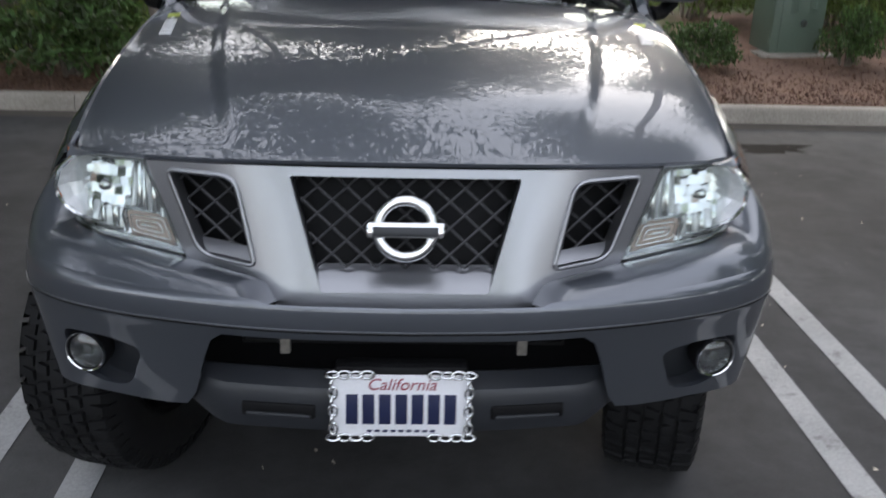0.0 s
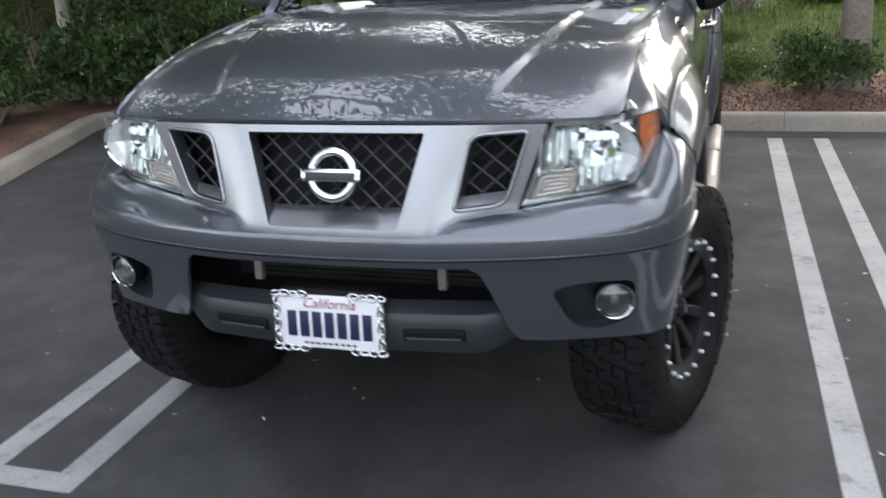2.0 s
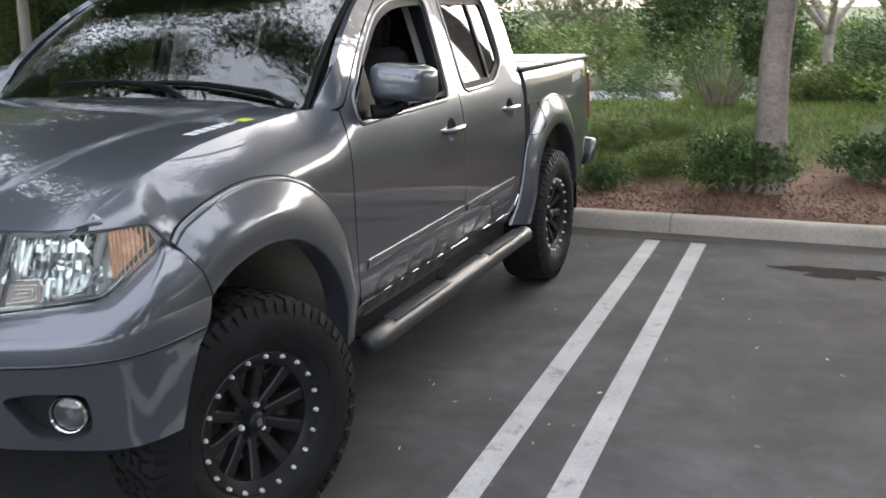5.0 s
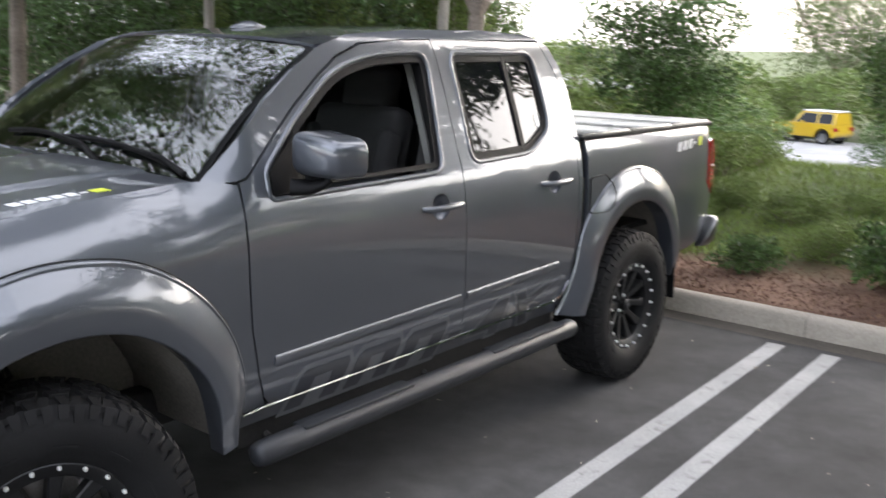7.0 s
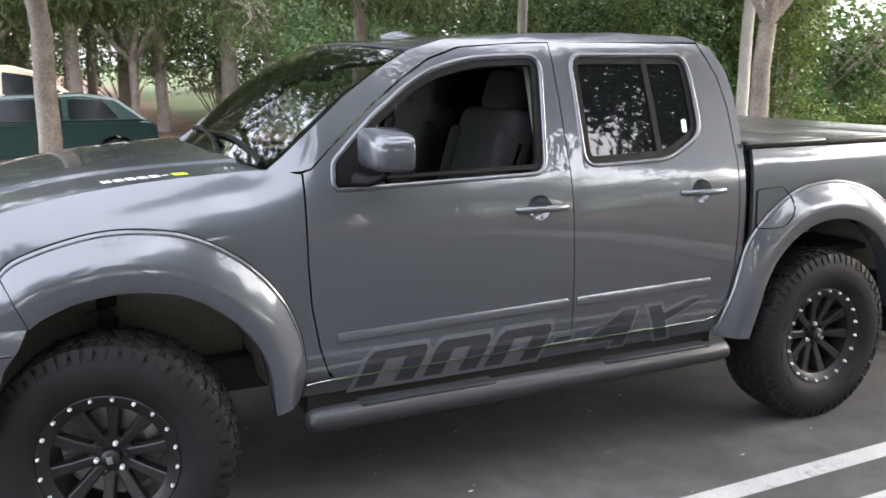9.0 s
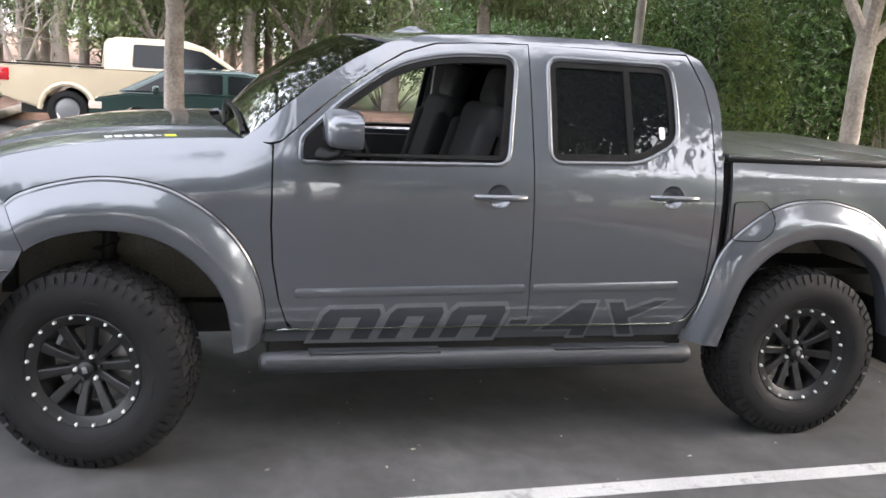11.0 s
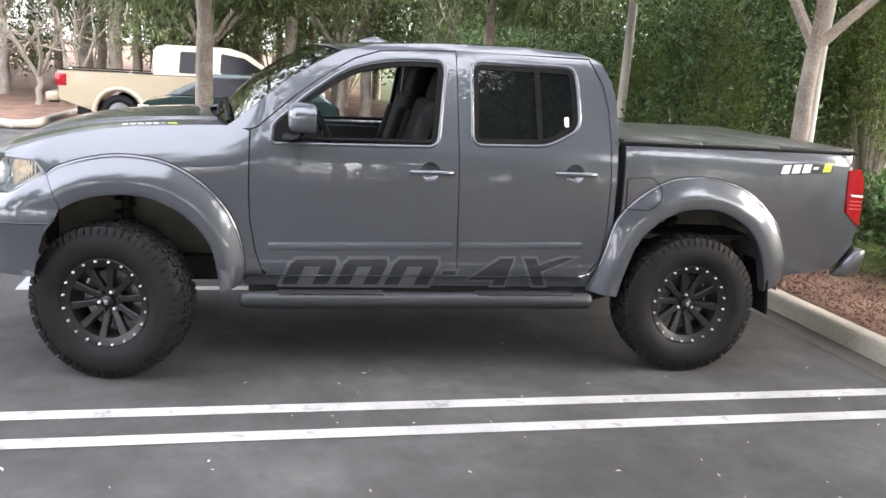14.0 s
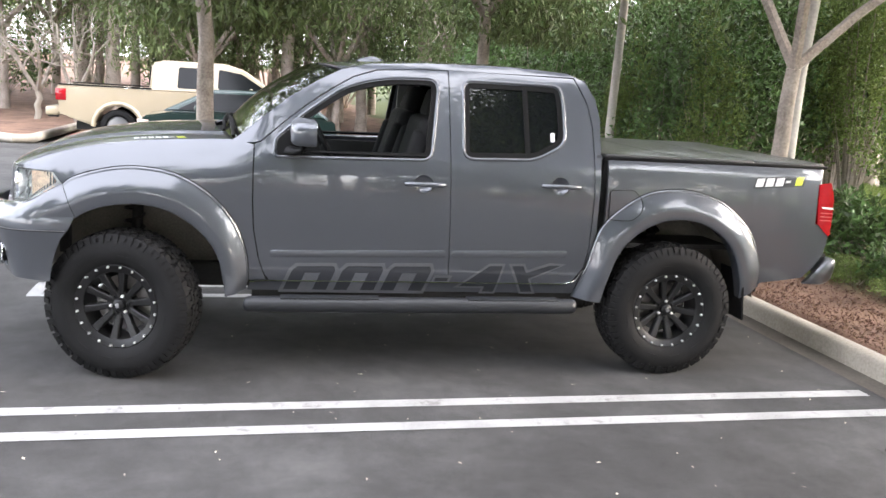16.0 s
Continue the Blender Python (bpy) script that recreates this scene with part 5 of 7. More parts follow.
bm.faces.new([v for v in bm.verts if abs(v.co.z - (roof_z(0, 2.36) + 0.028)) < 1e-4][:20])
bmesh.ops.remove_doubles(bm, verts=bm.verts, dist=1e-4)
bmesh.ops.recalc_face_normals(bm, faces=bm.faces)
part("aerial_pod", bm, PAINT, truck)


# slanted decal shapes along the foot of the doors, kept plain
def strip_at(off):
    return lambda a, h: (side_x(2.5, 0.488 + (0.176 + 0.03 * a) * h) + off, 1.757 + 1.729 * a, 0.488 + (0.176 + 0.03 * a) * h)


def decal(outline, off, mat):
    if mat is DECALGREY:
        off -= 0.0004
    return sheet("decal_shape", outline, strip_at(off), mat, truck, step=0.06, thick=0.0006, outward=MID)


def slotted(a, b, w=0.046, lean=0.038):
    """A leaning block with a slot open at its foot."""
    outer = [(a, 0.02), (a + lean * 0.70, 0.70), (a + lean * 0.82 + 0.012, 0.84), (b + lean * 0.82 - 0.010, 0.84), (b + lean * 0.70, 0.70), (b, 0.02)]
    return outer + [(b - w, 0.02), (b - w + lean * 0.62, 0.62), (a + w + lean * 0.62, 0.62), (a + w, 0.02)]


BLOCKS = [(0.024, 0.166), (0.190, 0.326), (0.348, 0.490)]
STROKES = [slotted(a, b) for a, b in BLOCKS]
STROKES += [[(0.530, 0.36), (0.575, 0.36), (0.58, 0.47), (0.535, 0.47)],
            [(0.62, 0.2), (0.72, 0.86), (0.765, 0.86), (0.745, 0.02), (0.705, 0.02), (0.71, 0.2)],
            [(0.80, 0.86), (0.84, 0.86), (0.885, 0.03), (0.845, 0.03)],
            [(0.935, 0.88), (0.975, 0.88), (0.845, 0.40), (0.82, 0.55)]]
for k, stroke in enumerate(STROKES):
    whole = stroke[:6] if k < len(BLOCKS) else stroke
    wide = [(p / 1.729, q / 0.19) for p, q in inset([(a * 1.729, h * 0.19) for a, h in whole], -0.020 if k < len(BLOCKS) else -0.014)]
    decal(wide, 0.0009 + 0.00006 * k, DECALGREY)
    decal(stroke, 0.0034 + 0.00006 * k, DECALDARK)
# dark outlines under the small badges
for s in (1, -1):
    back = [(-0.014, -0.010), (0.365, -0.010), (0.392, 0.072), (0.012, 0.072)]
    sheet("badge_outline", [(4.66 + p * 0.92, 1.190 + 0.82 * q + 0.06 * p) if s > 0 else (5.0 - p * 0.92, 1.212 + 0.82 * q - 0.06 * p) for p, q in back], bed_side(s, 0.0008), DECALDARK, truck, step=0.05, thick=0.0006, outward=MID)
# small badges on the hood's flanks and the bed sides: white blocks and a lime one
for s in (1, -1):
    for i in range(5):
        a = 0.074 * i
        blk = [(a, 0.0), (a + 0.058, 0.0), (a + 0.074, 0.062), (a + 0.016, 0.062)]
        if i == 3:
            blk = [(a + 0.005, 0.022), (a + 0.04, 0.022), (a + 0.045, 0.04), (a + 0.01, 0.04)]
        sheet("badge_block", [(4.66 + p * 0.92, 1.190 + 0.82 * q + 0.06 * p) if s > 0 else (5.0 - p * 0.92, 1.212 + 0.82 * q - 0.06 * p) for p, q in blk], bed_side(s, 0.0016), DECALLIME if i == 4 else DECALWHITE, truck, step=0.05, thick=0.001, outward=MID)
    for i in range(7):
        a = 0.050 * i
        blk = [(a, 0.0), (a + 0.036, 0.0), (a + 0.048, 0.056), (a + 0.012, 0.056)]
        if i == 5:
            blk = [(a + 0.005, 0.020), (a + 0.03, 0.020), (a + 0.034, 0.036), (a + 0.009, 0.036)]
        if i == 6:
            blk = [(a - 0.004, 0.0), (a + 0.052, 0.0), (a + 0.066, 0.058), (a + 0.008, 0.058)]
        sheet("badge_block", [(s * (0.658 + q * 0.62 + 0.10 * p), 0.965 + p * 0.78) for p, q in blk], lambda x, y: (x, y, hood_z(x, y) + 0.0016), DECALLIME if i == 6 else DECALWHITE, truck, step=0.05, thick=0.001, outward=(0, 1, 0))

# ground, parking lot, lines, kerb
def weathered(m, scale, low, high, a=0.36, b=0.64):
    """Broad stains and worn patches over a material's colour."""
    n, l = m.node_tree.nodes, m.node_tree.links
    base = n["Principled BSDF"].inputs["Base Color"]
    at, tex, rng_, tint, mul = n.new("ShaderNodeTexCoord"), n.new("ShaderNodeTexNoise"), n.new("ShaderNodeMapRange"), n.new("ShaderNodeMix"), n.new("ShaderNodeMix")
    tex.inputs["Scale"].default_value, tex.inputs["Detail"].default_value, tex.inputs["Roughness"].default_value = scale, 9, 0.7
    tex.inputs["Distortion"].default_value = 0.15
    l.new(at.outputs["Object"], tex.inputs["Vector"]), l.new(tex.outputs[0], rng_.inputs[0])
    rng_.inputs[1].default_value, rng_.inputs[2].default_value = a, b
    tint.data_type = mul.data_type = "RGBA"
    mul.blend_type = "MULTIPLY"
    mul.inputs[0].default_value = 1.0
    mul.clamp_result = False
    tint.inputs[6].default_value, tint.inputs[7].default_value = (*low, 1), (*high, 1)
    l.new(rng_.outputs[0], tint.inputs[0])
    l.new(base.links[0].from_socket, mul.inputs[6]), l.new(tint.outputs[2], mul.inputs[7]), l.new(mul.outputs[2], base)
    return m


ASPHALT = weathered(material("asphalt", (0.074, 0.074, 0.0745), 0.82, 0, 0, 0.34, 1.1, 160, 0.7, 320, rough_var=0.1, spec=0.3), 0.42, (0.62, 0.61, 0.60), (1.25, 1.24, 1.23))
weathered(ASPHALT, 2.6, (0.80, 0.80, 0.80), (1.12, 1.12, 1.12), 0.40, 0.62)
LINE = weathered(material("line_paint", (0.37, 0.37, 0.365), 0.7, 0, 0, 0.30, 2.6, 110, 0.5, 300), 9.0, (0.62, 0.61, 0.60), (1.0, 1.0, 1.0), 0.35, 0.44)
CONCRETE = material("kerb_concrete", (0.32, 0.285, 0.24), 0.85, 0, 0, 0.24, 1.7, 60, 0.5, 150, tint=(0.38, 0.345, 0.295))
GUTTER = material("gutter_dirt", (0.11, 0.095, 0.08), 0.9, 0, 0, 0.35, 2.2, 40, 0.5, 120)


def soil():
    """Bark mulch along the kerb, turf behind it, both broken up by noise."""
    m = material("planted_ground", (0.125, 0.070, 0.048), 0.95, 0, 0, 0.5, 2.0, 45, 0.9, 60, tint=(0.20, 0.118, 0.082))
    n, l = m.node_tree.nodes, m.node_tree.links
    p = n["Principled BSDF"]
    brown = p.inputs["Base Color"].links[0].from_socket
    at, sep = n.new("ShaderNodeTexCoord"), n.new("ShaderNodeSeparateXYZ")
    l.new(at.outputs["Object"], sep.inputs[0])
    wob = n.new("ShaderNodeTexNoise")
    wob.inputs["Scale"].default_value, wob.inputs["Detail"].default_value = 0.9, 5
    l.new(at.outputs["Object"], wob.inputs["Vector"])
    k = n.new("ShaderNodeMath")
    k.operation, k.inputs[1].default_value = "MULTIPLY", 2.2
    l.new(wob.outputs[0], k.inputs[0])
    add = n.new("ShaderNodeMath")
    deep, less = n.new("ShaderNodeMapRange"), n.new("ShaderNodeMath")
    deep.inputs[1].default_value, deep.inputs[2].default_value, deep.inputs[4].default_value = 1.8, 3.6, 3.2
    less.operation = "SUBTRACT"
    l.new(sep.outputs[0], deep.inputs[0]), l.new(sep.outputs[1], less.inputs[0]), l.new(deep.outputs[0], less.inputs[1])
    l.new(less.outputs[0], add.inputs[0]), l.new(k.outputs[0], add.inputs[1])
    edge = n.new("ShaderNodeMapRange")
    edge.inputs[1].default_value, edge.inputs[2].default_value = 7.7, 8.5
    l.new(add.outputs[0], edge.inputs[0])
    turf = n.new("ShaderNodeTexNoise")
    turf.inputs["Scale"].default_value, turf.inputs["Detail"].default_value = 14, 6
    l.new(at.outputs["Object"], turf.inputs["Vector"])
    green = n.new("ShaderNodeMix")
    green.data_type = "RGBA"
    green.inputs[6].default_value, green.inputs[7].default_value = (0.055, 0.068, 0.028, 1), (0.10, 0.135, 0.040, 1)
    l.new(turf.outputs[0], green.inputs[0])
    mix = n.new("ShaderNodeMix")
    mix.data_type = "RGBA"
    l.new(edge.outputs[0], mix.inputs[0]), l.new(brown, mix.inputs[6]), l.new(green.outputs[2], mix.inputs[7])
    l.new(mix.outputs[2], p.inputs["Base Color"])
    return m


SOIL = soil()
KY, KX = 5.55, -4.35


def island_x(y):
    """The island's edge towards the stalls."""
    return -4.10 - 0.30 * max(y - 3.4, 0)


def lot_z(x):
    return -0.04 * max(0.0, -8 - x)


def planted(x, y):
    return y > KY + 0.14 or (-7.4 < x < island_x(y) - 0.14 and 0.1 < y) or x < -21.5


def ground_z(x, y):
    if not planted(x, y):
        return lot_z(x) - 0.07
    z = 0.115 + 0.025 * noise.noise((x * 0.9, y * 0.9, 0)) + 0.012 * noise.noise((x * 4, y * 4, 3))
    if x < -21.5:
        return z + lot_z(-21.5) + 0.03 * min(-21.5 - x, 40)
    z += 0.22 * smooth01((y - 6.2) / 4) - 2.5 * smooth01((y - 11.5) / 9)
    if y > 20:
        z -= 0.035 * min(y - 20, 34)
    return z


def ladder(spans):
    out = []
    for a, b, k in spans:
        out += [a + (b - a) * i / k for i in range(k)]
    return out + [spans[-1][1]]


xs = ladder([(-1500, -200, 4), (-200, -60, 8), (-60, -21.6, 16), (-21.6, -21.5, 1), (-21.5, -7.5, 10), (-7.5, -7.35, 1), (-7.35, KX - 0.2, 12), (KX - 0.2, KX - 0.1, 1), (KX - 0.1, 12, 70), (12, 60, 16), (60, 200, 6), (200, 1500, 4)])
ys = ladder([(-1500, -200, 4), (-200, -40, 6), (-40, 0.05, 16), (0.05, 0.15, 1), (0.15, KY + 0.08, 16), (KY + 0.08, KY + 0.16, 1), (KY + 0.16, 12, 42), (12, 60, 24), (60, 200, 8), (200, 1500, 4)])
verts = [(x, y, ground_z(x, y)) for y in ys for x in xs]
nx = len(xs)
faces = [(j * nx + i, j * nx + i + 1, (j + 1) * nx + i + 1, (j + 1) * nx + i) for j in range(len(ys) - 1) for i in range(nx - 1)]
ground = tagged(new("ground", mesh_of("ground", verts, faces, SOIL, True)), "brown bark mulch and green turf sloping away behind the kerb", "ground", "", "structure")

bm = bmesh.new()
for quad in ([(-8, -60), (40, -60), (40, 0.12), (-8, 0.12)], [(-4.12, 0.12), (40, 0.12), (40, KY + 0.02), (-4.75, KY + 0.02), (-4.12, 3.4)], [(-21.7, -60), (-8, -60), (-8, 0.12), (-8, 11), (-21.7, 11)], [(-8, 0.12), (-7.4, 0.12), (-7.4, 11), (-8, 11)]):
    bm.faces.new([bm.verts.new((x, y, lot_z(x))) for x, y in quad])
bmesh.ops.recalc_face_normals(bm, faces=bm.faces)
me = bpy.data.meshes.new("parking_lot")
bm.to_mesh(me), bm.free()
me.materials.append(ASPHALT)
tagged(new("parking_lot", me), "dark worn asphalt of a parking lot", "road", "", "structure")


def strip(name, pts, w, z, mat, label):
    """A painted line along points."""
    bm, last = bmesh.new(), None
    for i, p in enumerate(pts):
        p = Vector(p)
        d = (Vector(pts[min(i + 1, len(pts) - 1)]) - Vector(pts[max(i - 1, 0)])).normalized()
        nrm = Vector((-d.y, d.x)) * w / 2
        row = [bm.verts.new((*(p + nrm), z)), bm.verts.new((*(p - nrm), z))]
        if last:
            bm.faces.new((last[0], last[1], row[1], row[0]))
        last = row
    bmesh.ops.recalc_face_normals(bm, faces=bm.faces)
    ob = part(name, bm, mat, None)
    return tagged(ob, label, "road marking", "stall lines", "structure")


for x0 in (1.383, 1.709, -1.012, -1.343):
    strip("stall_line", [(x0 + 0.0195 * (2.75 - y), y) for y in (0.06, 1.5, 3.0, 4.5, 5.30)], 0.106, 0.004, LINE, "worn white painted stall line on the asphalt")
for x0 in (1.57, -1.147):
    strip("stall_line", [(x0 - 0.15, 0.105), (x0 + 0.22, 0.105)], 0.098, 0.0055, LINE, "white painted bar joining two stall lines")
strip("gutter_strip", [(KX, KY - 0.085), (40, KY - 0.085)], 0.19, 0.003, GUTTER, "brown dirty strip along the kerb")


def kerb(name, pts, label):
    prof = [(0, -0.05), (0.012, 0.09), (0.018, 0.115), (0.035, 0.128), (0.13, 0.132), (0.148, 0.125), (0.15, -0.05)]
    bm, rows = bmesh.new(), []
    for i, p in enumerate(pts):
        p = Vector(p)
        d = (Vector(pts[min(i + 1, len(pts) - 1)]) - Vector(pts[max(i - 1, 0)])).normalized()
        nrm = Vector((-d.y, d.x))
        rows.append([bm.verts.new((*(p + nrm * a), z)) for a, z in prof])
    for a, b in zip(rows, rows[1:]):
        for j in range(len(prof) - 1):
            bm.faces.new((a[j], a[j + 1], b[j + 1], b[j]))
    bm.faces.new(rows[0]), bm.faces.new(rows[-1])
    bmesh.ops.recalc_face_normals(bm, faces=bm.faces)
    return tagged(part(name, bm, CONCRETE, None, smooth=40), label, "kerb", "kerb stones", "structure")


for a, b in ((-4.55, -2.6), (-2.6, -0.6), (-0.6, 1.41), (1.41, 3.9), (3.9, 6.4), (6.4, 9), (9, 14), (14, 24), (24, 39)):
    kerb("kerb", [(a + 0.003, KY), ((a + b) / 2, KY), (b - 0.003, KY)], "pale concrete kerb with a narrow joint")
kerb("kerb", [(-4.10, 0.55), (-4.10, 2.0), (-4.10, 3.4), (-4.42, 4.5), (-4.66, 5.25), (-4.68, 5.45), (-4.55, KY)], "pale concrete kerb round a planted island")
kerb("kerb", [(-7.0, 0.1), (-4.5, 0.1), (-4.2, 0.25), (-4.10, 0.55)], "rounded end of a concrete kerb")
# mulched island across the lane, with a low kerb round its nose
NOSE = [(-27, -8.2), (-18.6, -4.7), (-17.0, -3.9), (-16.6, -3.45), (-16.9, -3.1), (-18.0, -3.05), (-27, -2.6)]
bm = bmesh.new()
vs = [bm.verts.new((x, y, -0.17)) for x, y in NOSE]
bm.faces.new(vs)
bmesh.ops.recalc_face_normals(bm, faces=bm.faces)
tagged(part("mulch_bed", bm, SOIL, None), "flat reddish mulch bed across the lane", "ground", "", "structure")
bm = bmesh.new()
add_tube(bm, [(x, y, -0.24) for x, y in NOSE], 0.11, 8)
tagged(part("kerb", bm, CONCRETE, None, smooth=60), "low concrete kerb round a mulch bed", "kerb", "kerb stones", "structure")
DAMP = material("damp_asphalt", (0.016, 0.013, 0.011), 0.9, 0, 0, 0.4, 3, 60, 0.4, 200, spec=0.1)
bm = bmesh.new()
rng = np.random.default_rng(2)
bm.faces.new([bm.verts.new((2.55 + 0.34 * (1 + 0.30 * rng.normal()) * math.cos(a), 4.80 + 0.13 * (1 + 0.35 * rng.normal()) * math.sin(a), 0.0025)) for a in [2 * math.pi * k / 22 for k in range(22)]])
tagged(part("oil_stain", bm, DAMP, None), "dark damp stain on the asphalt", "stain", "", "structure")

# trees and shrubs
BARK = material("pale_bark", (0.25, 0.205, 0.172), 0.9, 0, 0, 0.3, 5, 40, 0.9, 40, tint=(0.34, 0.29, 0.25))
LEAF_OLIVE = material("narrow_leaves", (0.10, 0.13, 0.05), 0.5, 0, 0, 0.2, 2, 30, tint=(0.12, 0.16, 0.055), island=0.45)
LEAF_DARK = material("dark_leaves", (0.075, 0.13, 0.038), 0.42, 0, 0, 0.35, 0.9, 30, island=0.65)
LEAF_IVY = material("ivy_leaves", (0.12, 0.18, 0.045), 0.45, 0, 0, 0.25, 2, 30, tint=(0.17, 0.22, 0.06), island=0.5)
LEAF_BRIGHT = material("bright_leaves", (0.14, 0.21, 0.05), 0.5, 0, 0, 0.3, 2, 30, tint=(0.22, 0.28, 0.075), island=0.5)



def let_light_through(m, share):
    """Leaves glow a little with the light that falls on their other side."""
    n, l = m.node_tree.nodes, m.node_tree.links
    p, out = n["Principled BSDF"], n["Material Output"]
    thin, mix = n.new("ShaderNodeBsdfTranslucent"), n.new("ShaderNodeMixShader")
    mix.inputs[0].default_value = share
    l.new(p.inputs["Base Color"].links[0].from_socket, thin.inputs["Color"])
    l.new(p.outputs[0], mix.inputs[1]), l.new(thin.outputs[0], mix.inputs[2]), l.new(mix.outputs[0], out.inputs["Surface"])


for m in (LEAF_OLIVE, LEAF_DARK, LEAF_BRIGHT, LEAF_IVY):
    let_light_through(m, 0.24)


def leaf_mesh(name, points, length, width, mat, rng, droop=0.5):
    """Small folded leaves at points given as (x, y, z)."""
    P = np.asarray(points, float)
    n = len(P)
    d = rng.normal(size=(n, 3))
    d[:, 2] -= droop * 1.6
    d /= np.linalg.norm(d, axis=1)[:, None]
    s = np.cross(d, rng.normal(size=(n, 3)))
    s /= np.linalg.norm(s, axis=1)[:, None] + 1e-9
    ln = (length * rng.uniform(0.6, 1.3, n))[:, None]
    wd = (width * rng.uniform(0.7, 1.3, n))[:, None]
    up = np.cross(d, s) * wd * 0.35
    quad = np.stack([P, P + d * ln * 0.5 + s * wd / 2 + up, P + d * ln, P + d * ln * 0.5 - s * wd / 2 + up], 1).reshape(-1, 3)
    i = np.arange(n)[:, None] * 4
    f = (i + np.array([[0, 1, 2, 3]])).tolist()
    me = bpy.data.meshes.new(name)
    me.from_pydata(quad.tolist(), [], f)
    me.materials.append(mat)
    return me


def limbs(rng, base, trunk_h, r, forks, spread, reach, levels=3, lean=(0, 0), turn=0.6):
    """A trunk and its branches as point lists with radii, and the outer twigs' points."""
    lines, tips = [], []
    top = Vector((base[0] + lean[0], base[1] + lean[1], base[2] + trunk_h))
    b = Vector(base)
    pts = [b - Vector((0, 0, 0.25))] + [b.lerp(top, k / 5) + Vector((rng.normal() * 0.02, rng.normal() * 0.02, 0)) * (0 < k < 5) for k in range(6)]
    lines.append((pts, [r * 1.35, r * 1.18] + [r * (1.05 - 0.25 * k / 5) for k in range(1, 6)]))

    def grow(p, d, length, rad, level):
        q, path, rads = Vector(p), [Vector(p)], [rad]
        for k in range(5):
            d = (d + Vector(rng.normal(size=3)) * 0.13 + Vector((0, 0, 0.05))).normalized()
            q = q + d * length / 5
            path.append(Vector(q)), rads.append(rad * (1 - 0.45 * (k + 1) / 5))
            if level == 0 or (level == 1 and k > 1):
                tips.append((Vector(q), d.copy()))
        lines.append((path, rads))
        if level > 0:
            for j in range(3 if level > 1 else 4):
                k = rng.integers(2, 6)
                nd = (d + Vector(rng.normal(size=3)) * 0.75).normalized()
                grow(path[k], nd, length * rng.uniform(0.5, 0.75), rads[k] * 0.7, level - 1)
    for k in range(forks):
        a = 2 * math.pi * (k + rng.uniform(-0.2, 0.2)) / forks + turn
        grow(top, Vector((math.cos(a) * spread, math.sin(a) * spread, 1)).normalized(), reach * rng.uniform(0.8, 1.15), r * 0.62, levels - 1)
    return lines, tips


def make_tree(name, label, base, trunk_h, r, reach, leaves, leaf_len, leaf_w, mat, seed, forks=3, spread=0.75, droop=0.5, hang=0.7, levels=3, lean=(0, 0), cloud=0.35, bark=None, sides=10, turn=0.6, zmin=0.0):
    rng = np.random.default_rng(seed)
    tree = thing(name, label, "tree", m=pose(*base))
    lines, tips = limbs(rng, (0, 0, 0), trunk_h, r, forks, spread, reach, levels, lean, turn)
    bm = bmesh.new()
    for pts, rads in lines:
        if max(rads) > 0.006:
            add_tube(bm, pts, rads, sides if rads[0] > 0.06 else 5)
    part("trunk", bm, bark or BARK, tree, smooth=70)
    idx = rng.integers(0, len(tips), leaves)
    P = np.array([tips[i][0] for i in idx]) + rng.normal(size=(leaves, 3)) * cloud * np.array([1, 1, 0.6])
    P[:, 2] -= np.abs(rng.normal(size=leaves)) * hang * 0.5
    P = P[P[:, 2] > zmin]
    ob = part_mesh("crown", leaf_mesh("crown", P, leaf_len, leaf_w, mat, rng, droop), tree)
    return tree


def make_shrub(name, label, base, size, leaves, leaf_len, leaf_w, mat, seed, droop=-0.2):
    """Stems and a ragged, hollowed mass of small leaves."""
    rng = np.random.default_rng(seed)
    shrub = thing(name, label, "shrub", m=pose(*base))
    bm = bmesh.new()
    blobs = []
    for k in range(16):
        a, e = rng.uniform(0, 2 * math.pi), rng.uniform(0.15, 1.0)
        q = Vector((size[0] * 0.42 * math.cos(a) * (1.15 - 0.5 * e), size[1] * 0.42 * math.sin(a) * (1.15 - 0.5 * e), size[2] * (0.2 + 0.72 * e)))
        add_tube(bm, [(0.1 * q.x, 0.1 * q.y, -0.1), (0.5 * q.x, 0.5 * q.y, 0.45 * q.z), tuple(q)], [0.014 + 0.008 * size[2], 0.012, 0.004], 5)
        blobs.append(q)
    part("branching", bm, BARK, shrub)
    pick = rng.integers(0, len(blobs), leaves)
    d = rng.normal(size=(leaves, 3))
    d /= np.linalg.norm(d, axis=1)[:, None]
    rad = rng.uniform(0.45, 1.0, leaves)[:, None] ** 0.6 * 0.30 * np.array(size) * np.array([1, 1, 0.62])
    P = np.array(blobs)[pick] + d * rad
    P[:, 2] = np.maximum(P[:, 2], 0.02)
    part_mesh("foliage", leaf_mesh("foliage", P, leaf_len, leaf_w, mat, rng, droop), shrub)
    return shrub


GZ = ground_z
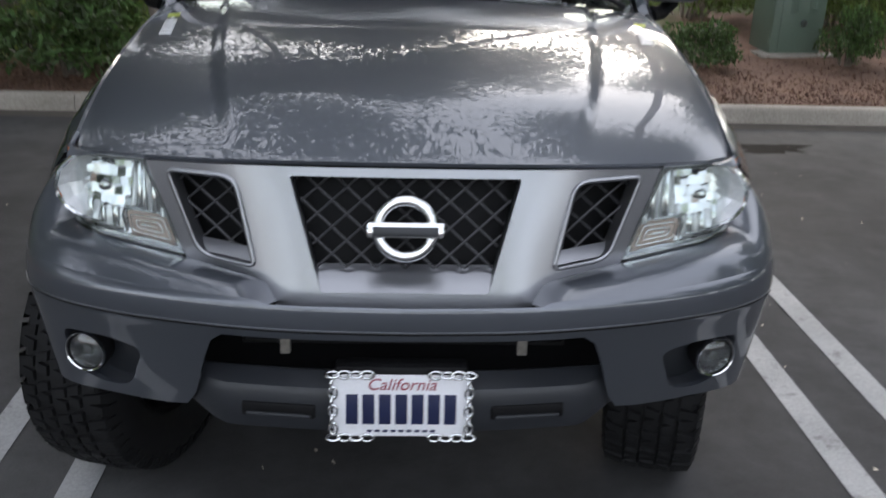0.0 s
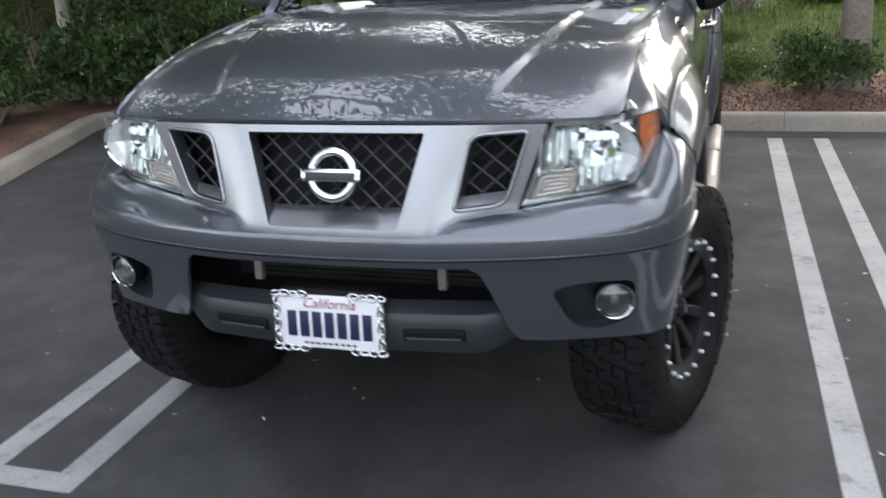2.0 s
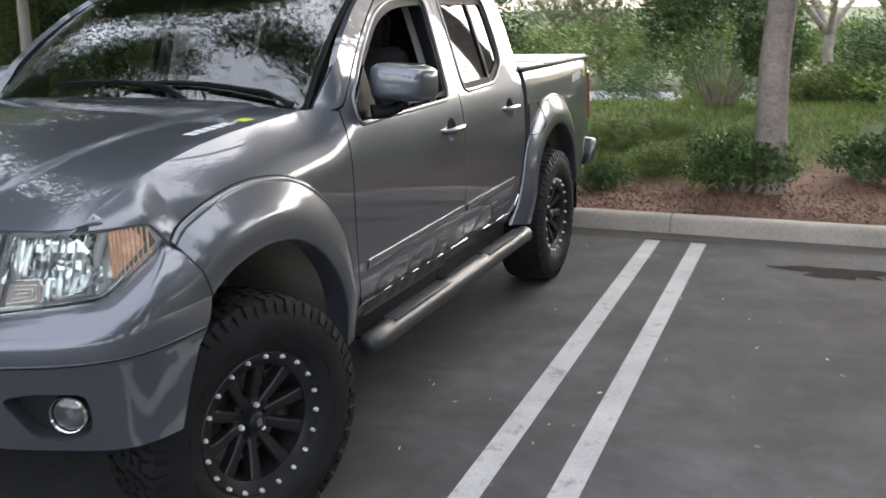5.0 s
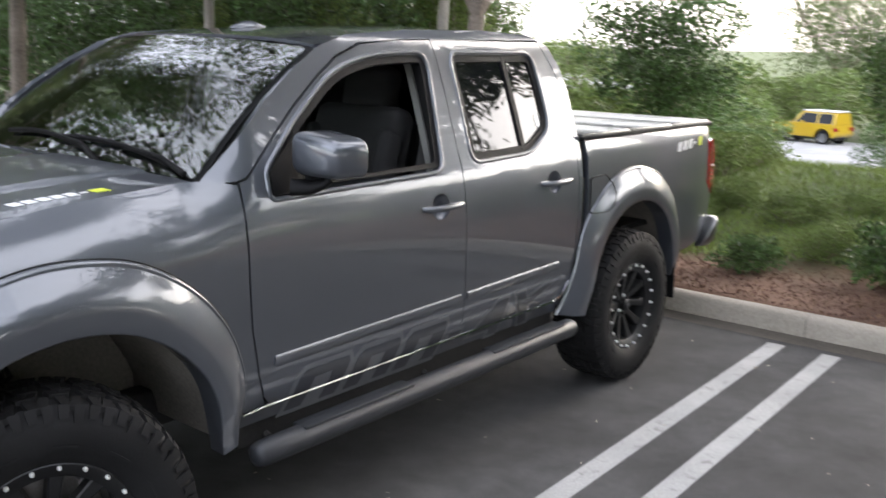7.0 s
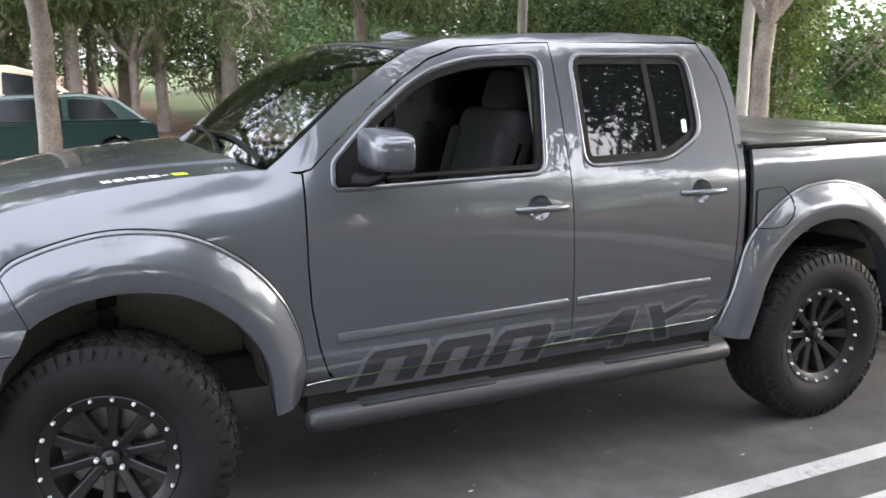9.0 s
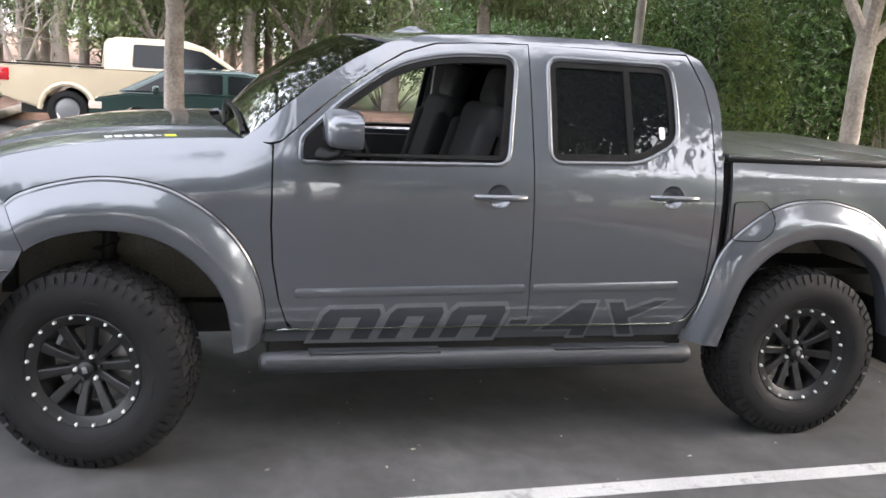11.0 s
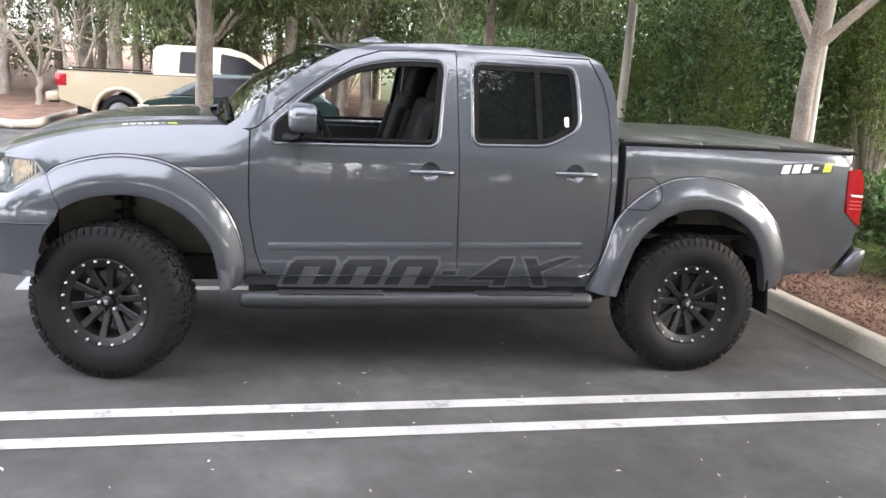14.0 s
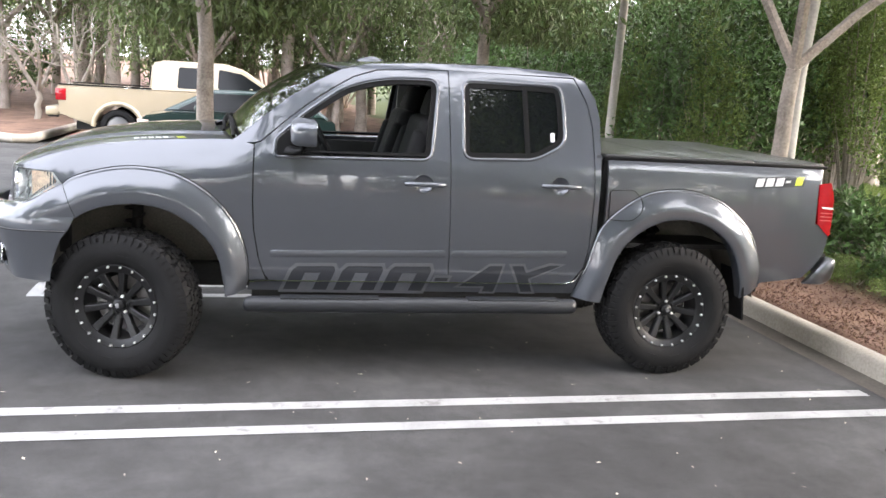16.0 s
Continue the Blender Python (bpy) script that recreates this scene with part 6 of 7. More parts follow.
# the two street trees behind the truck and the one on the island
make_tree("street_tree", "pale-barked tree forking above head height, with drooping narrow leaves", (-2.22, 6.72, GZ(-2.2, 6.7)), 1.9, 0.09, 4.0, 72000, 0.16, 0.05, LEAF_OLIVE, 4, 3, 0.6, 0.9, 1.9, 3, (0.05, 0.04), turn=1.5, zmin=3.0)
opposite = make_tree("street_tree", "slim pale-barked tree standing in turf and low shrubs", (2.02, 6.80, GZ(2, 6.8)), 2.7, 0.125, 5.2, 84000, 0.17, 0.056, LEAF_OLIVE, 8, 3, 1.05, 0.9, 1.9, 3, (0.06, 0.02), zmin=3.2)
make_tree("street_tree", "slim pale-barked tree on a planted island", (-5.05, 1.15, GZ(-5.05, 1.15)), 2.35, 0.105, 3.6, 54000, 0.15, 0.046, LEAF_OLIVE, 15, 4, 0.9, 0.9, 2.4, 3, (-0.05, -0.05), zmin=2.15)

make_tree("street_tree", "slim tree at the far edge of a planted island", (-7.15, 4.9, GZ(-7.15, 4.9)), 2.5, 0.10, 3.8, 42000, 0.15, 0.046, LEAF_OLIVE, 19, 3, 0.7, 0.9, 2.4, 3, (0.04, 0.02), zmin=2.2)
# unseen row of the same trees on the lot's open side, added to shape reflections
for x, y, a, k in ((9.8, -1.4, 40, 0.78), (10.0, 3.4, 150, 0.78), (11.0, -6.0, 190, 0.78), (14.2, 8.6, 280, 0.66)):
    copy_thing(opposite, pose(x, y, 0.0, 0, 0, a) @ Matrix.Diagonal((k, k, k, 1)))
WHITEBARK = material("white_bark", (0.50, 0.46, 0.41), 0.8, 0, 0, 0.25, 3, 30, 0.5, 40)
make_tree("pale_tree", "tall tree with a smooth white trunk behind a street tree", (-3.15, 7.5, GZ(-3.15, 7.5)), 4.6, 0.06, 2.6, 16000, 0.10, 0.024, LEAF_OLIVE, 23, 3, 0.5, 0.7, 0.6, 3, (-0.1, 0.1), bark=WHITEBARK, zmin=4.0)
make_tree("pale_tree", "tall slim tree with a pale trunk among shrubs", (-5.7, 6.38, GZ(-5.7, 6.38)), 5.0, 0.06, 2.8, 14000, 0.12, 0.03, LEAF_OLIVE, 27, 3, 0.5, 0.7, 0.6, 3, (0.1, 0.0), bark=WHITEBARK, zmin=4.0)

# shrubs
bush = make_shrub("shrub", "dense dark green shrub", (-5.0, 7.6, GZ(-5.0, 7.6)), (2.3, 2.0, 2.6), 5600, 0.09, 0.042, LEAF_DARK, 21)
rng = np.random.default_rng(5)
for x, y, s, a in ((-7.0, 7.8, 1.0, 100), (-6.4, 9.2, 1.25, 170), (-6.6, 9.4, 1.35, 220), (-8.8, 8.6, 1.2, 20), (-8.6, 10.8, 1.5, 80), (-11.5, 14.2, 1.7, 140), (-10.4, 12.4, 1.6, 250), (-11, 9.6, 1.3, 10), (-11.5, 12.0, 1.6, 60), (-10.5, 6.9, 1.1, 90), (-13.5, 7.8, 1.4, 200), (-17, 8.8, 1.6, 310), (-21, 10, 1.8, 30)):
    copy_thing(bush, pose(x, y, GZ(x, y) - 0.05, 0, 0, a) @ Matrix.Diagonal((s, s, s * 1.05, 1)))
ivy = make_shrub("ivy_clump", "tall column of pale green ivy and creepers", (-5.3, 9.5, GZ(-5.3, 9.5)), (0.95, 0.9, 3.3), 8000, 0.06, 0.03, LEAF_IVY, 71)
for x, y, s, a in ((-4.35, 7.15, 0.7, 60), (-4.55, 9.3, 1.0, 130), (-6.6, 7.0, 0.65, 300)):
    copy_thing(ivy, pose(x, y, GZ(x, y) - 0.05, 0, 0, a) @ Matrix.Diagonal((s, s, s * 1.1, 1)))
low = make_shrub("low_shrub", "low broad-leaved green shrub in the mulch", (1.75, 6.75, GZ(1.75, 6.75)), (0.75, 0.62, 0.45), 2200, 0.06, 0.028, LEAF_DARK, 31)
for x, y, s, a in ((0.6, 6.6, 0.6, 60), (2.75, 7.3, 0.9, 120), (-0.6, 7.2, 1.0, 200), (-3.0, 6.6, 1.7, 80), (-4.2, 6.5, 1.9, 200), (-1.7, 7.6, 1.5, 10), (-5.6, 3.6, 1.5, 140), (-5.6, 4.8, 1.8, 240), (-6.2, 2.2, 1.4, 300), (-5.2, 6.3, 1.6, 330)):
    copy_thing(low, pose(x, y, GZ(x, y) - 0.02, 0, 0, a) @ Matrix.Diagonal((s, s, s, 1)))
tall = make_shrub("tall_shrub", "tall ragged green shrub against the sky", (-3.5, 13.1, GZ(-3.5, 13.1)), (2.4, 2.0, 2.55), 11000, 0.085, 0.042, LEAF_DARK, 41)
copy_thing(tall, pose(1.0, 11.6, GZ(1.0, 11.6) - 0.1, 0, 0, 70) @ Matrix.Diagonal((0.8, 0.8, 0.85, 1)))

# plain scrub for the slope, where single leaves are past telling apart
scrub = make_shrub("scrub_bush", "pale green scrub growing on the slope", (-8.5, 30.0, GZ(-8.5, 30.0)), (2.3, 2.0, 2.2), 1700, 0.17, 0.075, LEAF_IVY, 43)
# denser planting behind the cabinet
for x, y, k, a in ((4.9, 11.8, 0.75, 20), (6.4, 12.6, 0.9, 130), (8.2, 12.2, 0.85, 260), (5.6, 14.2, 1.0, 310), (10.0, 13.5, 1.0, 80), (3.4, 13.6, 0.6, 200)):
    copy_thing(tall, pose(x, y, GZ(x, y) - 0.1, 0, 0, a) @ Matrix.Diagonal((k * 1.2, k * 1.2, k, 1)))

# turf blades, mulch chips and fallen leaves
rng = np.random.default_rng(12)
P = np.stack([rng.uniform(-11, 13, 100000), 6.5 + 6.5 * rng.uniform(0, 1, 100000) ** 1.3, np.zeros(100000)], 1)
keep = [noise.noise((x * 0.8, y * 0.8, 7)) + 0.55 * (y - 7.0 - 3.2 * smooth01((x - 1.8) / 1.8)) > 0.1 for x, y, z in P]
P = P[np.array(keep)]
P[:, 2] = [GZ(x, y) - 0.01 for x, y, z in P]
turf = new("turf_blades", leaf_mesh("turf_blades", P, 0.11, 0.010, LEAF_BRIGHT, rng, -1.1))
tagged(turf, "uneven bright green grass and weeds behind the mulch", "grass", "", "stuff")
P = np.stack([rng.uniform(-4.2, 13, 22000), KY + 0.17 + np.abs(rng.normal(size=22000)) * 0.8, np.zeros(22000)], 1)
P[:, 2] = [GZ(x, y) + 0.012 for x, y, z in P]
MULCH = material("bark_chips", (0.165, 0.098, 0.068), 0.95, 0, 0, 0.4, 6, 60, 0.5, 80, island=0.4)
tagged(new("mulch_chips", leaf_mesh("mulch_chips", P, 0.04, 0.012, MULCH, rng, 0.0)), "loose brown bark chips", "mulch", "", "stuff")
P = np.stack([rng.uniform(-3, 8, 420), rng.uniform(-2.5, 5.3, 420), np.full(420, 0.008)], 1)
DRYLEAF = material("dry_leaf", (0.52, 0.47, 0.38), 0.8, 0, 0, 0.3, 10, 80, island=0.4)
fl = leaf_mesh("fallen_leaves", P, 0.03, 0.012, DRYLEAF, rng, 0.0)
co = np.array([v.co for v in fl.vertices])
co[:, 2] = 0.006 + 0.35 * np.abs(co[:, 2] - 0.008)
fl.vertices.foreach_set("co", co.ravel())
tagged(new("fallen_leaves", fl), "small dry leaves lying on the asphalt", "leaves", "", "stuff")

# woods round about
wood = make_tree("wood_tree", "bare-stemmed tree with an open olive crown", (-27, -6, GZ(-27, -6)), 2.6, 0.16, 3.4, 5500, 0.21, 0.068, LEAF_OLIVE, 51, 4, 0.75, 0.5, 0.8, 3, cloud=0.5, sides=7)
wood2 = make_tree("wood_tree", "bare-stemmed tree with a bright green crown", (-30, 4, GZ(-30, 4)), 3.2, 0.18, 3.8, 5500, 0.22, 0.076, LEAF_BRIGHT, 52, 3, 0.6, 0.4, 0.8, 3, cloud=0.6, sides=7)
wood3 = make_tree("wood_tree", "low feathery olive tree with hanging foliage", (-23.5, 0.4, GZ(-23.5, 0.4)), 1.9, 0.13, 3.0, 12000, 0.16, 0.04, LEAF_OLIVE, 57, 5, 1.1, 0.9, 2.2, 3, cloud=0.5, sides=7, zmin=1.7)
for x, y, s in ((-24.5, 4.6, 1.1), (-26, 9.0, 1.2), (-25.5, -0.8, 1.15), (-21.5, 8.0, 0.95), (-24, 13.5, 1.3), (-33, 0.5, 1.5), (-34, 7, 1.5), (-36, -6, 1.5)):
    copy_thing(wood3, pose(x, y, GZ(x, y), 0, 0, 61 * x) @ Matrix.Diagonal((s, s, s, 1)))
rng = np.random.default_rng(77)
spots = [(-25.5, -9), (-26, 1.5), (-28, -2), (-25.3, 5.5), (-33, -12), (-34, -4), (-35, 3), (-33, 9), (-29, 13), (-40, -16), (-41, -8), (-42, 0), (-41, 8), (-38, 15), (-48, -12), (-49, -3), (-48, 6), (-46, 16), (-12.5, 15.5), (-13, 16), (-17, 14),
         (-15.2, 21), (-20, 20), (-26, 19), (-6, 62), (2, 33), (9, 36), (14, 30), (-30, 28), (10, 62), (20, 44),
         # this last pair is unseen, added for the truck's reflections
         (16, -10), (21, -2)]
for i, (x, y) in enumerate(spots):
    s = rng.uniform(0.85, 1.3)
    copy_thing(wood if i % 2 else wood2, pose(x, y, GZ(x, y) if planted(x, y) else 0.0, 0, 0, rng.uniform(0, 360)) @ Matrix.Diagonal((s, s, s, 1)))
# tall trees on the open side of the lot, and past its far end
# those on the open side and far end are mostly unseen, added to shape reflections
for x, y, s in ((22, 13, 1.0), (27, 11, 1.2), (25, 19, 1.2), (17, 20, 0.8), (29, 16, 1.4), (19, -3, 1.2), (20, 4, 1.2), (25, 2, 1.6), (12, 26, 0.9), (21, -9, 1.7), (-6, -26, 1.2), (-14, -24, 1.3), (6, -27, 1.2), (0, -31, 1.3),
                (-24, -2.2, 1.35), (-24.5, 3, 1.4), (-25, 7.5, 1.5), (-28, 0.5, 1.5), (-29, 5, 1.6), (-30, -4, 1.5), (-32, 2, 1.6), (-27, 11, 1.6), (-31, -8.5, 1.5), (-38, 4, 1.7), (-38, -4, 1.7)):
    copy_thing(wood if (x * 7 + y) % 2 > 1 else wood2, pose(x, y, GZ(x, y) if planted(x, y) else 0.0, 0, 0, 40 * x) @ Matrix.Diagonal((s, s, s, 1)))
for x, y, s in ((-27, -12, 1.4), (-30, -7, 1.5), (-29, 0, 1.5), (-28, 8, 1.6), (-31, 12, 1.7), (-36, -10, 1.8), (-37, -1, 1.8), (-37, 6, 1.8), (-14, 14, 1.6), (-17, 17, 1.8), (-22, 16, 1.8), (-45, -6, 2.2), (-45, 3, 2.2), (-45, 11, 2.2),
                (2.2, 22, 0.9), (6, 24, 1.2), (-1, 30, 1.1), (10, 26, 1.4), (15, 34, 1.8), (4, 60, 1.8)):
    copy_thing(bush, pose(x, y, GZ(x, y) - 0.1, 0, 0, rng.uniform(0, 360)) @ Matrix.Diagonal((s, s, s, 1)))


# two feathery trees past the far road, scrub along the foot of the slope, and bare pale trees across the lane
for x, y, s in ((-14.0, 67, 2.0), (-18.5, 72, 1.9), (-7.0, 64, 2.1), (-2.0, 68, 2.3), (5.0, 72, 2.4)):
    copy_thing(wood3, pose(x, y, GZ(x, y) - 0.1, 0, 0, 37 * y) @ Matrix.Diagonal((s * 1.1, s, s, 1)))
for k in range(15):
    x, y, z = -27.0 + 2.1 * k, 57.5 + 2.3 * ((k * 2) % 3), 1.45 + 0.16 * ((k * 5) % 4)
    copy_thing(scrub, pose(x, y, min(GZ(x, y), -3.2), 0, 0, 83 * k) @ Matrix.Diagonal((z * 1.2, z, z, 1)))
pale = material("pale_smooth_bark", (0.30, 0.26, 0.22), 0.85, 0, 0, 0.25, 4, 40, 0.5, 40)
for x, y, seed in ((-22.6, -4.1, 61), (-22.2, -3.0, 64), (-23.4, -6.0, 66)):
    make_tree("bare_tree", "nearly leafless pale-barked tree with crooked limbs", (x, y, GZ(x, y)), 1.0, 0.10, 1.9, 500, 0.10, 0.03, LEAF_OLIVE, seed, 3, 0.6, 0.4, 0.3, 3, bark=pale, sides=8)

for x, y, s in ((-19.5, 25, 1.5), (-22, 24.5, 1.6)):
    copy_thing(wood2, pose(x, y, GZ(x, y), 0, 0, 11 * y) @ Matrix.Diagonal((s, s, s, 1)))
for x, y, s in ((-16, 21.5, 2.4), (-17, 23, 2.5), (-44, 62, 1.0), (-37, 60, 0.9), (9, 64, 2.2)):
    copy_thing(bush, pose(x, y, GZ(x, y) - 0.1, 0, 0, 31 * y) @ Matrix.Diagonal((s * 1.25, s, s, 1)))
# a hedge line part-way down the slope
for k in range(11):
    x, y, z = -10.5 - 2.0 * k, 33.5 + 1.7 * (k % 3), 1.05 + 0.16 * ((k * 5) % 4)
    copy_thing(scrub if k % 2 else bush, pose(x, y, GZ(x, y) - 0.1, 0, 0, 67 * k) @ Matrix.Diagonal((z * 1.1, z, z, 1)))
# scrub over the lower slope, with a gap towards the far road
rng = np.random.default_rng(97)
for k in range(46):
    y = rng.uniform(23, 48)
    x, z = 3.3 - y * rng.uniform(0.41, 0.62), 0.42 + y / 75 + rng.uniform(0, 0.25)
    copy_thing(scrub, pose(x, y, GZ(x, y) - 0.1, 0, 0, 71 * k) @ Matrix.Diagonal((z * 1.5, z * 1.3, z, 1)))
# shrubs beside the far road and along the open side of the lot
# those on the lot's open side are unseen, added to close bright gaps in reflections
for x, y, s in ((-7.9, 27.5, 0.85), (-3.6, 29, 1.0), (-9.4, 27.5, 0.95), (-3.6, 22.7, 0.4), (-4.8, 24, 0.38), (-2.2, 23.5, 0.6), (13.5, 6.5, 1.2), (15.5, 9.5, 1.4), (17.5, 2, 1.4), (17, 5.5, 1.2), (16.5, 13, 1.5), (18.5, -1.5, 1.3), (19, -6, 1.5), (11.5, 11.5, 1.3), (12.5, 17, 1.5), (23, 8, 1.8), (23, -3, 1.8)):
    copy_thing(bush, pose(x, y, (GZ(x, y) if planted(x, y) else 0.0) - 0.05, 0, 0, 53 * x) @ Matrix.Diagonal((s, s, s, 1)))
# low shrubs and weeds spread over the turf
weed = make_shrub("low_shrub", "low pale green shrub growing in turf", (-2.6, 10.2, GZ(-2.6, 10.2)), (1.3, 1.1, 0.75), 2600, 0.07, 0.03, LEAF_IVY, 83)
rng = np.random.default_rng(93)
for i in range(38):
    x, y, s = rng.uniform(-8, 9), rng.uniform(9.0, 21), rng.uniform(0.6, 1.25)
    if 0.20 < (3.2 - x) / y < 0.42:
        s *= 0.55
    copy_thing(weed if i % 3 else low, pose(x, y, GZ(x, y) - 0.04, 0, 0, rng.uniform(0, 360)) @ Matrix.Diagonal((s, s, s, 1)))
# tufts and weeds along the front of the turf
rng = np.random.default_rng(95)
for i in range(34):
    x, y, s = rng.uniform(-3.5, 2.0), rng.uniform(6.7, 9.4), rng.uniform(0.22, 0.5)
    copy_thing(weed, pose(x, y, GZ(x, y) - 0.03, 0, 0, rng.uniform(0, 360)) @ Matrix.Diagonal((s * 1.2, s, s * 0.9, 1)))
# shrubs scattered down the slope
rng = np.random.default_rng(91)
for i in range(26):
    x, y, s = rng.uniform(-16, 16), rng.uniform(15, 33), rng.uniform(0.5, 0.95)
    if 0.22 < (3.2 - x) / y < 0.40:
        s *= 0.45
    copy_thing(scrub if i % 3 or y > 22 else tall, pose(x, y, GZ(x, y) - 0.1, 0, 0, rng.uniform(0, 360)) @ Matrix.Diagonal((s * 1.2, s * 1.2, s * 0.8, 1)))

# vehicles farther off
def prism(bm, poly, half):
    """A side outline in (y, z), as wide as half(y, z) to each side."""
    a = [bm.verts.new((half(y, z), y, z)) for y, z in poly]
    b = [bm.verts.new((-half(y, z), y, z)) for y, z in poly]
    f = [bm.faces.new(a), bm.faces.new(b[::-1])]
    for i in range(len(poly)):
        bm.faces.new((a[i], a[i - 1], b[i - 1], b[i]))
    return f


def arch(y, r, z0, n=9):
    return [(y + r * math.cos(math.pi * k / n), z0 + r * math.sin(math.pi * k / n)) for k in range(n + 1)][::-1]


def make_car(name, label, m, paint, lower, cabin, windows, wheels, r, width, lamps, flares=False):
    """lower and cabin: side outlines from tail (y = 0) to nose; windows: side outlines; wheels: their y."""
    car = thing(name, label, "car", m=m)
    low = [p for p in lower]
    low += [(y, z) for w in sorted(wheels, reverse=True) for y, z in arch(w, r * 1.22, r)[::-1]]
    bm = bmesh.new()
    prism(bm, low, lambda y, z: width / 2 - 0.05 * max(0, z - 0.95) - 0.04 * max(0, 0.6 - z))
    bmesh.ops.recalc_face_normals(bm, faces=bm.faces)
    bmesh.ops.bevel(bm, geom=[e for e in bm.edges if e.calc_length() > 0.25], offset=0.035, segments=2, affect="EDGES")
    part("body", bm, paint, car, smooth=40)
    zb, zt = min(p[1] for p in cabin), max(p[1] for p in cabin)

    def cab_half(y, z):
        return width / 2 - 0.05 - 0.20 * (z - zb) / (zt - zb)
    bm = bmesh.new()
    prism(bm, cabin, cab_half)
    bmesh.ops.recalc_face_normals(bm, faces=bm.faces)
    bmesh.ops.bevel(bm, geom=[e for e in bm.edges if e.calc_length() > 0.3], offset=0.05, segments=3, affect="EDGES")
    part("cabin", bm, paint, car, smooth=50)
    for s in (1, -1):
        for win in windows:
            sheet("window", rounded(win, 0.05), lambda y, z: (s * (cab_half(y, z) + 0.008), y, z), DARKGLASS, car, step=0.5, thick=0.01, outward=(0, 2.5, 1))
        for w in wheels:
            at = Matrix.Translation((s * (width / 2 - 0.12), w, r)) @ Matrix.Diagonal((s, 1, 1, 1))
            wh = part("wheel", lathe([(0.0005, 0.06), (r * 0.2, 0.065), (r * 0.55, 0.05), (r * 0.62, 0.075), (r * 0.62, -0.05)], 20, at), SILVER, car)
            part("tyre", lathe([(r * 0.6, 0.07), (r * 0.72, 0.11), (r * 0.93, 0.10), (r, 0.07), (r, -0.08), (r * 0.9, -0.1), (r * 0.6, -0.08)], 26, at), RUBBER, wh)
        for w in wheels if flares else ():
            part("wheel_flare", tube([(s * (width / 2 - 0.01), y, z) for y, z in arch(w, r * 1.34, r)], 0.055, 8), paint, car)
        for (y0, y1, z0, z1, mat) in lamps:
            part("lamp", box((s * (width / 2 - 0.16), (y0 + y1) / 2, (z0 + z1) / 2), (0.34, y1 - y0, z1 - z0), None, 0.02), mat, car)
        part("door_mirror", box((s * (width / 2 + 0.10), max(p[0] for p in cabin) - 0.75, zb + 0.12), (0.2, 0.12, 0.16), None, 0.04, 3), paint, car)
    part("underside", box((0, (low[0][0] + max(p[0] for p in low)) / 2, 0.42), (width * 0.8, max(p[0] for p in low) * 0.9, 0.2)), DARK, car)
    return car


TAN = material("tan_paint", (0.40, 0.335, 0.235), 0.35, 0.1, 0.7, 0.05, 2, 300)
GREEN = material("dark_green_paint", (0.012, 0.035, 0.03), 0.3, 0.3, 0.9, 0.1, 2, 300)
YELLOW = material("yellow_paint", (0.55, 0.36, 0.02), 0.35, 0, 0.7, 0.05, 2, 300)
WHITECAR = material("white_paint", (0.7, 0.71, 0.72), 0.3, 0.1, 0.8, 0.04, 2, 300)
tan = make_car("tan_pickup", "tan pickup truck with an open bed, parked side-on across the lane", pose(-18.4, -2.7, lot_z(-18.4) + 0.06, 0, 0, 0), TAN,
         [(0.25, 0.62), (0.06, 0.70), (0.06, 0.90), (0.02, 1.36), (2.25, 1.33), (4.9, 1.34), (6.0, 1.22), (6.2, 1.0), (6.2, 0.6), (6.0, 0.5)],
         [(2.10, 1.30), (2.16, 1.98), (2.35, 2.06), (3.9, 2.06), (4.35, 1.93), (5.25, 1.33)],
         [[(2.75, 1.42), (3.52, 1.42), (3.50, 1.92), (2.78, 1.92)], [(3.70, 1.42), (4.95, 1.42), (4.27, 1.84), (3.72, 1.92)]], [1.40, 5.2], 0.42, 2.0,
         [(0.0, 0.24, 1.0, 1.28, RED), (5.95, 6.22, 0.92, 1.12, PEARL)], flares=True)
part("rear_bumper", box((0, -0.08, 0.74), (1.92, 0.30, 0.20), None, 0.04, 3), TAN, tan)
part("tow_hitch", box((0, -0.22, 0.58), (0.08, 0.25, 0.08), None, 0.01), DARK, tan)
for s in (1, -1):
    part("bed_rail", box((s * 0.93, 1.12, 1.372), (0.09, 2.10, 0.03), None, 0.01), BLACK, tan)
    part("door_seam", box((s * 1.0, 3.61, 1.0), (0.012, 0.012, 0.68)), DARK, tan)
    part("door_handle", box((s * 1.005, 3.85, 1.22), (0.03, 0.16, 0.035), None, 0.01), TAN, tan)
part("back_glass", box((0, 2.105, 1.68), (1.36, 0.03, 0.42), Matrix.Rotation(radians(-5), 4, "X"), 0.01), DARKGLASS, tan)
part("tailgate_seam", box((0, 0.03, 1.12), (1.62, 0.03, 0.02)), DARK, tan)
make_car("green_hatchback", "dark green hatchback parked beside a tan pickup", pose(-15.5, 3.65, lot_z(-15.5), 0, 0, 180), GREEN,
         [(0.1, 0.35), (0.0, 0.55), (0.06, 0.9), (0.9, 0.96), (3.5, 0.95), (4.1, 0.84), (4.25, 0.6), (4.2, 0.35)],
         [(0.15, 0.92), (0.75, 1.38), (1.3, 1.47), (2.75, 1.45), (3.75, 0.95)],
         [[(0.72, 1.0), (1.62, 1.0), (1.62, 1.37), (1.0, 1.35)], [(1.72, 1.0), (3.42, 1.0), (2.72, 1.37), (1.72, 1.38)]], [0.8, 3.35], 0.31, 1.72,
         [(4.0, 4.24, 0.62, 0.76, PEARL)])
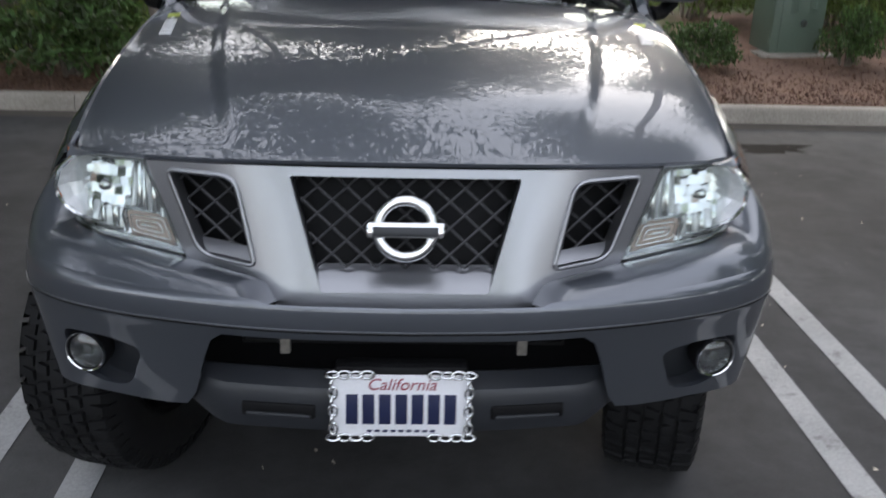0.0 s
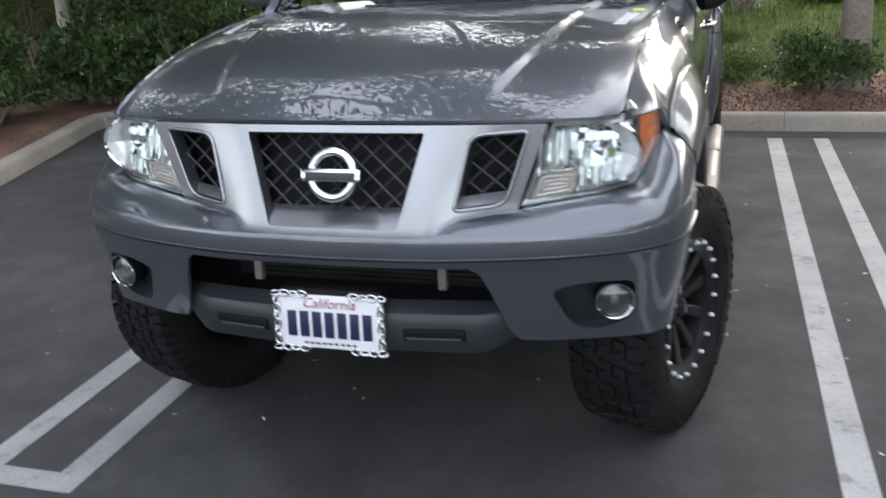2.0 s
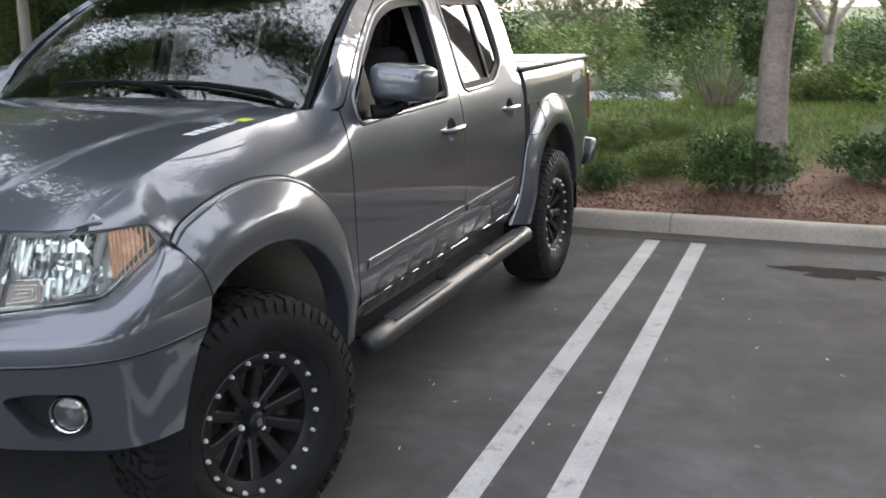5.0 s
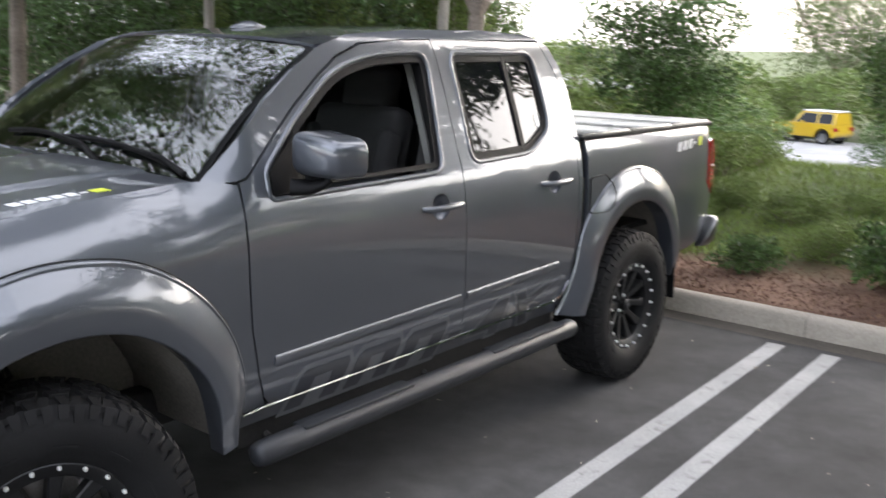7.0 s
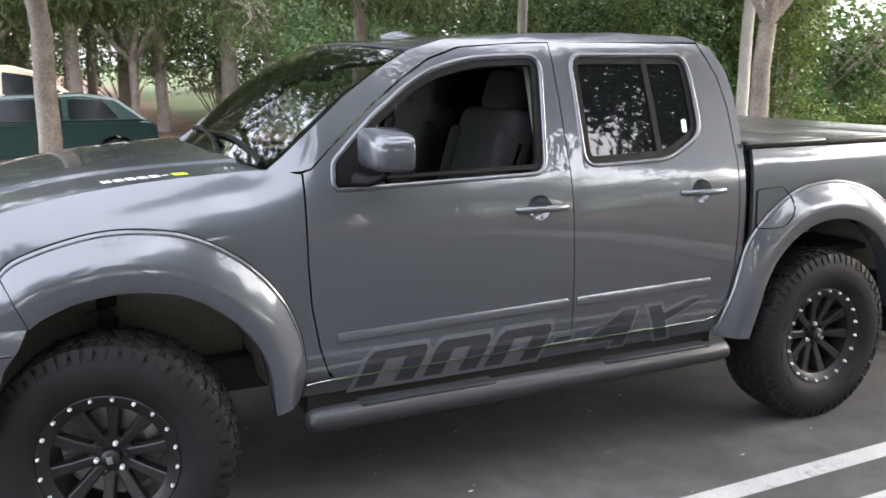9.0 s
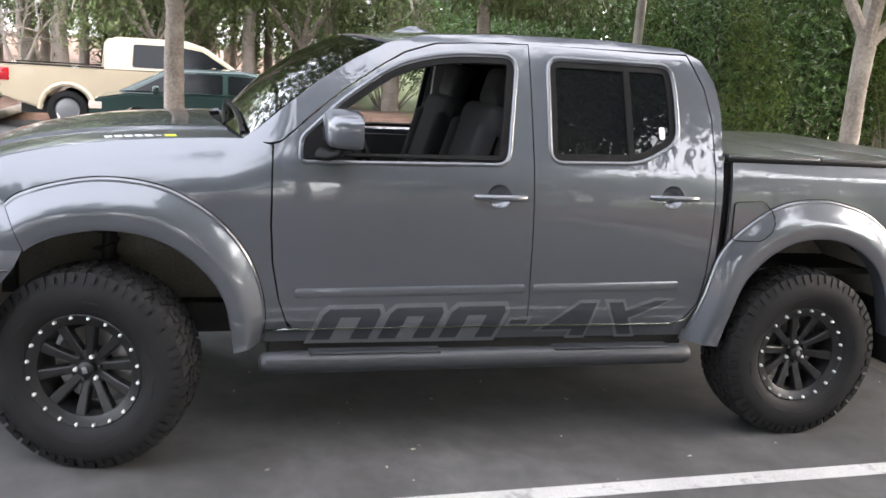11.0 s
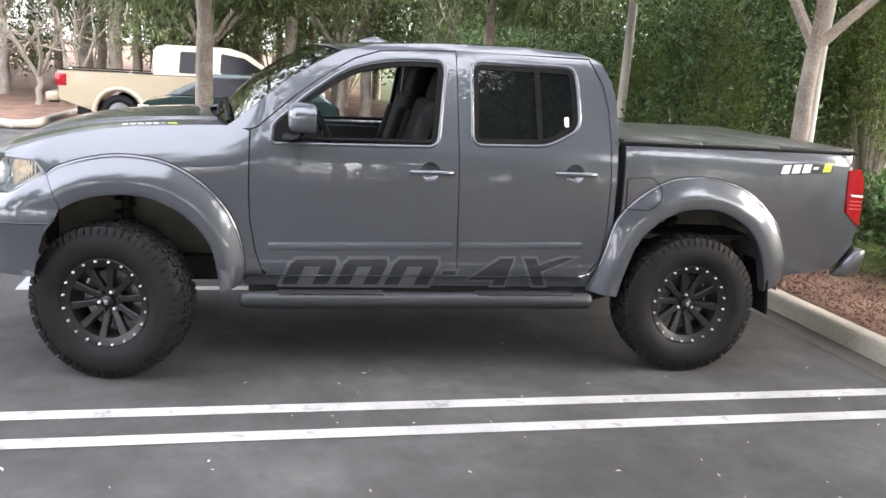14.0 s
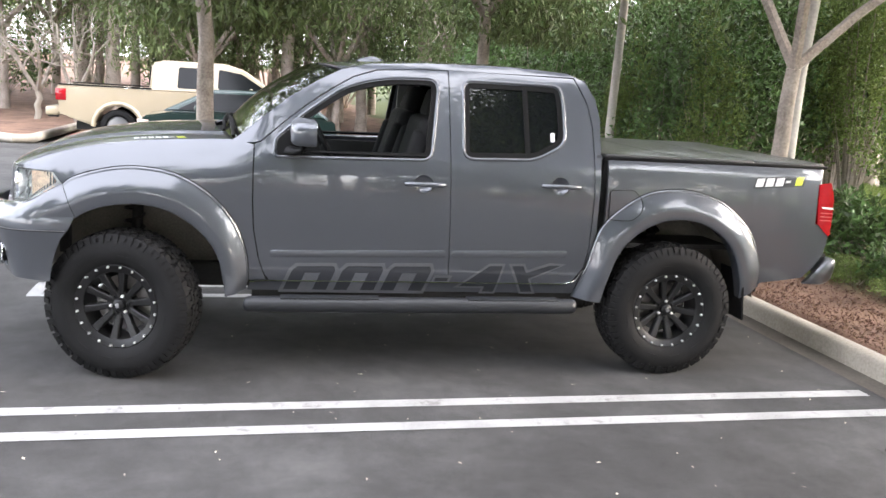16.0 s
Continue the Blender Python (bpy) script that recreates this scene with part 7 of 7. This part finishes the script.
jeep = make_car("yellow_jeep", "yellow off-road car with a pale roof, far down the slope", pose(-12.4, 53.6, GZ(-12.4, 53.6) + 0.02, 0, 0, 75), YELLOW,
         [(0.1, 0.5), (0.0, 0.6), (0.05, 1.15), (2.6, 1.15), (4.0, 1.08), (4.1, 0.6), (4.0, 0.5)], [(0.05, 1.12), (0.12, 1.82), (2.2, 1.84), (2.75, 1.13)],
         [[(0.25, 1.2), (1.1, 1.2), (1.1, 1.72), (0.28, 1.72)], [(1.22, 1.2), (2.5, 1.2), (2.1, 1.72), (1.22, 1.72)]], [0.75, 3.3], 0.42, 1.8, [(-0.02, 0.1, 0.8, 1.0, RED)])
part("hard_top", box((0, 1.15, 1.85), (1.35, 2.1, 0.06), None, 0.02), WHITEPAINT, jeep)
make_car("white_saloon", "white car parked far beyond the turf", pose(4.2, 39, GZ(4.2, 39), 0, 0, -70), WHITECAR,
         [(0.1, 0.3), (0.0, 0.5), (0.05, 0.9), (1.0, 0.95), (3.2, 0.93), (4.4, 0.78), (4.5, 0.5), (4.4, 0.3)], [(0.6, 0.92), (1.2, 1.36), (2.3, 1.4), (3.4, 0.94)],
         [[(0.95, 0.98), (1.9, 0.98), (1.9, 1.32), (1.3, 1.30)], [(2.0, 0.98), (3.1, 0.98), (2.3, 1.33), (2.0, 1.33)]], [0.85, 3.55], 0.31, 1.75, [(0.0, 0.1, 0.7, 0.88, RED)])
make_car("white_saloon", "pale car parked in a far row", pose(9.5, 41, GZ(9.5, 41), 0, 0, -80), WHITECAR,
         [(0.1, 0.3), (0.0, 0.5), (0.05, 0.9), (1.0, 0.95), (3.2, 0.93), (4.4, 0.78), (4.5, 0.5), (4.4, 0.3)], [(0.6, 0.92), (1.2, 1.36), (2.3, 1.4), (3.4, 0.94)],
         [[(0.95, 0.98), (1.9, 0.98), (1.9, 1.32), (1.3, 1.30)], [(2.0, 0.98), (3.1, 0.98), (2.3, 1.33), (2.0, 1.33)]], [0.85, 3.55], 0.31, 1.75, [(0.0, 0.1, 0.7, 0.88, RED)])
PALEROAD = material("pale_road", (0.30, 0.30, 0.30), 0.85, 0, 0, 0.25, 0.7, 20, 0.3, 60)
bm = bmesh.new()
add_grid(bm, lambda u, v: (-40 + 80 * u, 36 + 20 * v, GZ(-40 + 80 * u, 36 + 20 * v) + 0.06), 40, 14)
tagged(part("far_road", bm, PALEROAD, None), "pale road at the foot of the slope", "road", "", "structure")

# green utility cabinet in the planting
WHITECAB = material("pale_cabinet_green", (0.36, 0.40, 0.34), 0.5, 0, 0.1, 0.12, 3, 80, 0.1, 200)
CABGREEN = material("cabinet_green", (0.14, 0.19, 0.145), 0.5, 0, 0.1, 0.12, 3, 80, 0.1, 200)
cab = thing("utility_cabinet", "grey-green metal utility cabinet with louvres, on a concrete pad", "cabinet", m=pose(3.93, 8.1, GZ(3.93, 8.1) - 0.03, 0, 0, 7))
part("housing", box((0, 0, 0.345), (0.56, 0.46, 0.64), None, 0.012), CABGREEN, cab)
part("lid", box((0, 0, 0.680), (0.61, 0.51, 0.045), None, 0.015), WHITECAB, cab, "pale green overhanging lid")
part("door_panel", box((0.03, -0.234, 0.335), (0.46, 0.012, 0.57), None, 0.004), CABGREEN, cab)
for x in (-0.07, 0.13):
    for k in range(5):
        part("louvre", box((x, -0.244, 0.44 + 0.032 * k), (0.085, 0.014, 0.012), Matrix.Rotation(radians(30), 4, "X"), 0.003), CABGREEN, cab)
part("handle", lathe([(0.0005, -0.275), (0.028, -0.272), (0.034, -0.255), (0.034, -0.235)], 16, Matrix.Translation((0.05, 0, 0.33)) @ Matrix.Rotation(radians(90), 4, "Z") @ Matrix.Rotation(radians(180), 4, "X") @ Matrix.Diagonal((1, 1, 1, 1))), SILVER, cab)
for z in (0.14, 0.52):
    part("hinge", box((-0.282, -0.20, z), (0.012, 0.03, 0.07), None, 0.003), CABGREEN, cab)
part("pad", box((0, 0, 0.0), (0.85, 0.75, 0.06), None, 0.015), CONCRETE, cab)
copy_thing(low, pose(4.35, 7.5, GZ(4.35, 7.5), 0, 0, 33) @ Matrix.Diagonal((0.75, 0.75, 1.15, 1)))
